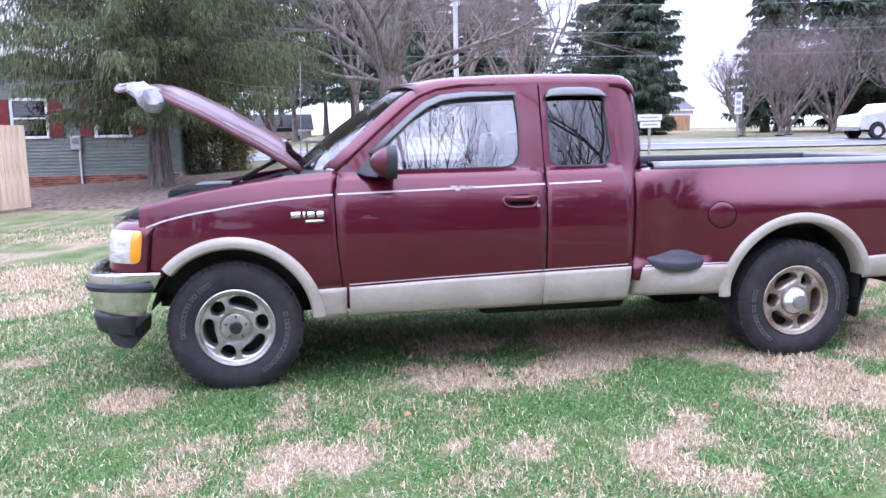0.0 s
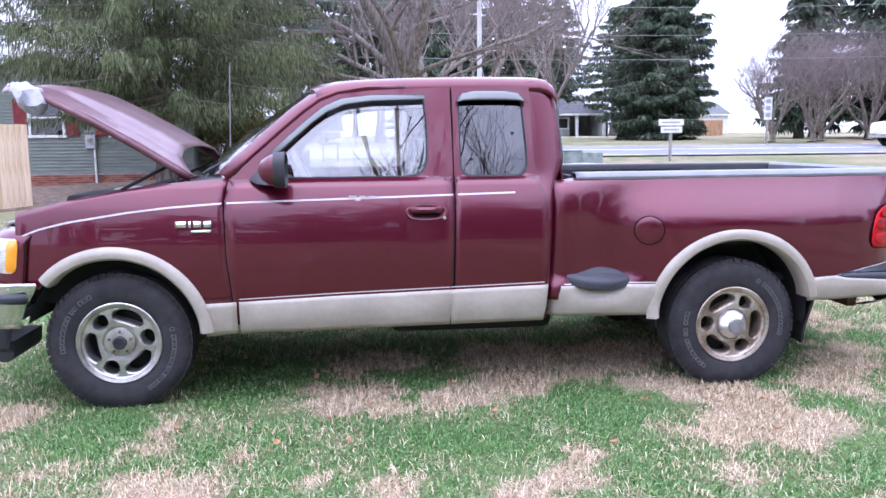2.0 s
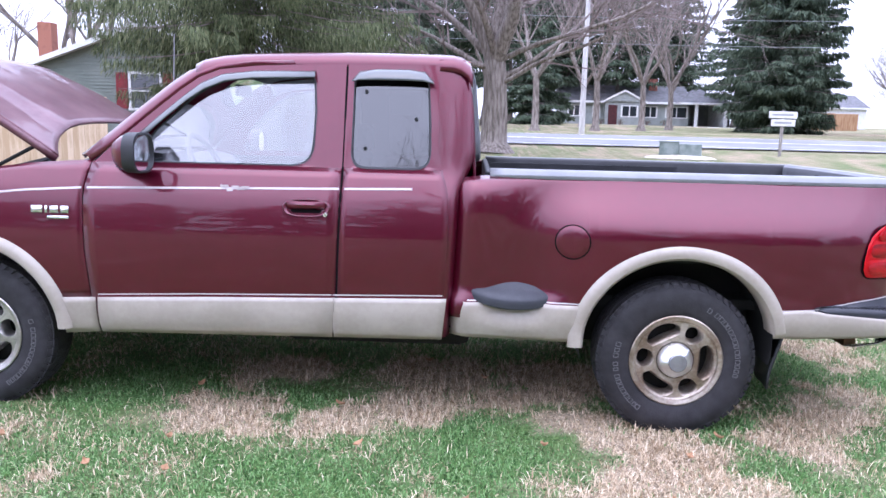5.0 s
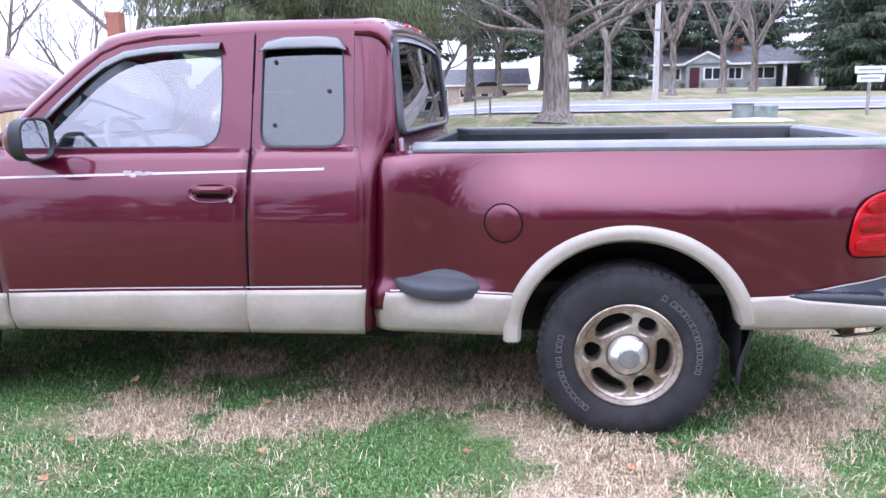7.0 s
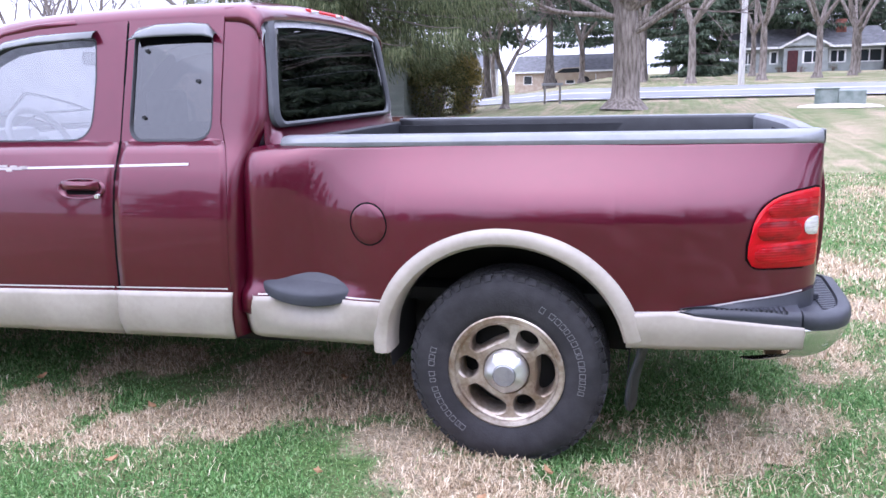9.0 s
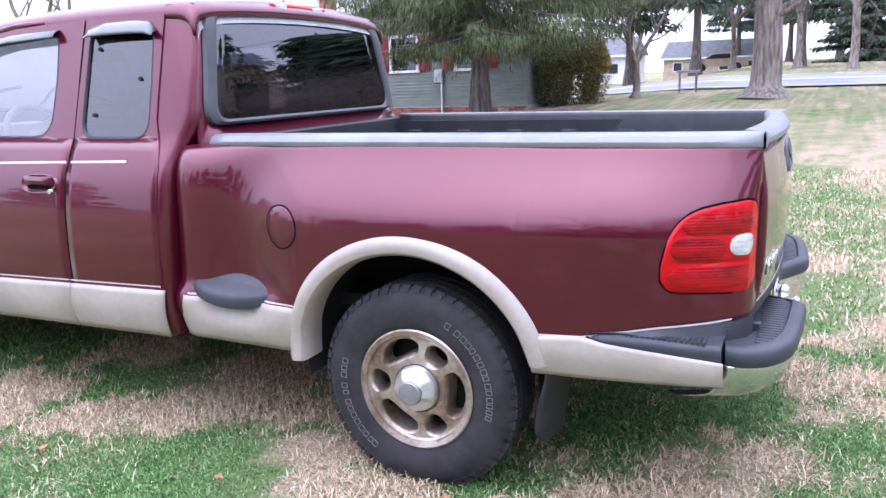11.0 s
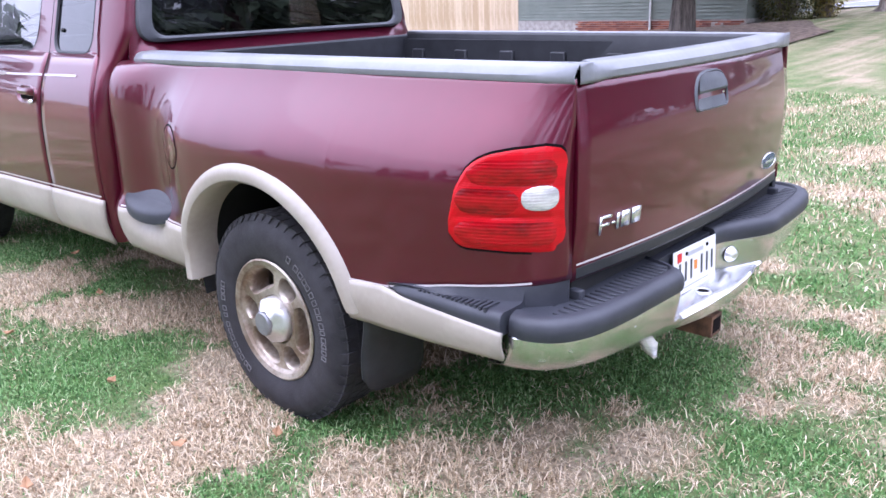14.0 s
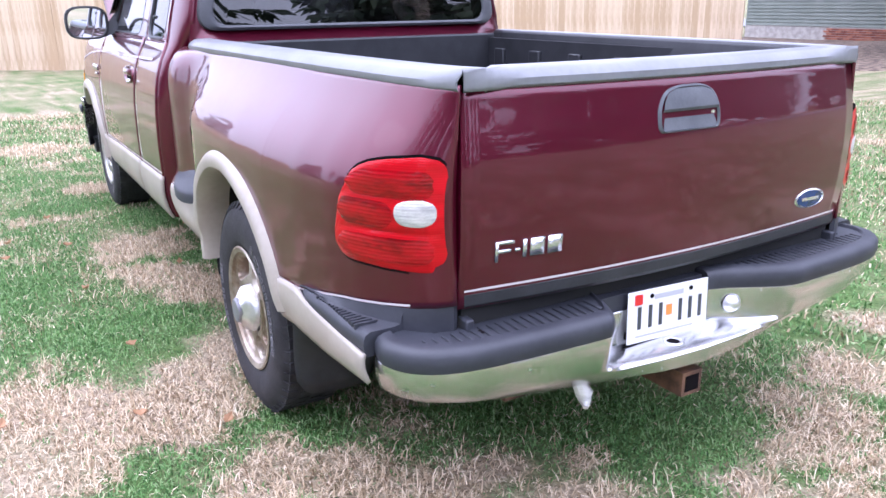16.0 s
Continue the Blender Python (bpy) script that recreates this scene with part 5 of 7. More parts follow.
for y0, y1 in ((-0.93, -0.55), (0.55, 0.93)):
    lip = rounded([(-0.70, 0.38), (-0.69, 0.31), (-0.64, 0.268), (-0.57, 0.262), (-0.545, 0.30), (-0.54, 0.38)], [0, 0.04, 0.06, 0.03, 0.02, 0])
    rows = [[(u, y, v) for u, v in lip] for y in (y0, y1)]
    bm = grid(rows, True)
    cap(bm, rows[0])
    cap(bm, rows[1][::-1])
    part("dam_lip", bm, BLACK, fb)
# wing badge as plain bars
fw = [o for o in truck.children if o.name.startswith("front_wing")][0]
for a, b, z0, z1 in ((0.345, 0.40, 0.978, 1.012), (0.412, 0.425, 0.978, 1.012), (0.437, 0.478, 0.978, 1.012), (0.49, 0.53, 0.978, 1.012), (0.425, 0.53, 0.950, 0.964)):
    solid(part("badge_bar", grid([[(x, -(cab_side(x, z) + 0.011), z) for x in np.linspace(a, b, 4)] for z in (z0, (z0 + z1) / 2, z1)]), SILVERB, fw), 0.006)
# script decal on the door stripe, as a plain mark
fdoor = [o for o in truck.children if o.name.startswith("front_door")][0]
bm = bmesh.new()
for a, b, h in ((1.27, 1.31, 0.012), (1.30, 1.33, -0.008), (1.325, 1.36, 0.010), (1.35, 1.385, 0.0), (1.375, 1.41, 0.008)):
    box(a, b, -(cab_side(a, 1.12) + 0.012), -(cab_side(a, 1.12) + 0.009), 1.113 + h, 1.122 + h, bm)
part("script_mark", bm, WHITEP, fdoor)

# ---- cab interior ----
seat_rows = lambda y0, y1, x, zt: [[(x + dx, y0 + (y1 - y0) * k / 6, z) for dx, z in ((0.0, 0.78), (0.06, 0.95), (0.14, 1.15), (0.18, 1.26), (0.22, 1.28), (0.25, 1.22), (0.16, 0.8))] for k in range(7)]
for y0, y1 in ((-0.72, -0.12), (0.12, 0.72)):
    sb = part("seat_back", grid(seat_rows(y0, y1, 1.55, 0)), SEAT, truck, "grey cloth seat back")
    bevel(part("headrest", box(1.74, 1.83, (y0 + y1) / 2 - 0.12, (y0 + y1) / 2 + 0.12, 1.27, 1.44), SEAT, sb), 0.03)
    bevel(part("seat_cushion", box(1.12, 1.66, y0, y1, 0.72, 0.88), SEAT, truck), 0.05)
bevel(part("rear_bench", box(2.05, 2.40, -0.7, 0.7, 0.7, 1.15), SEAT, truck), 0.05)
bm = grid([[(x, y, z) for x, z in ((0.42, 1.19), (0.60, 1.225), (0.76, 1.215), (0.83, 1.17), (0.84, 1.0), (0.82, 0.8))] for y in np.linspace(-0.83, 0.83, 9)])
part("dashboard", bm, DASH, truck, "grey dashboard")
bm = grid([[(x, y, z) for x, z in ((0.70, 1.22), (0.76, 1.27), (0.84, 1.26), (0.86, 1.18))] for y in np.linspace(-0.58, -0.22, 6)])
part("instrument_hood", bm, DASH, truck)
bm = bmesh.new()
path = [(0.19 * math.cos(2 * math.pi * k / 32), 0.19 * math.sin(2 * math.pi * k / 32), 0) for k in range(33)]
tube(path, 0.016, 8, bm, False)
for a in (200, 340):
    tube([(0, 0, -0.02), (0.18 * math.cos(radians(a)), 0.18 * math.sin(radians(a)), 0)], 0.014, 6, bm)
sw = part("steering_wheel", bm, DASH, truck, "grey steering wheel")
sw.matrix_local = Matrix.Translation((1.03, -0.40, 1.19)) @ Matrix.Rotation(radians(62), 4, "Y") @ Matrix.Rotation(radians(90), 4, "Z")
bevel(part("wheel_hub", box(-0.06, 0.06, -0.05, 0.05, -0.04, 0.01), DASH, sw), 0.02)
bevel(part("interior_mirror", box(1.10, 1.13, -0.13, 0.13, 1.58, 1.65), DARK, truck), 0.012)
part("head_lining", grid([[(p[0], p[1] * 0.97, p[2] - 0.03) for p in r] for r in roof_rows()]), SEAT, truck)

# ---- the lay of the land ----
def rise(x, y):
    """Height of the lawn: level round the truck, climbing gently to the road and the far yards."""
    w = smooth01(-11, 0, x)
    z = lerp(y, [(11, 0), (20, 0.2), (29, 0.5), (33, 0.62), (42, 1.05), (90, 1.85), (160, 2.8), (1500, 4.5)])
    return z * (0.12 + 0.88 * w) if y > 0 else 0.0


def straw(x, y):
    """0 where the grass is green, 1 where it has died back to straw."""
    n = 0.5 + 0.36 * noise.noise((x * 1.1 + 3.1, y * 1.1 - 7.7, 0.3)) + 0.26 * noise.noise((x * 3.3, y * 3.3, 5.1)) + 0.20 * noise.noise((x * 9, y * 9, 9.4))
    lush = 0.0
    away = math.hypot(x - 1.6, (y - 4.6) * 1.2)
    s = n - 0.20 + 0.12 * smooth01(2.5, 6, away) + 0.04 * smooth01(4.3, 6, x)
    if -4.6 < x < 6 and 2 < y < 13:
        f = noise.noise((x * 7, y * 7, 2.0)) * 0.45 + noise.noise((x * 19, y * 19, 4.0)) * 0.35
        for px, py, r in STRAW_A + STRAW_B + STRAW_C:
            d = math.hypot(x - px, y - py) / r
            if d < 2:
                s = max(s, 1.18 - 0.60 * (d + f))
        for px, py, r in GREEN:
            d = math.hypot(x - px, y - py) / r
            if d < 1.9:
                s -= 0.8 * max(0, 1.2 - d - f)
                lush = max(lush, min(1.0, 2.2 * max(0.0, 1.5 - d - f)))
    thin = (0.15 + 0.10 * smooth01(2.5, 7, away) + 0.30 * noise.noise((x * 5.3, y * 5.3, 7.7)) + 0.30 * noise.noise((x * 15, y * 15, 1.7))) * (1 - lush)
    return min(1, max(0, thin, (s - 0.46) / 0.17))


# dead patches from the truck's nose to its tail, then green ones: place and radius
STRAW_A = [(-3.9, 10.93, 0.34), (-3.41, 11.96, 0.41), (-2.89, 8.55, 0.4), (-1.91, 5.33, 0.11), (-0.99, 4.38, 0.21), (-0.57, 3.19, 0.12), (-0.15, 3.19, 0.13), (-0.04, 3.42, 0.16), (0.14, 3.31, 0.16), (0.31, 3.67, 0.07), (0.64, 4.63, 0.11), (0.69, 3.37, 0.07), (0.71, 4.31, 0.12), (0.83, 4.41, 0.21), (0.97, 4.56, 0.16), (1.01, 3.27, 0.12), (1.04, 4.25, 0.13), (1.32, 4.27, 0.12), (1.35, 4.44, 0.11), (1.47, 4.45, 0.18), (1.56, 2.96, 0.16), (1.57, 3.15, 0.11), (1.58, 4.38, 0.14), (1.69, 4.56, 0.14), (1.73, 4.75, 0.12), (1.74, 2.76, 0.13), (1.78, 3.25, 0.14), (1.81, 4.68, 0.14), (1.82, 4.5, 0.17), (1.91, 3.48, 0.1)]
STRAW_B = [(1.95, 4.73, 0.13), (1.97, 5.09, 0.12), (2.06, 4.45, 0.15), (2.26, 4.76, 0.16), (2.46, 4.87, 0.14), (2.51, 4.47, 0.11), (2.62, 3.65, 0.13), (2.65, 4.5, 0.17), (2.74, 4.56, 0.13), (2.76, 4.27, 0.14), (2.78, 3.83, 0.13), (2.86, 3.69, 0.15), (2.89, 4.19, 0.11), (2.92, 4.01, 0.13), (2.94, 4.32, 0.16), (2.97, 3.57, 0.16), (3.03, 4.16, 0.11), (3.04, 3.93, 0.18), (3.06, 4.3, 0.15), (3.18, 3.89, 0.11), (3.18, 4.14, 0.15), (3.22, 3.76, 0.2), (3.35, 3.79, 0.12), (3.48, 4.87, 0.09), (3.51, 4.39, 0.12), (3.56, 4.85, 0.08), (3.57, 4.32, 0.11), (3.62, 4.41, 0.17), (3.72, 4.51, 0.11), (3.73, 4.2, 0.13)]
STRAW_C = [(3.79, 4.58, 0.11), (3.89, 7.07, 0.12), (3.9, 4.55, 0.14), (3.98, 4.73, 0.18), (4, 4.91, 0.11), (4.05, 5.25, 0.06), (4.06, 5.2, 0.06), (4.12, 6.09, 0.1), (4.13, 6.5, 0.2), (4.14, 4.7, 0.12), (4.28, 5.03, 0.17), (4.33, 5.94, 0.14), (4.34, 5.78, 0.13), (4.34, 6.15, 0.14), (4.44, 6.53, 0.16), (4.45, 5.54, 0.09), (4.6, 6.07, 0.14), (4.63, 5.73, 0.11), (1, 5.1, 0.3), (1.9, 5.15, 0.35), (2.6, 5.15, 0.35), (3.1, 5.2, 0.25), (-3.1, 9.3, 0.5), (-2.5, 7.3, 0.4), (-5.4, 5.2, 0.6), (-3.2, 4.1, 0.35), (5.1, 8.05, 0.3), (4.9, 6.9, 0.3), (3.7, 10.5, 0.4)]
GREEN = [(2.35, 4.14, 0.22), (0.27, 4.84, 0.3), (-0.45, 3.87, 0.15), (1.5, 3.71, 0.19), (2.31, 4.27, 0.18), (2.16, 3.87, 0.16), (0.12, 4.57, 0.2), (-0.38, 4.18, 0.19), (1.27, 3.87, 0.14), (2.12, 4.3, 0.17), (2.43, 4.25, 0.14), (2, 4.07, 0.12), (1.01, 4.93, 0.13), (3.33, 4.46, 0.08), (4.14, 5.71, 0.2), (2.11, 4.17, 0.16), (2.08, 3.98, 0.15), (3.93, 5.55, 0.15), (4.19, 5.57, 0.13), (3.66, 5.13, 0.14), (4.57, 5.35, 0.14), (3.31, 4.32, 0.06), (1.25, 4.86, 0.13), (4, 5.42, 0.15), (1.25, 4.66, 0.13), (3.48, 4.51, 0.08), (4.43, 6.39, 0.11), (2.09, 4.44, 0.12), (4.03, 5.56, 0.12), (3.52, 4.88, 0.08), (4.28, 5.62, 0.08), (3.35, 4.6, 0.06), (3.33, 4.01, 0.08)]


def steps(*stops):
    """Coordinates from stop to stop, each with its own spacing."""
    r = []
    for a, b, d in stops:
        n = max(1, round((b - a) / d))
        r += [a + (b - a) * k / n for k in range(n)]
    return r + [stops[-1][1]]


def attribute_material(name):
    """Lawn: the straw share of each spot is read from the mesh, grain and relief from noise."""
    m = material(name, (0.1, 0.1, 0.05), 0.95, spec=0.1)
    nt = m.node_tree
    b = nt.nodes["Principled BSDF"]
    at = nt.nodes.new("ShaderNodeAttribute")
    at.attribute_name = "straw"
    geo = nt.nodes.new("ShaderNodeNewGeometry")
    cols = []
    for lo, hi, sc in (((0.030, 0.060, 0.016), (0.15, 0.235, 0.075), 35), ((0.13, 0.095, 0.06), (0.56, 0.46, 0.33), 45)):
        n = nt.nodes.new("ShaderNodeTexNoise")
        n.inputs["Scale"].default_value, n.inputs["Detail"].default_value, n.inputs["Roughness"].default_value = sc, 6, 0.75
        nt.links.new(geo.outputs["Position"], n.inputs[0])
        r = nt.nodes.new("ShaderNodeValToRGB")
        r.color_ramp.elements[0].position, r.color_ramp.elements[1].position = 0.32, 0.68
        r.color_ramp.elements[0].color, r.color_ramp.elements[1].color = (*lo, 1), (*hi, 1)
        nt.links.new(n.outputs[0], r.inputs[0])
        cols.append(r)
    big = nt.nodes.new("ShaderNodeTexNoise")
    big.inputs["Scale"].default_value, big.inputs["Detail"].default_value = 2.3, 7
    nt.links.new(geo.outputs["Position"], big.inputs[0])
    add = nt.nodes.new("ShaderNodeMath")
    add.operation = "MULTIPLY_ADD"
    add.inputs[1].default_value = 1.1
    sub = nt.nodes.new("ShaderNodeMath")
    sub.operation = "SUBTRACT"
    sub.inputs[1].default_value = 0.55
    nt.links.new(big.outputs[0], add.inputs[0])
    nt.links.new(at.outputs["Fac"], sub.inputs[0])
    nt.links.new(sub.outputs[0], add.inputs[2])
    add.use_clamp = True
    mix = nt.nodes.new("ShaderNodeMix")
    mix.data_type = "RGBA"
    nt.links.new(add.outputs[0], mix.inputs[0])
    nt.links.new(cols[0].outputs[0], mix.inputs[6])
    nt.links.new(cols[1].outputs[0], mix.inputs[7])
    nt.links.new(mix.outputs[2], b.inputs["Base Color"])
    bn = nt.nodes.new("ShaderNodeTexNoise")
    bn.inputs["Scale"].default_value, bn.inputs["Detail"].default_value = 55, 5
    nt.links.new(geo.outputs["Position"], bn.inputs[0])
    bp = nt.nodes.new("ShaderNodeBump")
    bp.inputs["Strength"].default_value, bp.inputs["Distance"].default_value = 0.9, 0.03
    nt.links.new(bn.outputs[0], bp.inputs["Height"])
    nt.links.new(bp.outputs[0], b.inputs["Normal"])
    return m


LAWN = attribute_material("lawn")
gx = steps((-900, -60, 70), (-60, -14, 3), (-14, -5, 0.5), (-5, 8, 0.1), (8, 16, 0.6), (16, 60, 3), (60, 900, 70))
gy = steps((-600, -40, 70), (-40, 0, 3), (0, 2, 0.4), (2, 9, 0.1), (9, 16, 0.5), (16, 60, 2), (60, 180, 6), (180, 1500, 120))
verts = [(x, y, rise(x, y) - 0.03 + 0.018 * noise.noise((x * 1.7, y * 1.7, 0))) for y in gy for x in gx]
nx = len(gx)
faces = [(j * nx + i, j * nx + i + 1, (j + 1) * nx + i + 1, (j + 1) * nx + i) for j in range(len(gy) - 1) for i in range(nx - 1)]
me = bpy.data.meshes.new("ground")
me.from_pydata(verts, [], faces)
me.materials.append(LAWN)
at = me.attributes.new("straw", "FLOAT", "POINT")
base = [straw(v[0], v[1]) for v in verts]
share = np.array([0.5 * b + 0.5 * min(1.0, b + smooth01(6, 13, math.hypot(v[0] - 1, v[1] - 5)) * max(0.0, 0.42 + 0.5 * noise.noise((v[0] * 0.3, v[1] * 0.3, 1)))) for b, v in zip(base, verts)], dtype=np.float32)
at.data.foreach_set("value", share)
me.polygons.foreach_set("use_smooth", [True] * len(faces))
ground = tagged(new("ground", me), "patchy winter lawn, green with straw-coloured dead tufts", "lawn", kind="structure")

# ---- blades of grass ----
rng = np.random.default_rng(7)


def blades(name, spots, length, width, lean, mat, label):
    """Thin bent blades: three points up each, joined into one mesh."""
    n = len(spots)
    a = rng.uniform(0, 2 * np.pi, n)
    L = length * rng.uniform(0.5, 1.35, n)
    tilt = lean * rng.uniform(0.2, 1.5, n)
    w = width * rng.uniform(0.6, 1.3, n)
    ux, uy = np.cos(a), np.sin(a)
    base = np.array(spots)
    mid = base + np.stack([ux * L * 0.5 * np.sin(tilt * 0.6), uy * L * 0.5 * np.sin(tilt * 0.6), L * 0.5 * np.cos(tilt * 0.6)], 1)
    tip = mid + np.stack([ux * L * 0.6 * np.sin(tilt * 1.4), uy * L * 0.6 * np.sin(tilt * 1.4), L * 0.6 * np.cos(tilt * 1.4)], 1)
    side = np.stack([-uy * w, ux * w, np.zeros(n)], 1)
    v = np.concatenate([base - side, base + side, mid - side * 0.8, mid + side * 0.8, tip], 0)
    i = np.arange(n)
    f = np.concatenate([np.stack([i, i + n, i + 3 * n], 1), np.stack([i, i + 3 * n, i + 2 * n], 1), np.stack([i + 2 * n, i + 3 * n, i + 4 * n], 1)], 0)
    me = bpy.data.meshes.new(name)
    me.vertices.add(len(v))
    me.vertices.foreach_set("co", v.astype(np.float32).ravel())
    me.loops.add(len(f) * 3)
    me.loops.foreach_set("vertex_index", f.astype(np.int32).ravel())
    me.polygons.add(len(f))
    me.polygons.foreach_set("loop_start", np.arange(0, len(f) * 3, 3, dtype=np.int32))
    me.update(calc_edges=True)
    me.materials.append(mat)
    return tagged(new(name, me), label, "grass", kind="stuff")


def island_material(name, stops, rough=0.8, seen_through=0.0):
    """Each blade, needle or leaf takes its own shade."""
    m = material(name, stops[0], rough, spec=0.25)
    nt = m.node_tree
    g = nt.nodes.new("ShaderNodeNewGeometry")
    r = nt.nodes.new("ShaderNodeValToRGB")
    e = r.color_ramp.elements
    e[0].color, e[1].color = (*stops[0], 1), (*stops[-1], 1)
    for k, c in enumerate(stops[1:-1]):
        n = e.new((k + 1) / (len(stops) - 1))
        n.color = (*c, 1)
    nt.links.new(g.outputs["Random Per Island"], r.inputs[0])
    nt.links.new(r.outputs[0], nt.nodes["Principled BSDF"].inputs["Base Color"])
    if seen_through:
        tl = nt.nodes.new("ShaderNodeBsdfTranslucent")
        nt.links.new(r.outputs[0], tl.inputs[0])
        mx = nt.nodes.new("ShaderNodeMixShader")
        mx.inputs[0].default_value = seen_through
        o = nt.nodes["Material Output"]
        nt.links.new(nt.nodes["Principled BSDF"].outputs[0], mx.inputs[1])
        nt.links.new(tl.outputs[0], mx.inputs[2])
        nt.links.new(mx.outputs[0], o.inputs[0])
    return m


GREEN_BLADE = island_material("green_grass", [(0.035, 0.082, 0.024), (0.085, 0.190, 0.052), (0.145, 0.285, 0.084), (0.215, 0.365, 0.13), (0.35, 0.45, 0.23)], 0.7, 0.3)
STRAW_BLADE = island_material("straw_grass", [(0.20, 0.135, 0.075), (0.48, 0.37, 0.235), (0.68, 0.55, 0.385), (0.84, 0.73, 0.56)], 0.8, 0.2)
sxs, sys_ = np.arange(-6, 9.01, 0.06), np.arange(1.0, 14.01, 0.06)
table = np.array([[straw(x, y) for x in sxs] for y in sys_])


def scatter(n, x0, x1, y0, y1, green):
    pts = np.stack([rng.uniform(x0, x1, n), rng.uniform(y0, y1, n)], 1)
    i = np.clip(((pts[:, 0] + 6) / 0.06).astype(int), 0, len(sxs) - 1)
    j = np.clip(((pts[:, 1] - 1) / 0.06).astype(int), 0, len(sys_) - 1)
    s = table[j, i]
    pick = rng.uniform(0, 1, n)
    keep = (pick < (1 - s) * 0.94 + 0.04) if green else (pick < s * 0.95 + 0.02)
    p = pts[keep]
    if not green:
        # dead grass gathers in tufts
        near_tuft = np.round(p / 0.07 + rng.uniform(-0.25, 0.25, p.shape)) * 0.07 + 0.025 * np.sin(p[:, ::-1] * 61.0)
        pull = rng.uniform(0.0, 0.85, len(p))[:, None]
        p = p + (near_tuft - p) * pull
    z = np.array([rise(a, b) for a, b in p]) - 0.028
    return np.concatenate([p, z[:, None]], 1)


near = (-2.2, 6.2, 2.6, 6.6)
blades("green_grass", scatter(430000, *near, True), 0.023, 0.0025, 1.45, GREEN_BLADE, "short green lawn grass blades")
blades("straw_grass", scatter(430000, *near, False), 0.044, 0.0021, 2.0, STRAW_BLADE, "dry straw-coloured grass tufts")
for reg, k in (((-6, -2.2, 2.6, 10), 0.5), ((-2.2, 8, 6.6, 12), 0.45), ((6.2, 8.5, 3, 6.6), 0.5), ((-6, 8, 12, 14), 0.3)):
    n = int((reg[1] - reg[0]) * (reg[3] - reg[2]) * 3600 * k)
    blades("green_grass", scatter(n, *reg, True), 0.034, 0.0050, 1.3, GREEN_BLADE, "short green lawn grass blades")
    blades("straw_grass", scatter(n, *reg, False), 0.05, 0.0045, 1.15, STRAW_BLADE, "dry straw-coloured grass tufts")
# fallen leaves
LEAF = island_material("dead_leaf", [(0.16, 0.07, 0.035), (0.35, 0.19, 0.10), (0.5, 0.36, 0.22)], 0.7)
leaf_spots = ((0.86, 3.72), (1.45, 4.55), (0.65, 4.78), (2.2, 5.05), (3.25, 4.72), (2.46, 4.12), (1.87, 5.35), (0.75, 4.05), (2.94, 3.62), (3.1, 4.05), (3.3, 4.3), (1.62, 4.05), (0.0, 4.0), (2.1, 3.55))
bm0 = grid([[(0.017 * u * (1 - abs(v) ** 1.6) * (1 + 0.25 * math.sin(7 * v)), 0.026 * v, 0.012 * v * v + 0.010 * u * u) for u in (-1, 0, 1)] for v in np.linspace(-0.98, 0.98, 9)])
leaf0 = solid(tagged(part("fallen_leaf", bm0, LEAF), "curled brown dead leaf lying on the grass", "leaf", "fallen leaves"), 0.001)
leaf0.matrix_world = pose(0.52, 3.75, 0.012, 12, -18, 40)
for k, (x, y) in enumerate(leaf_spots):
    copy_thing(leaf0, pose(x - 0.0, y, 0.012, 15 * math.sin(k * 2.1), 20 * math.cos(k * 1.3), k * 77))

# ---- leaf litter below the spruce and along the house ----
MULCH = vary(material("brown_leaf_litter", (0.2, 0.14, 0.1), 0.95), [(0.055, 0.036, 0.024), (0.13, 0.092, 0.066), (0.23, 0.17, 0.125)], 7, 7, bump=0.8)
rows = []
for k in range(41):
    x = -13.6 + 12.8 * k / 40
    y0 = 17.2 + 0.5 * noise.noise((x * 0.9, 0, 3)) + 0.25 * noise.noise((x * 3.1, 0, 8)) + 3.2 * smooth01(-3.4, -0.9, x)
    y1 = 27.88 if x < -4.6 else max(y0 + 0.2, 28.6 + 0.5 * noise.noise((x, 2, 1)) - 4.5 * smooth01(-3.2, -0.9, x))
    rows.append([(x, y0 + (y1 - y0) * q, rise(x, y0 + (y1 - y0) * q) + 0.004 - 0.05 * (1 if q in (0.0, 1.0) else 0) + 0.012 * noise.noise((x * 4, q * 12, 5))) for q in np.linspace(0, 1, 25)])
tagged(part("mulch_bed", grid(rows), MULCH), "brown leaf litter under the spruce beside the house", kind="structure")

# ---- road ----
ROAD = vary(material("worn_asphalt", (0.3, 0.3, 0.31), 0.85), [(0.17, 0.17, 0.175), (0.24, 0.24, 0.245)], 0.6, 6, rough=(0.75, 0.95), bump=0.2)
LINE = vary(material("road_line", (0.75, 0.75, 0.73), 0.7), [(0.6, 0.6, 0.58), (0.8, 0.8, 0.78)], 2)


def band(name, offs, z0, mat, label, kind="structure", parent=None):
    xs = steps((-220, -40, 12), (-40, 60, 4), (60, 260, 12))
    bm = grid([[(x, road_y(x) + o, rise(x, road_y(x) + o) + z0) for o in offs] for x in xs])
    ob = part(name, bm, mat, parent)
    return tagged(ob, label, kind=kind) if not parent else ob


def road_y(x):
    return 34.5 - 0.0 * x + 0.0035 * max(0, -x) ** 1.6


road = band("road", (0, 2, 4, 6, 8.5), 0.035, ROAD, "pale worn two-lane asphalt road")
for o in (0.45, 4.15, 4.4, 7.9):
    band("edge_line", (o, o + 0.14), 0.043, LINE, "", parent=road)

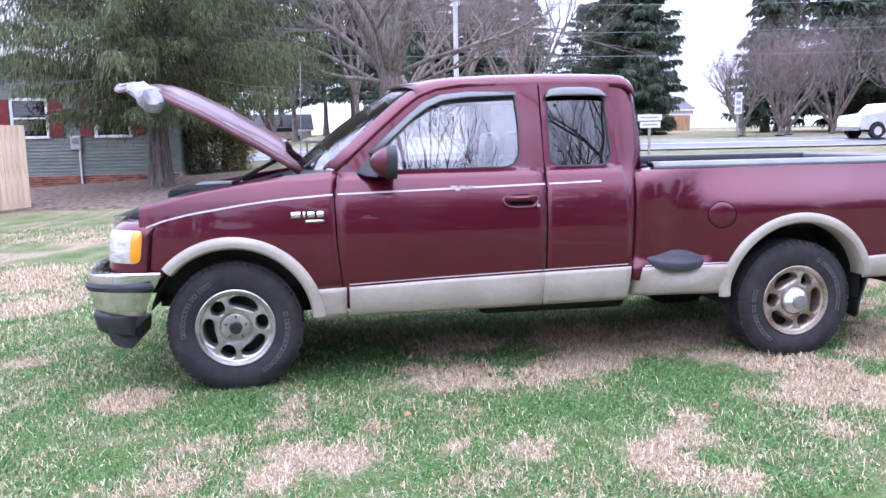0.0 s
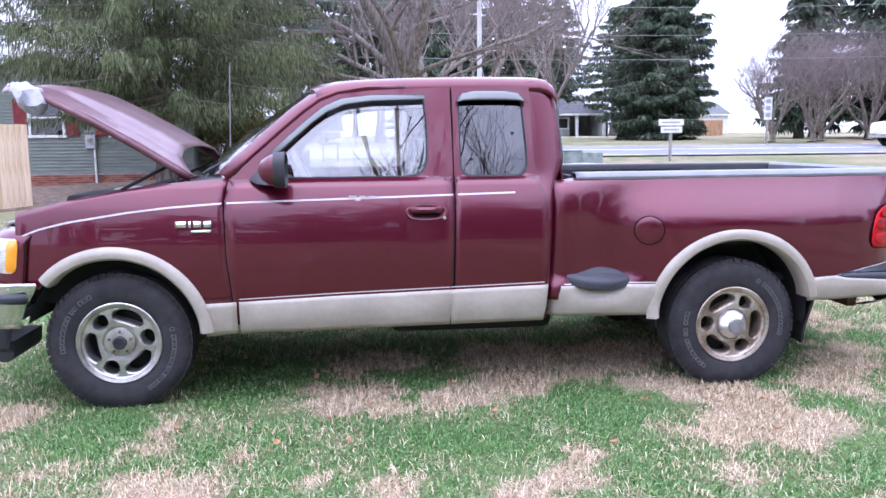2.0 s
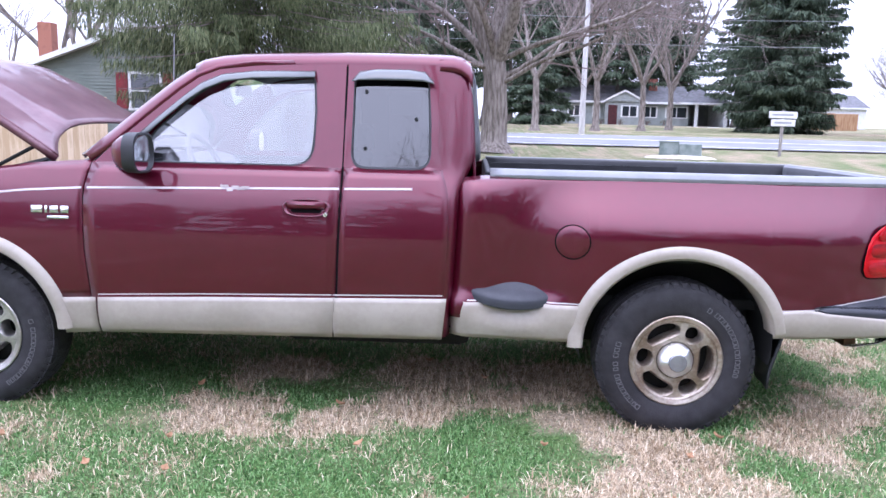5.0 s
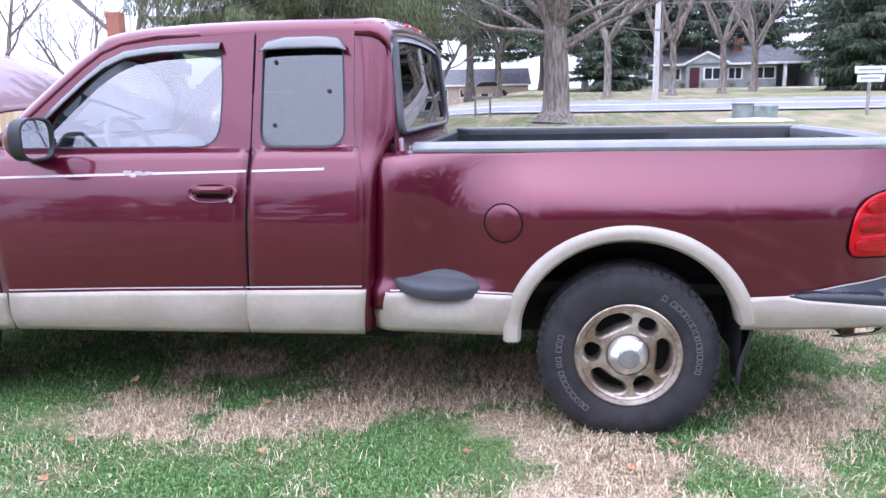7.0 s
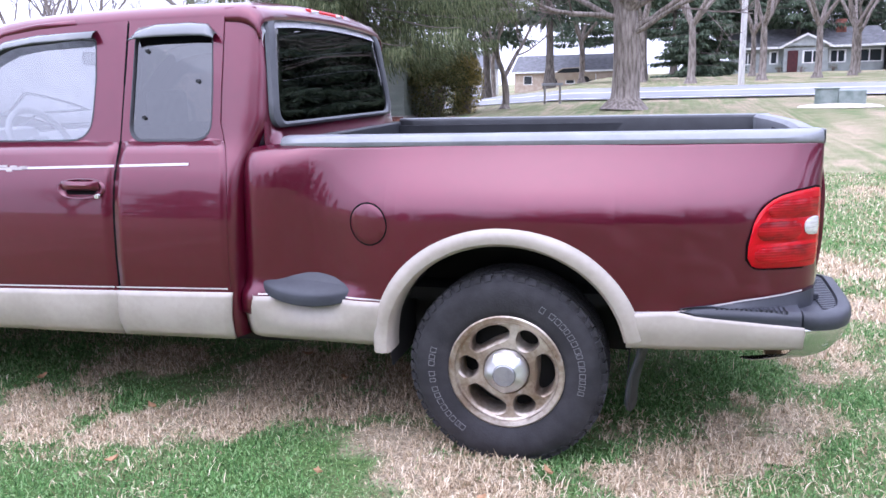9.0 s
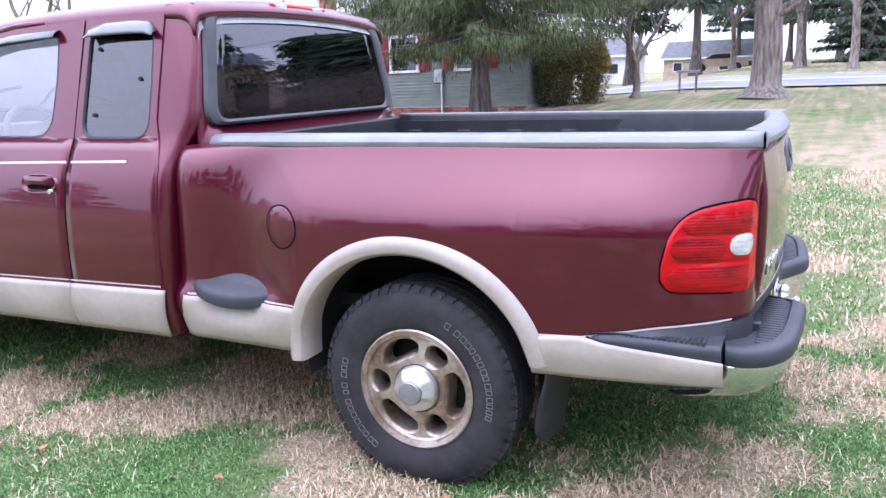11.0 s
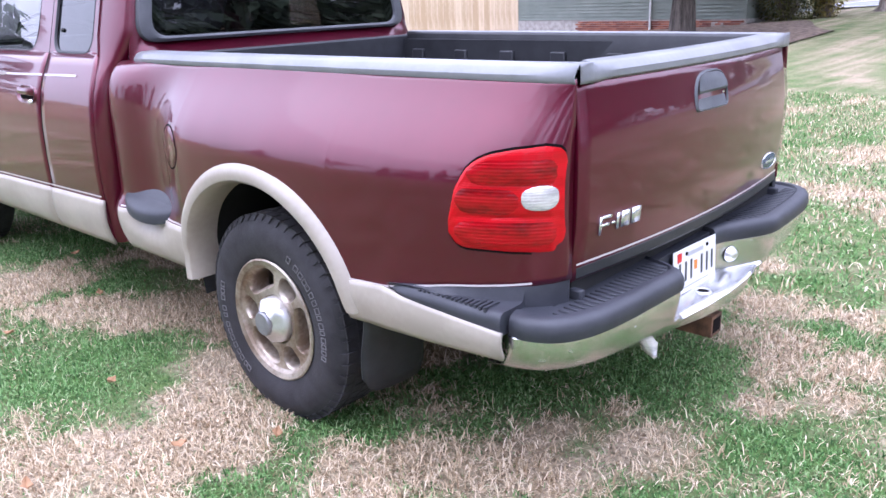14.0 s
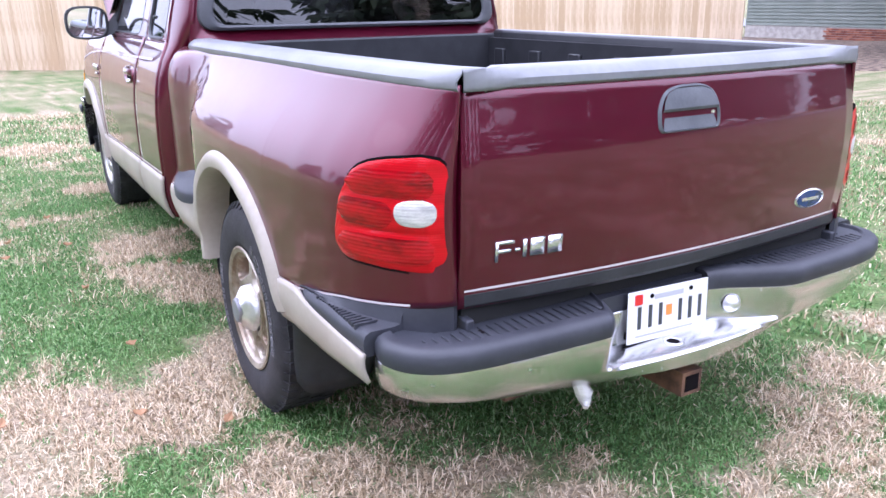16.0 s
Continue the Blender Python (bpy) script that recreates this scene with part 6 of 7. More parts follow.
# ---- trees ----
BARK = vary(material("grey_bark", (0.2, 0.17, 0.15), 0.95), [(0.11, 0.09, 0.075), (0.30, 0.26, 0.23)], 3, 6, stretch=(4, 4, 0.7), rough=(0.8, 1), bump=0.8)
TWIG = vary(material("grey_brown_twigs", (0.2, 0.16, 0.15), 0.9), [(0.13, 0.10, 0.09), (0.27, 0.22, 0.21)], 2)
BARK_DARK = vary(material("dark_conifer_bark", (0.1, 0.08, 0.07), 0.95), [(0.05, 0.042, 0.036), (0.17, 0.145, 0.125)], 3, 6, stretch=(4, 4, 0.7), rough=(0.8, 1), bump=0.8)
NEEDLE = island_material("spruce_needles", [(0.028, 0.042, 0.020), (0.080, 0.105, 0.047), (0.145, 0.17, 0.08), (0.25, 0.26, 0.14)], 0.75, 0.15)
NEEDLE_FAR = island_material("dark_pine_needles", [(0.032, 0.050, 0.034), (0.078, 0.108, 0.068), (0.14, 0.175, 0.115)], 0.8, 0.1)
HEDGE = island_material("evergreen_leaves", [(0.025, 0.036, 0.014), (0.07, 0.085, 0.03), (0.16, 0.155, 0.055), (0.26, 0.22, 0.09)], 0.6, 0.15)


class Soup:
    """Collects points and faces for one mesh."""

    def __init__(self):
        self.v, self.f = [], []

    def limb(self, pts, radii, segs):
        base = len(self.v)
        u = None
        for i, p in enumerate(pts):
            d = (pts[min(i + 1, len(pts) - 1)] - pts[max(i - 1, 0)])
            d = d.normalized() if d.length > 1e-9 else Vector((0, 0, 1))
            u = d.orthogonal().normalized() if u is None else (u - d * u.dot(d)).normalized()
            w = d.cross(u)
            for k in range(segs):
                a = 2 * math.pi * k / segs
                self.v.append(p + (u * math.cos(a) + w * math.sin(a)) * radii[i])
        for i in range(len(pts) - 1):
            for k in range(segs):
                a, b = base + i * segs + k, base + i * segs + (k + 1) % segs
                self.f.append((a, b, b + segs, a + segs))

    def leaf(self, p, d, side, length, width):
        b = len(self.v)
        self.v += [p, p + d * length * 0.45 + side * width, p + d * length, p + d * length * 0.45 - side * width]
        self.f.append((b, b + 1, b + 2, b + 3))

    def mesh(self, name, mat, parent, smooth=False):
        me = bpy.data.meshes.new(name)
        me.from_pydata([tuple(p) for p in self.v], [], self.f)
        me.materials.append(mat)
        if smooth:
            me.polygons.foreach_set("use_smooth", [True] * len(self.f))
        ob = new(name, me)
        ob.parent = parent
        return ob


def rand_dir(r):
    while True:
        v = Vector((r.uniform(-1, 1), r.uniform(-1, 1), r.uniform(-1, 1)))
        if 0.05 < v.length < 1:
            return v.normalized()


def grow(r, soup, twigs, p, d, length, radius, level, top, spread, lift, bend):
    """One limb and, from it, its branches."""
    n = 6 if level < 2 else 4
    pts, rad = [p.copy()], [radius]
    for i in range(n):
        d = (d + rand_dir(r) * bend + Vector((0, 0, lift)) * 0.12).normalized()
        p = p + d * (length / n)
        pts.append(p.copy())
        rad.append(radius * (1 - 0.55 * (i + 1) / n))
    (soup if level < 2 else twigs).limb(pts, rad, 9 if level == 0 else (6 if level == 1 else (4 if level == 2 else 3)))
    if level >= top:
        return
    kids = 4 if level == 0 else r.choice((4, 5, 6)) if level < 3 else r.choice((3, 4, 5))
    for k in range(kids):
        q = 0.35 + 0.65 * (k + r.random()) / kids
        i = min(n - 1, int(q * n))
        side = d.cross(rand_dir(r)).normalized()
        nd = (d * (1 - spread) + side * spread + Vector((0, 0, 0.15 * lift))).normalized()
        grow(r, soup, twigs, pts[i].lerp(pts[i + 1], q * n - i), nd, length * r.uniform(0.5, 0.75), rad[i] * r.uniform(0.45, 0.62), level + 1, top, spread, lift, bend)


def bare_tree(name, x, y, label, seed, trunk, radius, limb, forks, top=5, spread=0.55, lift=1.0, lean=0.0, group="", low_limbs=()):
    r = random.Random(seed)
    t = thing(name, Matrix.Translation((x, y, rise(x, y) - 0.05)), label, "tree", group)
    soup, twigs = Soup(), Soup()
    pts, rad = [], []
    for k in range(9):
        q = k / 8
        pts.append(Vector((lean * q * trunk + 0.04 * math.sin(4 * q), 0.03 * math.sin(5 * q), trunk * q)))
        rad.append(radius * (1 - 0.22 * q) * (1 + 0.75 * max(0, 1 - q * 7) ** 2))
    soup.limb(pts, rad, 14)
    for k in range(forks):
        a = 2 * math.pi * (k + 0.3 * r.random()) / forks + seed
        d = Vector((math.cos(a) * 0.6, math.sin(a) * 0.6, 1)).normalized()
        grow(r, soup, twigs, pts[-1] - Vector((0, 0, 0.15)), d, limb * r.uniform(0.85, 1.15), radius * 0.62, 0, top - 1, spread, lift, 0.22)
    for h, ang, ln, rr, up in low_limbs:
        a = radians(ang)
        grow(r, soup, twigs, Vector((0, 0, h)), Vector((math.cos(a), math.sin(a), up)).normalized(), ln, rr, 1, top - 1, 0.5, 0.25, 0.2)
    soup.mesh("trunk", BARK, t, True)
    twigs.mesh("crown", TWIG, t)
    return t


def conifer(name, x, y, label, seed, height, reach, radius, clear, mat, droop=0.25, step=0.45, spray=(0.32, 0.035), per=9, hang=0.5, group="", whorl=(4, 5, 5, 6)):
    r = random.Random(seed)
    t = thing(name, Matrix.Translation((x, y, rise(x, y) - 0.05)), label, "tree", group)
    soup, twigs, leaves = Soup(), Soup(), Soup()
    pts = [Vector((0.06 * math.sin(k), 0.05 * math.cos(2 * k), height * k / 10)) for k in range(11)]
    soup.limb(pts, [radius * (1 - 0.93 * k / 10) * (1 + 0.6 * max(0, 1 - k) ** 2) for k in range(11)], 10)
    z = clear
    while z < height * 0.985:
        q = (z - clear) / (height - clear)
        ln = reach * (1 - q) ** 0.75 * (0.75 + 0.25 * min(1, q * 8)) + 0.25
        for k in range(r.choice(whorl)):
            a = r.uniform(0, 2 * math.pi)
            L = ln * r.uniform(0.55, 1.12)
            d = Vector((math.cos(a), math.sin(a), 0))
            side = Vector((-d.y, d.x, 0))
            bp, br = [], []
            m = 6
            for i in range(m + 1):
                s = i / m
                bp.append(Vector((0, 0, z)) + d * L * s + Vector((0, 0, -droop * L * s + 0.30 * droop * L * s ** 3)) + side * 0.08 * L * math.sin(s * 3 + k))
                br.append(max(0.006, radius * 0.16 * (1 - q * 0.6) * (1 - 0.85 * s)))
            twigs.limb(bp, br, 4)
            cnt = int(per * L / 0.5)
            for j in range(cnt):
                s = 0.12 + 0.88 * ((j + r.random()) / cnt)
                i = min(m - 1, int(s * m))
                p = bp[i].lerp(bp[i + 1], s * m - i)
                out = r.uniform(0.1, 0.42) * L * (1.15 - s) * 0.55 + 0.05
                sg = r.choice((-1, 1))
                p2 = p + side * sg * out * r.random() + d * out * 0.3 + Vector((0, 0, -hang * out * r.random()))
                dirv = (side * sg * r.uniform(0.1, 0.8) + d * r.uniform(0, 0.8) + Vector((0, 0, -hang * r.uniform(0.2, 2.2)))).normalized()
                leaves.leaf(p2, dirv, dirv.cross(rand_dir(r)).normalized(), spray[0] * r.uniform(0.6, 1.4), spray[1] * r.uniform(0.6, 1.3))
        z += step * r.uniform(0.7, 1.3) * (1 - 0.45 * q)
    soup.mesh("trunk", BARK_DARK, t, True)
    tagged(twigs.mesh("branchwork", TWIG, t), kind="stuff")
    leaves.mesh("crown", mat, t)
    return t


conifer("spruce_tree", -4.35, 23.0, "large drooping green spruce beside the grey house", 3, 19, 5.0, 0.24, 2.6, NEEDLE, 0.24, 0.27, (0.19, 0.011), 115, 1.5, whorl=(6, 6, 7, 8))
conifer("spruce_tree", -3.4, 31.2, "drooping yellow-green spruce behind the bush", 5, 10.5, 3.0, 0.2, 3.8, NEEDLE, 0.30, 0.28, (0.19, 0.012), 75, 1.6)
bare_tree("oak_tree", 2.8, 29.5, "large bare oak with a flared grey trunk", 11, 3.3, 0.50, 5.5, 4, 6, 0.5, 0.8, low_limbs=((3.3, 60, 6.5, 0.18, 0.7), (3.3, 150, 6.0, 0.17, 0.8), (3.2, 250, 6.0, 0.15, 0.7), (2.6, 10, 5.5, 0.10, 0.45), (3.2, -20, 6.0, 0.10, 0.5), (2.9, 165, 4.5, 0.12, 0.3), (3.0, 200, 4.0, 0.10, 0.35), (2.4, -40, 4.5, 0.09, 0.5)))
bare_tree("small_tree", -1.7, 31.5, "small bare ornamental tree on the lawn", 23, 1.3, 0.15, 2.2, 3, 5, 0.55, 0.9)
conifer("dark_conifer", 26.4, 64, "tall dark conifer across the road", 31, 27, 4.6, 0.5, 0.6, NEEDLE_FAR, 0.14, 0.34, (0.5, 0.06), 36, 0.9, whorl=(6, 7, 8))
conifer("dark_conifer", 27.6, 70, "tall dark conifer across the road", 32, 23, 4.6, 0.5, 0.6, NEEDLE_FAR, 0.14, 0.40, (0.55, 0.07), 30, 0.8)
conifer("dark_yew", 8.1, 82, "broad dark rounded evergreen across the road", 33, 8.5, 4.6, 0.4, 0.15, NEEDLE_FAR, 0.15, 0.32, (0.5, 0.07), 26, 0.6)

# ---- grey house with red shutters: its gable end, seen past the fence ----
SIDING = vary(material("grey_green_siding", (0.3, 0.34, 0.3), 0.55), [(0.145, 0.168, 0.142), (0.195, 0.218, 0.188)], 1.5, stretch=(1, 1, 3), rough=(0.6, 0.8))
BRICK = vary(material("red_brick", (0.28, 0.1, 0.07), 0.85), [(0.17, 0.06, 0.045), (0.36, 0.15, 0.10)], 4, per_object=0.6, rough=(0.8, 0.95), bump=0.4)
MORTAR = vary(material("mortar", (0.4, 0.37, 0.34), 0.95), [(0.3, 0.28, 0.26), (0.45, 0.42, 0.39)], 6)
TRIM = vary(material("white_trim", (0.75, 0.75, 0.74), 0.5), [(0.62, 0.62, 0.6), (0.8, 0.8, 0.79)], 4)
SHUTTER = vary(material("red_shutter", (0.3, 0.02, 0.025), 0.5), [(0.15, 0.008, 0.012), (0.22, 0.014, 0.02)], 5)
DOOR_RED = vary(material("dark_red_door", (0.06, 0.008, 0.01), 0.6), [(0.045, 0.006, 0.008), (0.07, 0.010, 0.012)], 4)
SHINGLE = vary(material("brown_shingle", (0.2, 0.17, 0.15), 0.9), [(0.05, 0.045, 0.042), (0.11, 0.10, 0.095)], 3, bump=0.4, rough=(0.9, 1.0))
METER = material("meter_grey", (0.4, 0.42, 0.43), 0.45, 0.3)
FENCE = vary(material("new_fence_pine", (0.6, 0.46, 0.3), 0.75), [(0.5, 0.36, 0.22), (0.7, 0.56, 0.40)], 2.2, 5, stretch=(6, 6, 0.7), per_object=0.35, rough=(0.65, 0.85), bump=0.25)
A, B = Vector((-13.9, 27.9, 0)), Vector((-4.6, 27.9, 0))
ALONG = (B - A).normalized()
FRAME = Matrix(((ALONG.x, -ALONG.y, 0, A.x), (ALONG.y, ALONG.x, 0, A.y), (0, 0, 1, -0.05), (0, 0, 0, 1)))
WALL = (B - A).length
house = thing("grey_house", FRAME, "grey lap-sided house with white windows and dark red shutters", "house")
# local: x along the gable wall, y into the house, z up
eave, ridge, depth = 3.0, 3.0 + WALL / 2 * 0.36, 5.4
wall = part("wall", box(0, WALL, 0.03, depth, 0.0, eave), SIDING, house)
gab = bmesh.new()
for y in (0.03, depth):
    cap(gab, [(0, y, eave), (WALL, y, eave), (WALL / 2, y, ridge)])
part("gable", gab, SIDING, house, smooth=False)


def gable_half(z):
    return WALL / 2 if z < eave else WALL / 2 * (ridge - z) / (ridge - eave)


z, k = 0.50, 0
while z < ridge - 0.1:
    h = gable_half(z + 0.06)
    bm = grid([[(WALL / 2 + s * h, y, zz) for s in (-1, 1)] for y, zz in ((0.028, z + 0.118), (0.0, z + 0.004), (0.028, z))])
    part("lap_board", bm, SIDING, house, smooth=False)
    z += 0.114
part("foundation", box(-0.01, WALL + 0.01, 0.02, depth, -0.3, 0.50), MORTAR, house)
bm = box(-0.0975, 0.0975, -0.02, 0.02, -0.03, 0.03)
brick0 = part("brick", bm, BRICK, house, smooth=False)
first = True
for row in range(6):
    for i in range(int(WALL / 0.208)):
        x = 0.1 + i * 0.208 + (0.104 if row % 2 else 0)
        if x > WALL - 0.1 or x < 3.2:
            continue
        b = brick0 if first else new("brick", brick0.data)
        first = False
        b.parent = house
        b.location = (x, 0.01 + 0.004 * math.sin(i * 3 + row), 0.06 + row * 0.073)
bevel(part("foundation_vent", box(8.2, 8.6, -0.012, 0.03, 0.25, 0.42), MORTAR, house), 0.006)
for s in (-1, 1):
    rows = []
    for y in (-0.35, depth + 0.3):
        rows.append([(WALL / 2 + s * d, y, ridge - d * 0.36 + h) for d, h in ((0, 0.05), (WALL / 2 + 0.45, 0.05), (WALL / 2 + 0.45, -0.08), (0, -0.08))])
    bm = grid(rows, closed=True)
    roof = part("roof", bm, SHINGLE, house, smooth=False)
    bm = grid([[(WALL / 2 + s * d, y, ridge - d * 0.36 + h) for d, h in ((0, 0.06), (WALL / 2 + 0.46, 0.06), (WALL / 2 + 0.46, -0.12), (0, -0.12))] for y in (-0.355, -0.38)], closed=True)
    for y in (-0.38,):
        cap(bm, [(WALL / 2 + s * d, y, ridge - d * 0.36 + h) for d, h in ((0, 0.06), (WALL / 2 + 0.46, 0.06), (WALL / 2 + 0.46, -0.12), (0, -0.12))])
    part("fascia", bm, TRIM, roof, smooth=False)
    part("soffit", grid([[(WALL / 2 + s * d, y, ridge - d * 0.36 - 0.085) for d in (0, WALL / 2 + 0.45)] for y in (-0.36, 0.02)]), TRIM, roof)


def sash_window(x, z0, w, h, red_left=True, red_right=True):
    win = new("window")
    win.parent = house
    win.location = (x, 0, z0)
    f = bmesh.new()
    t = 0.09
    for a in ((-w / 2 - t, -w / 2, 0, h), (w / 2, w / 2 + t, 0, h), (-w / 2 - t, w / 2 + t, h, h + t), (-w / 2 - t - 0.03, w / 2 + t + 0.03, -t, 0), (-w / 2, w / 2, h * 0.48, h * 0.53)):
        box(a[0], a[1], -0.05, 0.05, a[2], a[3], f)
    bevel(part("frame", f, TRIM, win, "white painted frame", smooth=False), 0.008)
    for zz0, zz1 in ((0, h * 0.48), (h * 0.53, h)):
        part("pane", box(-w / 2, w / 2, 0.0, 0.006, zz0, zz1), HOUSE_GLASS, win)
    part("blind", box(-w / 2, w / 2, 0.016, 0.022, h * 0.55, h), TRIM, win, "pale lowered blind")
    for on, s in ((red_left, -1), (red_right, 1)):
        if on:
            sh = bmesh.new()
            x0 = s * (w / 2 + t + 0.24)
            box(x0 - 0.2, x0 + 0.2, -0.045, 0.0, -0.03, h + 0.05, sh)
            for q in range(14):
                box(x0 - 0.16, x0 + 0.16, -0.055, -0.04, 0.03 + q * h / 14, 0.03 + q * h / 14 + 0.04, sh)
            bevel(part("shutter", sh, SHUTTER, win, "dark red louvred shutter", smooth=False), 0.004)
    return win


for xw in (4.58, 7.18):
    sash_window(xw, 1.80, 1.0, 1.15)
bevel(part("electric_meter", box(5.82, 6.15, -0.16, 0.0, 1.33, 1.79), METER, house, "grey electric meter box"), 0.02)
part("meter_dial", lathe([(0.0, -0.06), (0.08, -0.06), (0.09, 0.0)], 20, centre=(5.98, -0.16, 1.62)), GLASS, house)
part("conduit", tube([(6.08, -0.06, 1.33), (6.08, -0.06, 0.1)], 0.035, 10), TRIM, house, "white conduit pipe")
bevel(part("chimney", box(-0.22, 0.30, 1.9, 2.4, 0.0, 4.86), BRICK, house, "red brick chimney"), 0.02)

# ---- board fence of new pine ----
F0, F1 = Vector((-6.26, 18.4, 0)), Vector((-15.0, 4.2, 0))
fdir = (F1 - F0).normalized()
fn = Vector((-fdir.y, fdir.x, 0))
if fn.x < 0:
    fn = -fn
fence = thing("board_fence", Matrix(((fdir.x, fn.x, 0, F0.x), (fdir.y, fn.y, 0, F0.y), (0, 0, 1, 0), (0, 0, 0, 1))), "tall solid fence of pale new pine boards", "fence")
fb0 = bmesh.new()
for pts in ([(-0.068, -0.01), (-0.068, 0.01)],):
    rows = [[(x, y, z) for x, z in ((-0.0685, -0.1), (-0.0685, 1.89), (-0.066, 1.893), (0.066, 1.893), (0.0685, 1.89), (0.0685, -0.1))] for y in (-0.01, 0.01)]
    grid(rows, closed=True, bm=fb0)
    for y in (-0.01, 0.01):
        cap(fb0, [(x, y, z) for x, z in ((-0.0685, -0.1), (-0.0685, 1.89), (-0.066, 1.893), (0.066, 1.893), (0.0685, 1.89), (0.0685, -0.1))])
board0 = part("board", fb0, FENCE, fence, smooth=False)
total = int(36 / 0.1385)
for k in range(total):
    b = board0 if k == 0 else new("board", board0.data)
    b.parent = fence
    b.matrix_local = Matrix.Translation((0.07 + k * 0.1385, 0.004 * math.sin(k * 2.7), -0.02 + 0.004 * math.sin(k * 1.9))) @ Matrix.Rotation(radians(0.15 * math.sin(k * 5.1)), 4, "Y")
for h in (0.25, 0.95, 1.6):
    part("fence_rail", box(0, 36, -0.06, -0.015, h, h + 0.09), FENCE, fence)
for k in range(16):
    part("fence_post", box(k * 2.4, k * 2.4 + 0.1, -0.16, -0.06, -0.3, 1.8), FENCE, fence)
# short return at the corner
for k in range(9):
    b = new("board", board0.data)
    b.parent = fence
    b.matrix_local = Matrix.Translation((-0.015, -0.07 - k * 0.1385, -0.02)) @ Matrix.Rotation(radians(90), 4, "Z")

# ---- evergreen bush at the house corner ----
def bush(name, x, y, rx, ry, h, label, seed, mat, n):
    r = random.Random(seed)
    t = thing(name, Matrix.Translation((x, y, rise(x, y) - 0.05)), label, "bush")
    tw, lv = Soup(), Soup()
    for k in range(40):
        a, q = r.uniform(0, 6.28), r.random() ** 0.5
        tip = Vector((rx * q * math.cos(a), ry * q * math.sin(a), h * (0.45 + 0.55 * math.sqrt(max(0, 1 - q * q))) * r.uniform(0.75, 1.05)))
        tw.limb([Vector((tip.x * 0.1, tip.y * 0.1, 0)), tip * 0.5 + Vector((0, 0, 0.1)), tip], [0.02, 0.013, 0.004], 4)
    for k in range(n):
        v = rand_dir(r)
        v.z = abs(v.z) if r.random() < 0.8 else -abs(v.z)
        q = r.random() ** 0.33
        lump = 1 + 0.16 * noise.noise((v.x * 2.4 + seed, v.y * 2.4, v.z * 2.4))
        p = Vector((v.x * rx * q * lump, v.y * ry * q * lump, h * 0.45 + v.z * h * 0.52 * q * lump))
        if p.z < 0.04:
            continue
        d = (v + rand_dir(r) * 0.9).normalized()
        lv.leaf(p, d, d.cross(rand_dir(r)).normalized(), r.uniform(0.05, 0.11), r.uniform(0.014, 0.026))
    tagged(tw.mesh("stemwork", TWIG, t), kind="stuff")
    tagged(lv.mesh("foliage", mat, t), kind="stuff")
    return t


bush("evergreen_bush", -3.85, 29.3, 1.40, 1.2, 2.45, "clipped dark evergreen bush at the house corner", 4, HEDGE, 26000)
bush("golden_bush", -2.70, 29.5, 0.55, 0.6, 2.35, "narrow yellowing bush beside the evergreen", 9, island_material("yellow_leaves", [(0.08, 0.07, 0.02), (0.22, 0.18, 0.05), (0.36, 0.28, 0.09)], 0.6, 0.2), 7000)

# ---- signs, box and pole by the road ----
POSTW = vary(material("weathered_post", (0.3, 0.28, 0.25), 0.9), [(0.22, 0.2, 0.18), (0.38, 0.36, 0.33)], 4, stretch=(5, 5, 0.8), bump=0.3)
SIGNW = vary(material("sign_white", (0.7, 0.7, 0.7), 0.5), [(0.6, 0.6, 0.6), (0.74, 0.74, 0.74)], 4)
SIGNB = material("sign_grey_bar", (0.3, 0.31, 0.33), 0.6)
gz = rise(14.6, 31.5)
sg = thing("street_sign", Matrix.Translation((13.9, 31.5, gz)), "two white sign panels on a weathered wooden post", "sign")
bevel(part("post", box(-0.05, 0.05, -0.05, 0.05, -0.3, 1.72), POSTW, sg), 0.008)
for x0, x1, z0, z1 in ((-0.55, 0.52, 1.42, 1.68), (-0.45, 0.46, 1.12, 1.38)):
    p = bevel(part("sign_panel", box(x0, x1, -0.085, -0.055, z0, z1), SIGNW, sg, "white panel"), 0.006)
    part("sign_bar", box(x0 + 0.12, x1 - 0.15, -0.09, -0.085, (z0 + z1) / 2 - 0.03, (z0 + z1) / 2 + 0.03), SIGNB, p)
sx, sy = 25.2, 44.5
sg = thing("road_sign", Matrix.Translation((sx, sy, rise(sx, sy))), "tall white route sign with stacked plates on a post", "sign")
bevel(part("post", box(-0.06, 0.06, -0.04, 0.04, -0.3, 2.2), POSTW, sg), 0.008)
p = bevel(part("sign_panel", box(-0.24, 0.24, -0.07, -0.045, 1.45, 2.75), SIGNW, sg, "white panel with grey plates"), 0.006)
for z0 in (1.6, 2.0, 2.4):
    part("sign_plate", box(-0.15, 0.15, -0.078, -0.07, z0, z0 + 0.24), SIGNB, p)
bx, by = 9.45, 29.0
ub = thing("utility_cabinet", Matrix.Translation((bx, by, rise(bx, by) - 0.02)) @ Matrix.Rotation(radians(-14), 4, "Z"), "low grey-green utility cabinet on a sandy mound", "utility box")
CAB_G = vary(material("cabinet_green", (0.2, 0.24, 0.22), 0.6), [(0.15, 0.19, 0.17), (0.26, 0.30, 0.28)], 4)
bevel(part("cabinet_body", box(-0.72, -0.05, -0.4, 0.4, 0, 0.55), CAB_G, ub), 0.02)
bevel(part("cabinet_body", box(-0.045, 0.72, -0.42, 0.38, 0, 0.50), CAB_G, ub), 0.02)
bevel(part("cabinet_lid", box(-0.75, -0.03, -0.43, 0.43, 0.55, 0.58), CAB_G, ub), 0.01)
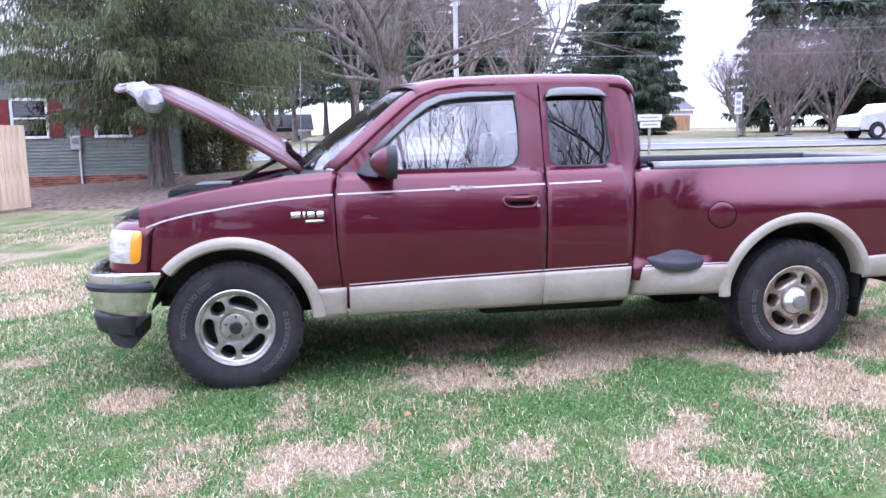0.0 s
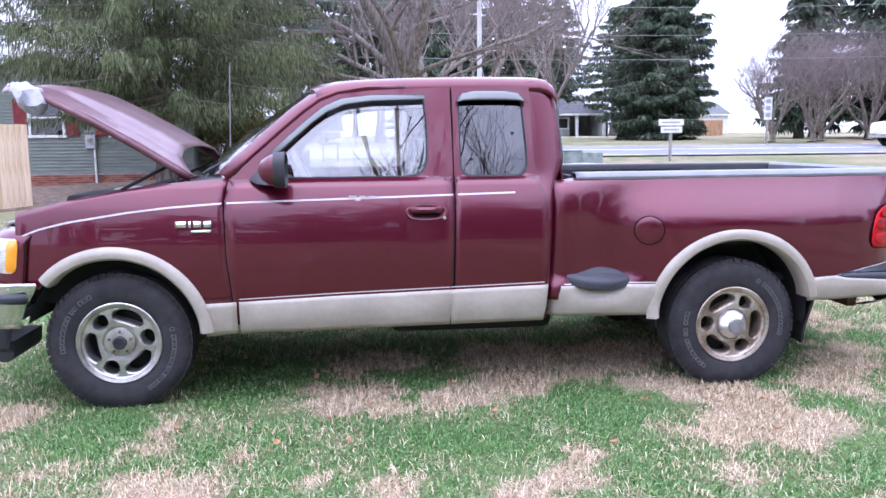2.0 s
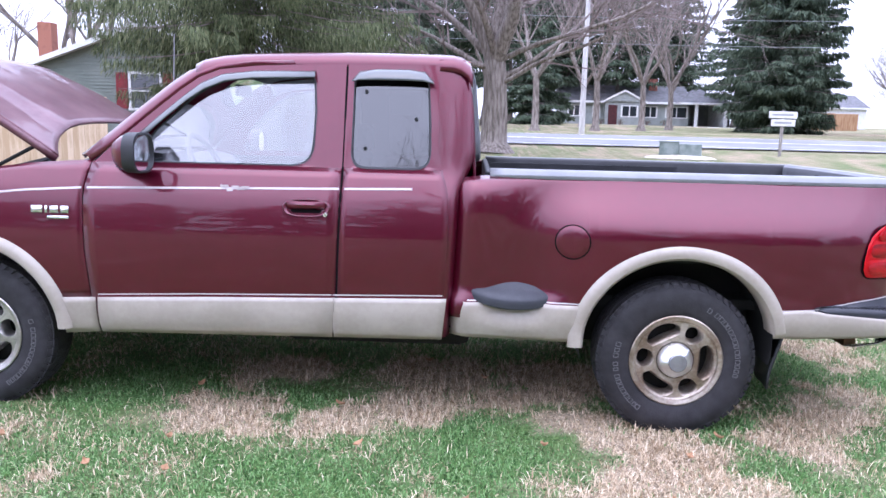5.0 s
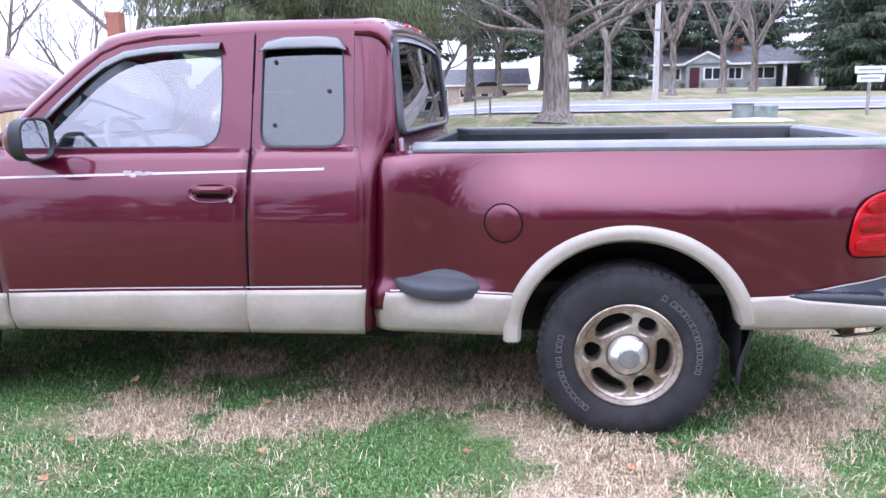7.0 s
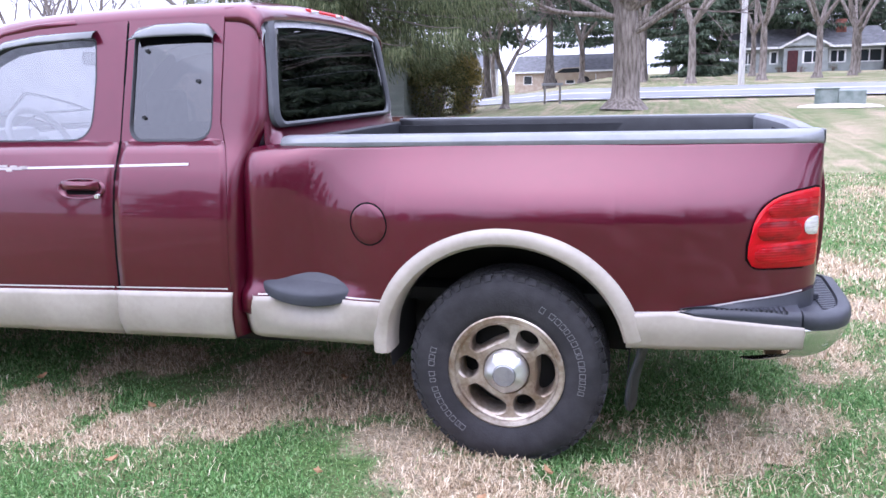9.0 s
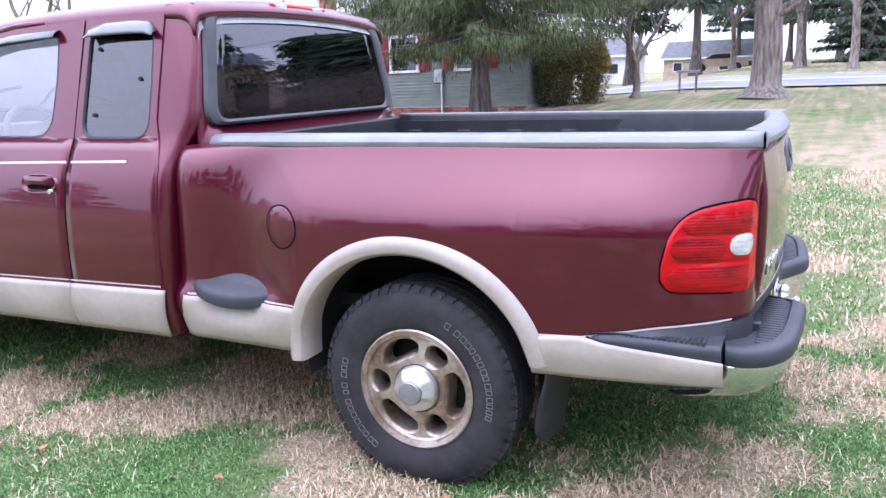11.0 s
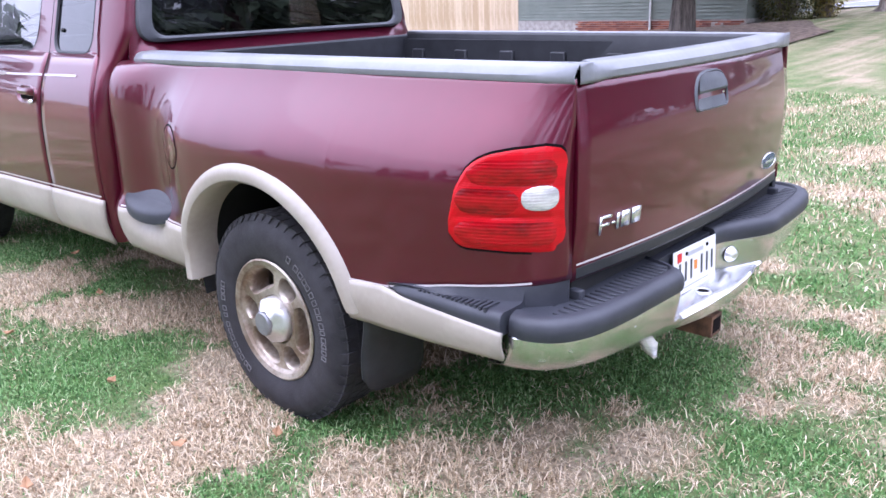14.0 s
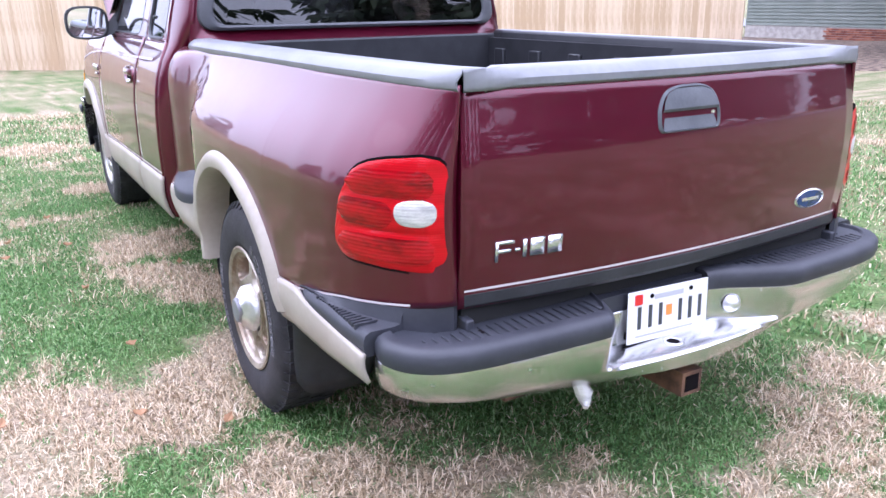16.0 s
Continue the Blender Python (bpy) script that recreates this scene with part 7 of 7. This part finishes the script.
SAND = vary(material("sandy_soil", (0.5, 0.45, 0.38), 0.95), [(0.42, 0.36, 0.29), (0.6, 0.55, 0.48)], 4, bump=0.5)
bm = bmesh.new()
bmesh.ops.create_uvsphere(bm, u_segments=24, v_segments=8, radius=1, matrix=Matrix.Translation((0, -0.15, -0.02)) @ Matrix.Diagonal((1.25, 0.85, 0.14, 1)))
part("soil_mound", bm, SAND, ub, "pale sandy mound")
px, py = 8.3, 46.5
POLE = vary(material("grey_pole", (0.5, 0.49, 0.47), 0.85), [(0.4, 0.38, 0.36), (0.6, 0.58, 0.56)], 3, stretch=(4, 4, 0.5), bump=0.2)
up = thing("utility_pole", Matrix.Translation((px, py, rise(px, py))), "pale wooden utility pole across the road", "utility pole")
part("pole", tube([(0, 0, -0.3), (0, 0, 11.5)], [0.17, 0.11], 12), POLE, up)
bevel(part("crossarm", box(-1.2, 1.2, -0.06, 0.06, 10.7, 10.85), POLE, up), 0.01)
part("lamp_arm", tube([(0, 0, 5.2), (0.5, -0.3, 5.5), (0.9, -0.5, 5.5)], 0.035, 8), METER, up)
WIRE = material("cable_grey", (0.25, 0.26, 0.27), 0.6)
for zz, sag in ((10.9, 0.7), (8.6, 0.6), (6.9, 0.5), (5.4, 0.4)):
    cab = part("power_cable", tube([(-60 + 3.5 * k, py - 0.6 + 0.02 * (k - 17) ** 1, rise(px, py) + zz - sag * (1 - ((k % 14) / 7 - 1) ** 2)) for k in range(56)], 0.013, 5), WIRE)
    tagged(cab, "thin overhead cable along the road", "cable", "overhead cables")
# guard post pair by the drive
mb = thing("mailbox_stand", Matrix.Translation((-0.1, 33.2, rise(-0.1, 33.2))), "low dark mailbox stand by the road edge", "mailbox")
for x in (-0.3, 0.3):
    part("leg", box(x - 0.04, x + 0.04, -0.04, 0.04, -0.2, 0.75), POSTW, mb)
bevel(part("rail", box(-0.42, 0.42, -0.06, 0.06, 0.70, 0.80), SIGNB, mb), 0.01)

# ---- low house with carport across the road ----
hx, hy = 13.1, 100.0
FW = vary(material("far_grey_wall", (0.3, 0.32, 0.31), 0.7), [(0.26, 0.28, 0.27), (0.34, 0.36, 0.35)], 1.5)
FR = vary(material("far_grey_roof", (0.25, 0.25, 0.26), 0.9), [(0.10, 0.10, 0.105), (0.15, 0.15, 0.16)], 2, rough=(0.9, 1.0))
fh = thing("ranch_house", Matrix.Translation((hx, hy, rise(hx, hy) - 0.2)) @ Matrix.Scale(1.15, 4), "low grey ranch house with white windows and open carport", "house")
part("wall", box(0, 13.5, 0, 7, 0, 2.6), FW, fh)


def hip_roof(x0, x1, y0, y1, z, h, inset, own, name="roof"):
    bm = bmesh.new()
    m = (y0 + y1) / 2
    c = [(x0, y0, z), (x1, y0, z), (x1, y1, z), (x0, y1, z)]
    r = [(x0 + inset, m, z + h), (x1 - inset, m, z + h)]
    for f in ((c[0], c[1], r[1], r[0]), (c[2], c[3], r[0], r[1]), (c[1], c[2], r[1]), (c[3], c[0], r[0]), tuple(c)):
        cap(bm, f)
    ob = part(name, bm, FR, own, smooth=False)
    part("fascia", box(x0 - 0.02, x1 + 0.02, y0 - 0.05, y0, z - 0.18, z + 0.02), TRIM, ob)
    return ob


hip_roof(-0.5, 14, -0.6, 7.5, 2.6, 1.9, 0.3, fh)
bm = bmesh.new()
cap(bm, [(4.2, -1.0, 2.6), (8.6, -1.0, 2.6), (6.4, -1.0, 3.7)])
part("porch_gable", bm, FW, fh, smooth=False)
for s in (-1, 1):
    bm = grid([[(6.4, y, 3.78), (6.4 + s * 2.5, y, 2.5)] for y in (-1.15, 3)])
    r = solid(part("porch_roof", bm, FR, fh), 0.1)
    bm = grid([[(6.4, -1.17, 3.78 + h), (6.4 + s * 2.5, -1.17, 2.5 + h)] for h in (-0.16, 0.06)])
    part("fascia", bm, TRIM, r)
part("porch_wall", box(4.4, 8.4, -0.8, 0.02, 0, 2.6), FW, fh)
for x0, w in ((0.6, 1.2), (3.3, 0.6), (6.2, 1.6), (8.75, 1.3), (11.1, 2.2)):
    win = new("window")
    win.parent = fh
    y = -0.8 if 4.4 < x0 < 8 else 0.0
    f = bmesh.new()
    box(x0 - 0.12, x0 + w + 0.12, y - 0.06, y + 0.02, 0.95, 2.2, f)
    part("frame", f, TRIM, win)
    n = 2 if w > 1 else 1
    for k in range(n):
        part("pane", box(x0 + k * w / n + 0.06, x0 + (k + 1) * w / n - 0.06, y - 0.075, y - 0.06, 1.05, 2.1), HOUSE_GLASS_FAR, win)
part("front_door", box(4.75, 5.7, -0.86, -0.8, 0.15, 2.2), DOOR_RED, fh, "dark red front door")
bevel(part("chimney", box(9.6, 10.5, 2.2, 3.0, 3.0, 5.2), BRICK, fh, "red brick chimney"), 0.02)
# carport wing
part("carport_wall", box(13.5, 17.2, 4.5, 4.7, 0, 2.6), FW, fh)
hip_roof(12.0, 17.9, -1.6, 7.2, 2.6, 1.7, 2.8, fh, "carport_roof")
for x in (14.0, 17.4):
    bevel(part("carport_post", box(x - 0.16, x + 0.16, -1.3, -1.0, 0, 2.5), TRIM, fh), 0.02)
part("carport_side", box(16.9, 17.55, -1.3, 5, 0, 2.6), TRIM, fh)
bm = grid([[(x, y, z) for x, z in ((17.6, 2.75), (20.2, 2.35))] for y in (-1.2, 4)])
solid(part("lean_to_roof", bm, FR, fh), 0.12)
bevel(part("carport_post", box(19.75, 20.0, -1.1, -0.85, 0, 2.3), TRIM, fh), 0.02)
part("drive_slab", box(12, 24, -8, 6, -0.1, 0.08), LINE, fh)
for k, (x, y, s) in enumerate(((5.9, -1.6, 0.5), (8.9, -0.7, 0.55), (10.7, -0.7, 0.5), (3.9, -1.5, 0.5))):
    bush("low_shrub", hx + 1.15 * x, hy + 1.15 * y - 0.3, s, s, s * 1.5, "small dark clipped shrub by the ranch house", 40 + k, HEDGE, 260)

# ---- more distant houses ----
def far_house(x, y, w, d, h, wallc, label, turn=0):
    g = thing("distant_house", Matrix.Translation((x, y, rise(x, y))) @ Matrix.Rotation(radians(turn), 4, "Z"), label, "house")
    part("wall", box(0, w, 0, d, 0, h), wallc, g)
    hip_roof(-0.4, w + 0.4, -0.5, d + 0.5, h, w * 0.17, 0.3, g)
    for k in range(max(2, int(w / 3))):
        win = part("window", box(1.2 + k * 2.8, 2.4 + k * 2.8, -0.06, 0.02, 1.0, 2.2), TRIM, g)
        part("pane", box(1.3 + k * 2.8, 2.3 + k * 2.8, -0.075, -0.06, 1.1, 2.1), HOUSE_GLASS_FAR, win)
    return g


WHITEW = vary(material("white_siding", (0.7, 0.7, 0.7), 0.6), [(0.6, 0.6, 0.61), (0.74, 0.74, 0.74)], 2)
TANW = vary(material("tan_brick_wall", (0.45, 0.36, 0.27), 0.8), [(0.38, 0.29, 0.22), (0.5, 0.42, 0.33)], 2)
far_house(-26, 88, 12, 8, 3.0, WHITEW, "distant white house among bare trees")
far_house(-14, 108, 13, 8, 2.7, TANW, "distant tan brick house beyond the road")
far_house(47, 118, 12, 9, 3.0, WHITEW, "distant pale house behind a wooden fence")
CEDAR = vary(material("cedar_fence", (0.42, 0.25, 0.13), 0.8), [(0.34, 0.19, 0.10), (0.5, 0.32, 0.18)], 2, stretch=(4, 4, 0.6))
cf = thing("cedar_fence", Matrix.Translation((36.3, 88, rise(36.3, 88))), "distant orange-brown cedar fence", "fence")
for k in range(3):
    bevel(part("fence_panel", box(k * 2.45, k * 2.45 + 2.4, -0.03, 0.03, 0, 1.8 + 0.05 * (k % 2)), CEDAR, cf), 0.01)

# ---- cars far beyond the road ----
def far_car(x, y, paint, label, turn=0):
    c = thing("parked_car", Matrix.Translation((x, y, rise(x, y) + 0.02)) @ Matrix.Rotation(radians(turn), 4, "Z"), label, "car")
    prof = [(-2.2, 0.35), (-2.25, 0.65), (-2.1, 0.85), (-1.2, 0.95), (-0.6, 1.38), (0.8, 1.42), (1.5, 0.98), (2.15, 0.9), (2.25, 0.6), (2.2, 0.35)]
    bm = grid([[(a, yy, b) for a, b in prof] for yy in (-0.85, -0.8, 0.8, 0.85)])
    for yy in (-0.85, 0.85):
        cap(bm, [(a, yy, b) for a, b in prof])
    part("body", bm, paint, c)
    for yy in (-0.86, 0.86):
        part("side_glass", fill([(-1.05, 0.98), (-0.55, 1.32), (0.75, 1.35), (1.25, 0.99)], [], lambda u, v: (u, yy, v)), HOUSE_GLASS_FAR, c)
    for xx in (-1.4, 1.4):
        for yy in (-0.8, 0.8):
            part("wheel", lathe([(0.0, -0.1), (0.2, -0.1), (0.32, -0.09), (0.32, 0.09), (0.0, 0.1)], 18, centre=(xx, yy, 0.32)), TYRE, c)
    return c


far_car(-20.5, 74, vary(material("dull_red_paint", (0.25, 0.02, 0.03), 0.3, 0, 0.6), [(0.22, 0.015, 0.025), (0.27, 0.025, 0.035)], 2), "distant dark red parked car", 8)
far_car(-26.5, 80, WHITEW, "distant white parked car", -5)
far_car(-3.2, 72, vary(material("tan_paint", (0.4, 0.33, 0.24), 0.35, 0, 0.5), [(0.36, 0.29, 0.21), (0.43, 0.36, 0.27)], 2), "distant tan parked car", 4)

def service_pickup(x, y, label):
    """A long white pickup with a box body; local x runs from its nose to its tail."""
    t = thing("service_pickup", Matrix.Translation((x, y, rise(x, y) + 0.05)), label, "pickup truck")
    prof = rounded([(0.0, 0.55), (0.0, 1.05), (0.10, 1.27), (1.25, 1.40), (1.78, 1.90), (3.2, 1.95), (3.32, 1.45), (6.4, 1.45), (6.4, 0.75), (0.3, 0.5)], [0.05, 0.08, 0.10, 0.08, 0.12, 0.10, 0.02, 0.03, 0.05, 0.05], 3)
    bm = grid([[(u, yy, v) for u, v in prof] for yy in (-0.98, -0.95, 0.95, 0.98)], closed=True)
    for yy in (-0.98, 0.98):
        cap(bm, [(u, yy, v) for u, v in prof])
    body = part("body", bm, WHITEW, t)
    bevel(part("front_bumper", box(-0.10, 0.06, -0.95, 0.95, 0.45, 0.70), CHROME, t), 0.04)
    for yy in (-0.985, 0.985):
        for pts in ([(1.52, 1.42), (1.86, 1.80), (2.36, 1.83), (2.36, 1.42)], [(2.46, 1.42), (2.46, 1.83), (3.02, 1.84), (3.08, 1.42)]):
            part("side_glass", fill(rounded(pts, 0.04, 3), [], lambda u, v: (u, yy, v)), HOUSE_GLASS_FAR, body)
        for u in (1.0, 5.0):
            part("wheel_arch", fill([(u + 0.50 * math.cos(q), 0.42 + 0.50 * math.sin(q)) for q in np.linspace(-0.3, math.pi + 0.3, 20)], [], lambda p, v: (p, yy * 1.003, v)), DARK, body)
    for u in (1.0, 5.0):
        for yy in (-0.93, 0.93):
            o = math.copysign(1, yy)
            wh = part("wheel", lathe([(0.0, o * 0.10), (0.22, o * 0.10), (0.24, o * 0.13), (0.40, o * 0.12), (0.42, o * 0.08), (0.42, -o * 0.12)], 28, centre=(u, yy, 0.42)), TYRE, t)
            part("rim", lathe([(0.0, o * 0.11), (0.10, o * 0.14), (0.20, o * 0.115), (0.23, o * 0.135)], 24, centre=(u, yy, 0.42)), WHITEW, wh)
    for v in (0.95, 1.20):
        part("box_door", box(3.5, 4.35, -0.995, -0.98, v - 0.10, v + 0.12), TRIM, body)
    return t


service_pickup(28.75, 39.2, "white service pickup on the asphalt road")

# ---- trees along the far side and behind the viewpoint ----
for k, (x, y, h) in enumerate(((29.2, 51, 7.5), (31.5, 50, 8.5), (34, 53, 9.5), (39, 55, 10), (44, 53, 10))):
    bare_tree("bare_tree", x, y, "bare multi-stemmed tree across the road", 60 + k, 0.7, 0.22, h * 0.44, 7, 6, 0.5, 0.75, group="bare roadside trees")
for k, (x, y, h) in enumerate(((40, 66, 15), (44, 62, 18), (50, 64, 21), (56, 60, 21), (62, 66, 22), (48, 58, 17), (52, 70, 20), (45, 72, 17))):
    conifer("pine_tree", x, y, "dark pine behind the bare trees across the road", 70 + k, h, h * 0.26, 0.3, 1.5 + (k % 3), NEEDLE_FAR, 0.12, 0.6, (0.8, 0.12), 11, 0.6, group="dark pines")
for k, (x, y, h) in enumerate(((-3.5, 60, 17), (3, 66, 19), (9.5, 100, 20), (14, 104, 22), (20, 102, 21), (-9, 64, 16), (26, 108, 20), (1, 104, 20), (6, 90, 17), (12, 112, 22), (17, 114, 23), (23, 112, 22), (30, 110, 20), (33, 96, 16), (-5, 108, 20), (16, 118, 17))):
    conifer("pine_tree", x, y, "tall pine with bare lower trunk beyond the road", 90 + k, h, h * 0.33, 0.32, h * (0.30 if y < 90 else 0.26), NEEDLE_FAR, 0.02, 0.7, (0.7, 0.09), 11, 0.5, group="far pines")
for k, (x, y, l) in enumerate(((-14, 52, 4.2), (-20, 60, 4.5), (-10, 72, 4.5), (-28, 50, 5), (-17, 96, 5), (-34, 44, 5), (-24, 36, 4.6), (-31, 30, 5), (-27, 24, 4.2), (-40, 20, 5), (-15.5, 37, 5), (-19, 41, 5.6), (-12, 40, 4.8))):
    bare_tree("bare_tree", x, y, "bare winter tree behind the houses", 120 + k, 2.0 + (k % 3) * 0.6, 0.24, l, 3, 5, 0.45, 0.9, group="bare background trees")
for k, (x, y, l) in enumerate(((6, 52, 5.5), (10.5, 56, 6), (14.5, 60, 6), (18, 66, 6.5), (3, 60, 6), (12, 74, 6.5), (21, 78, 6.5), (-2, 70, 6))):
    bare_tree("bare_tree", x, y, "tall bare tree among the pines beyond the road", 140 + k, 3.5, 0.24, l, 4, 5, 0.5, 0.95, group="bare trees beyond the road")
# behind the viewpoint, as the glass and paint mirror them
for k, (x, y, h) in enumerate(((16, -22, 15), (21, -26, 17), (11, -34, 16), (27, -20, 14))):
    conifer("dark_conifer", x, y, "dark conifer mirrored in the rear window", 150 + k, h, h * 0.3, 0.35, 0.8, NEEDLE_FAR, 0.2, 0.9, (0.9, 0.16), 6, 0.5, group="conifers behind the viewpoint")
for k, (x, y, l) in enumerate(((8.4, -13, 6.2), (-9, -20, 3.8), (-15, -24, 4.2), (15, -34, 4.5), (-26, -28, 5), (13.5, -14, 6.0), (2.7, -14, 5.4))):
    bare_tree("bare_tree", x, y, "bare tree mirrored in the truck's windows", 170 + k, 4.0 if l > 5 else 2.2, 0.40 if l > 5 else 0.26, l, 4, 5, 0.5, 0.9, group="bare trees behind the viewpoint")
for k, (x, y, h) in enumerate(((-30, -44, 14), (-20, -42, 16), (-11, -44, 18), (-3, -46, 19), (4, -44, 24), (11, -46, 23), (20, -46, 21), (28, -36, 18), (36, -24, 20), (36, 29, 19), (41, 35, 21), (34, 22, 18), (48, 28, 22), (46, 42, 20), (40, -10, 21), (44, 2, 22), (46, 16, 22), (-42, -30, 12), (-48, -10, 12))):
    conifer("dark_conifer", x, y, "far conifer closing the yard behind the viewpoint", 190 + k, h, h * 0.36, 0.35, 0.5, NEEDLE_FAR, 0.2, 1.1, (1.2, 0.24), 4, 0.5, group="conifers behind the viewpoint")
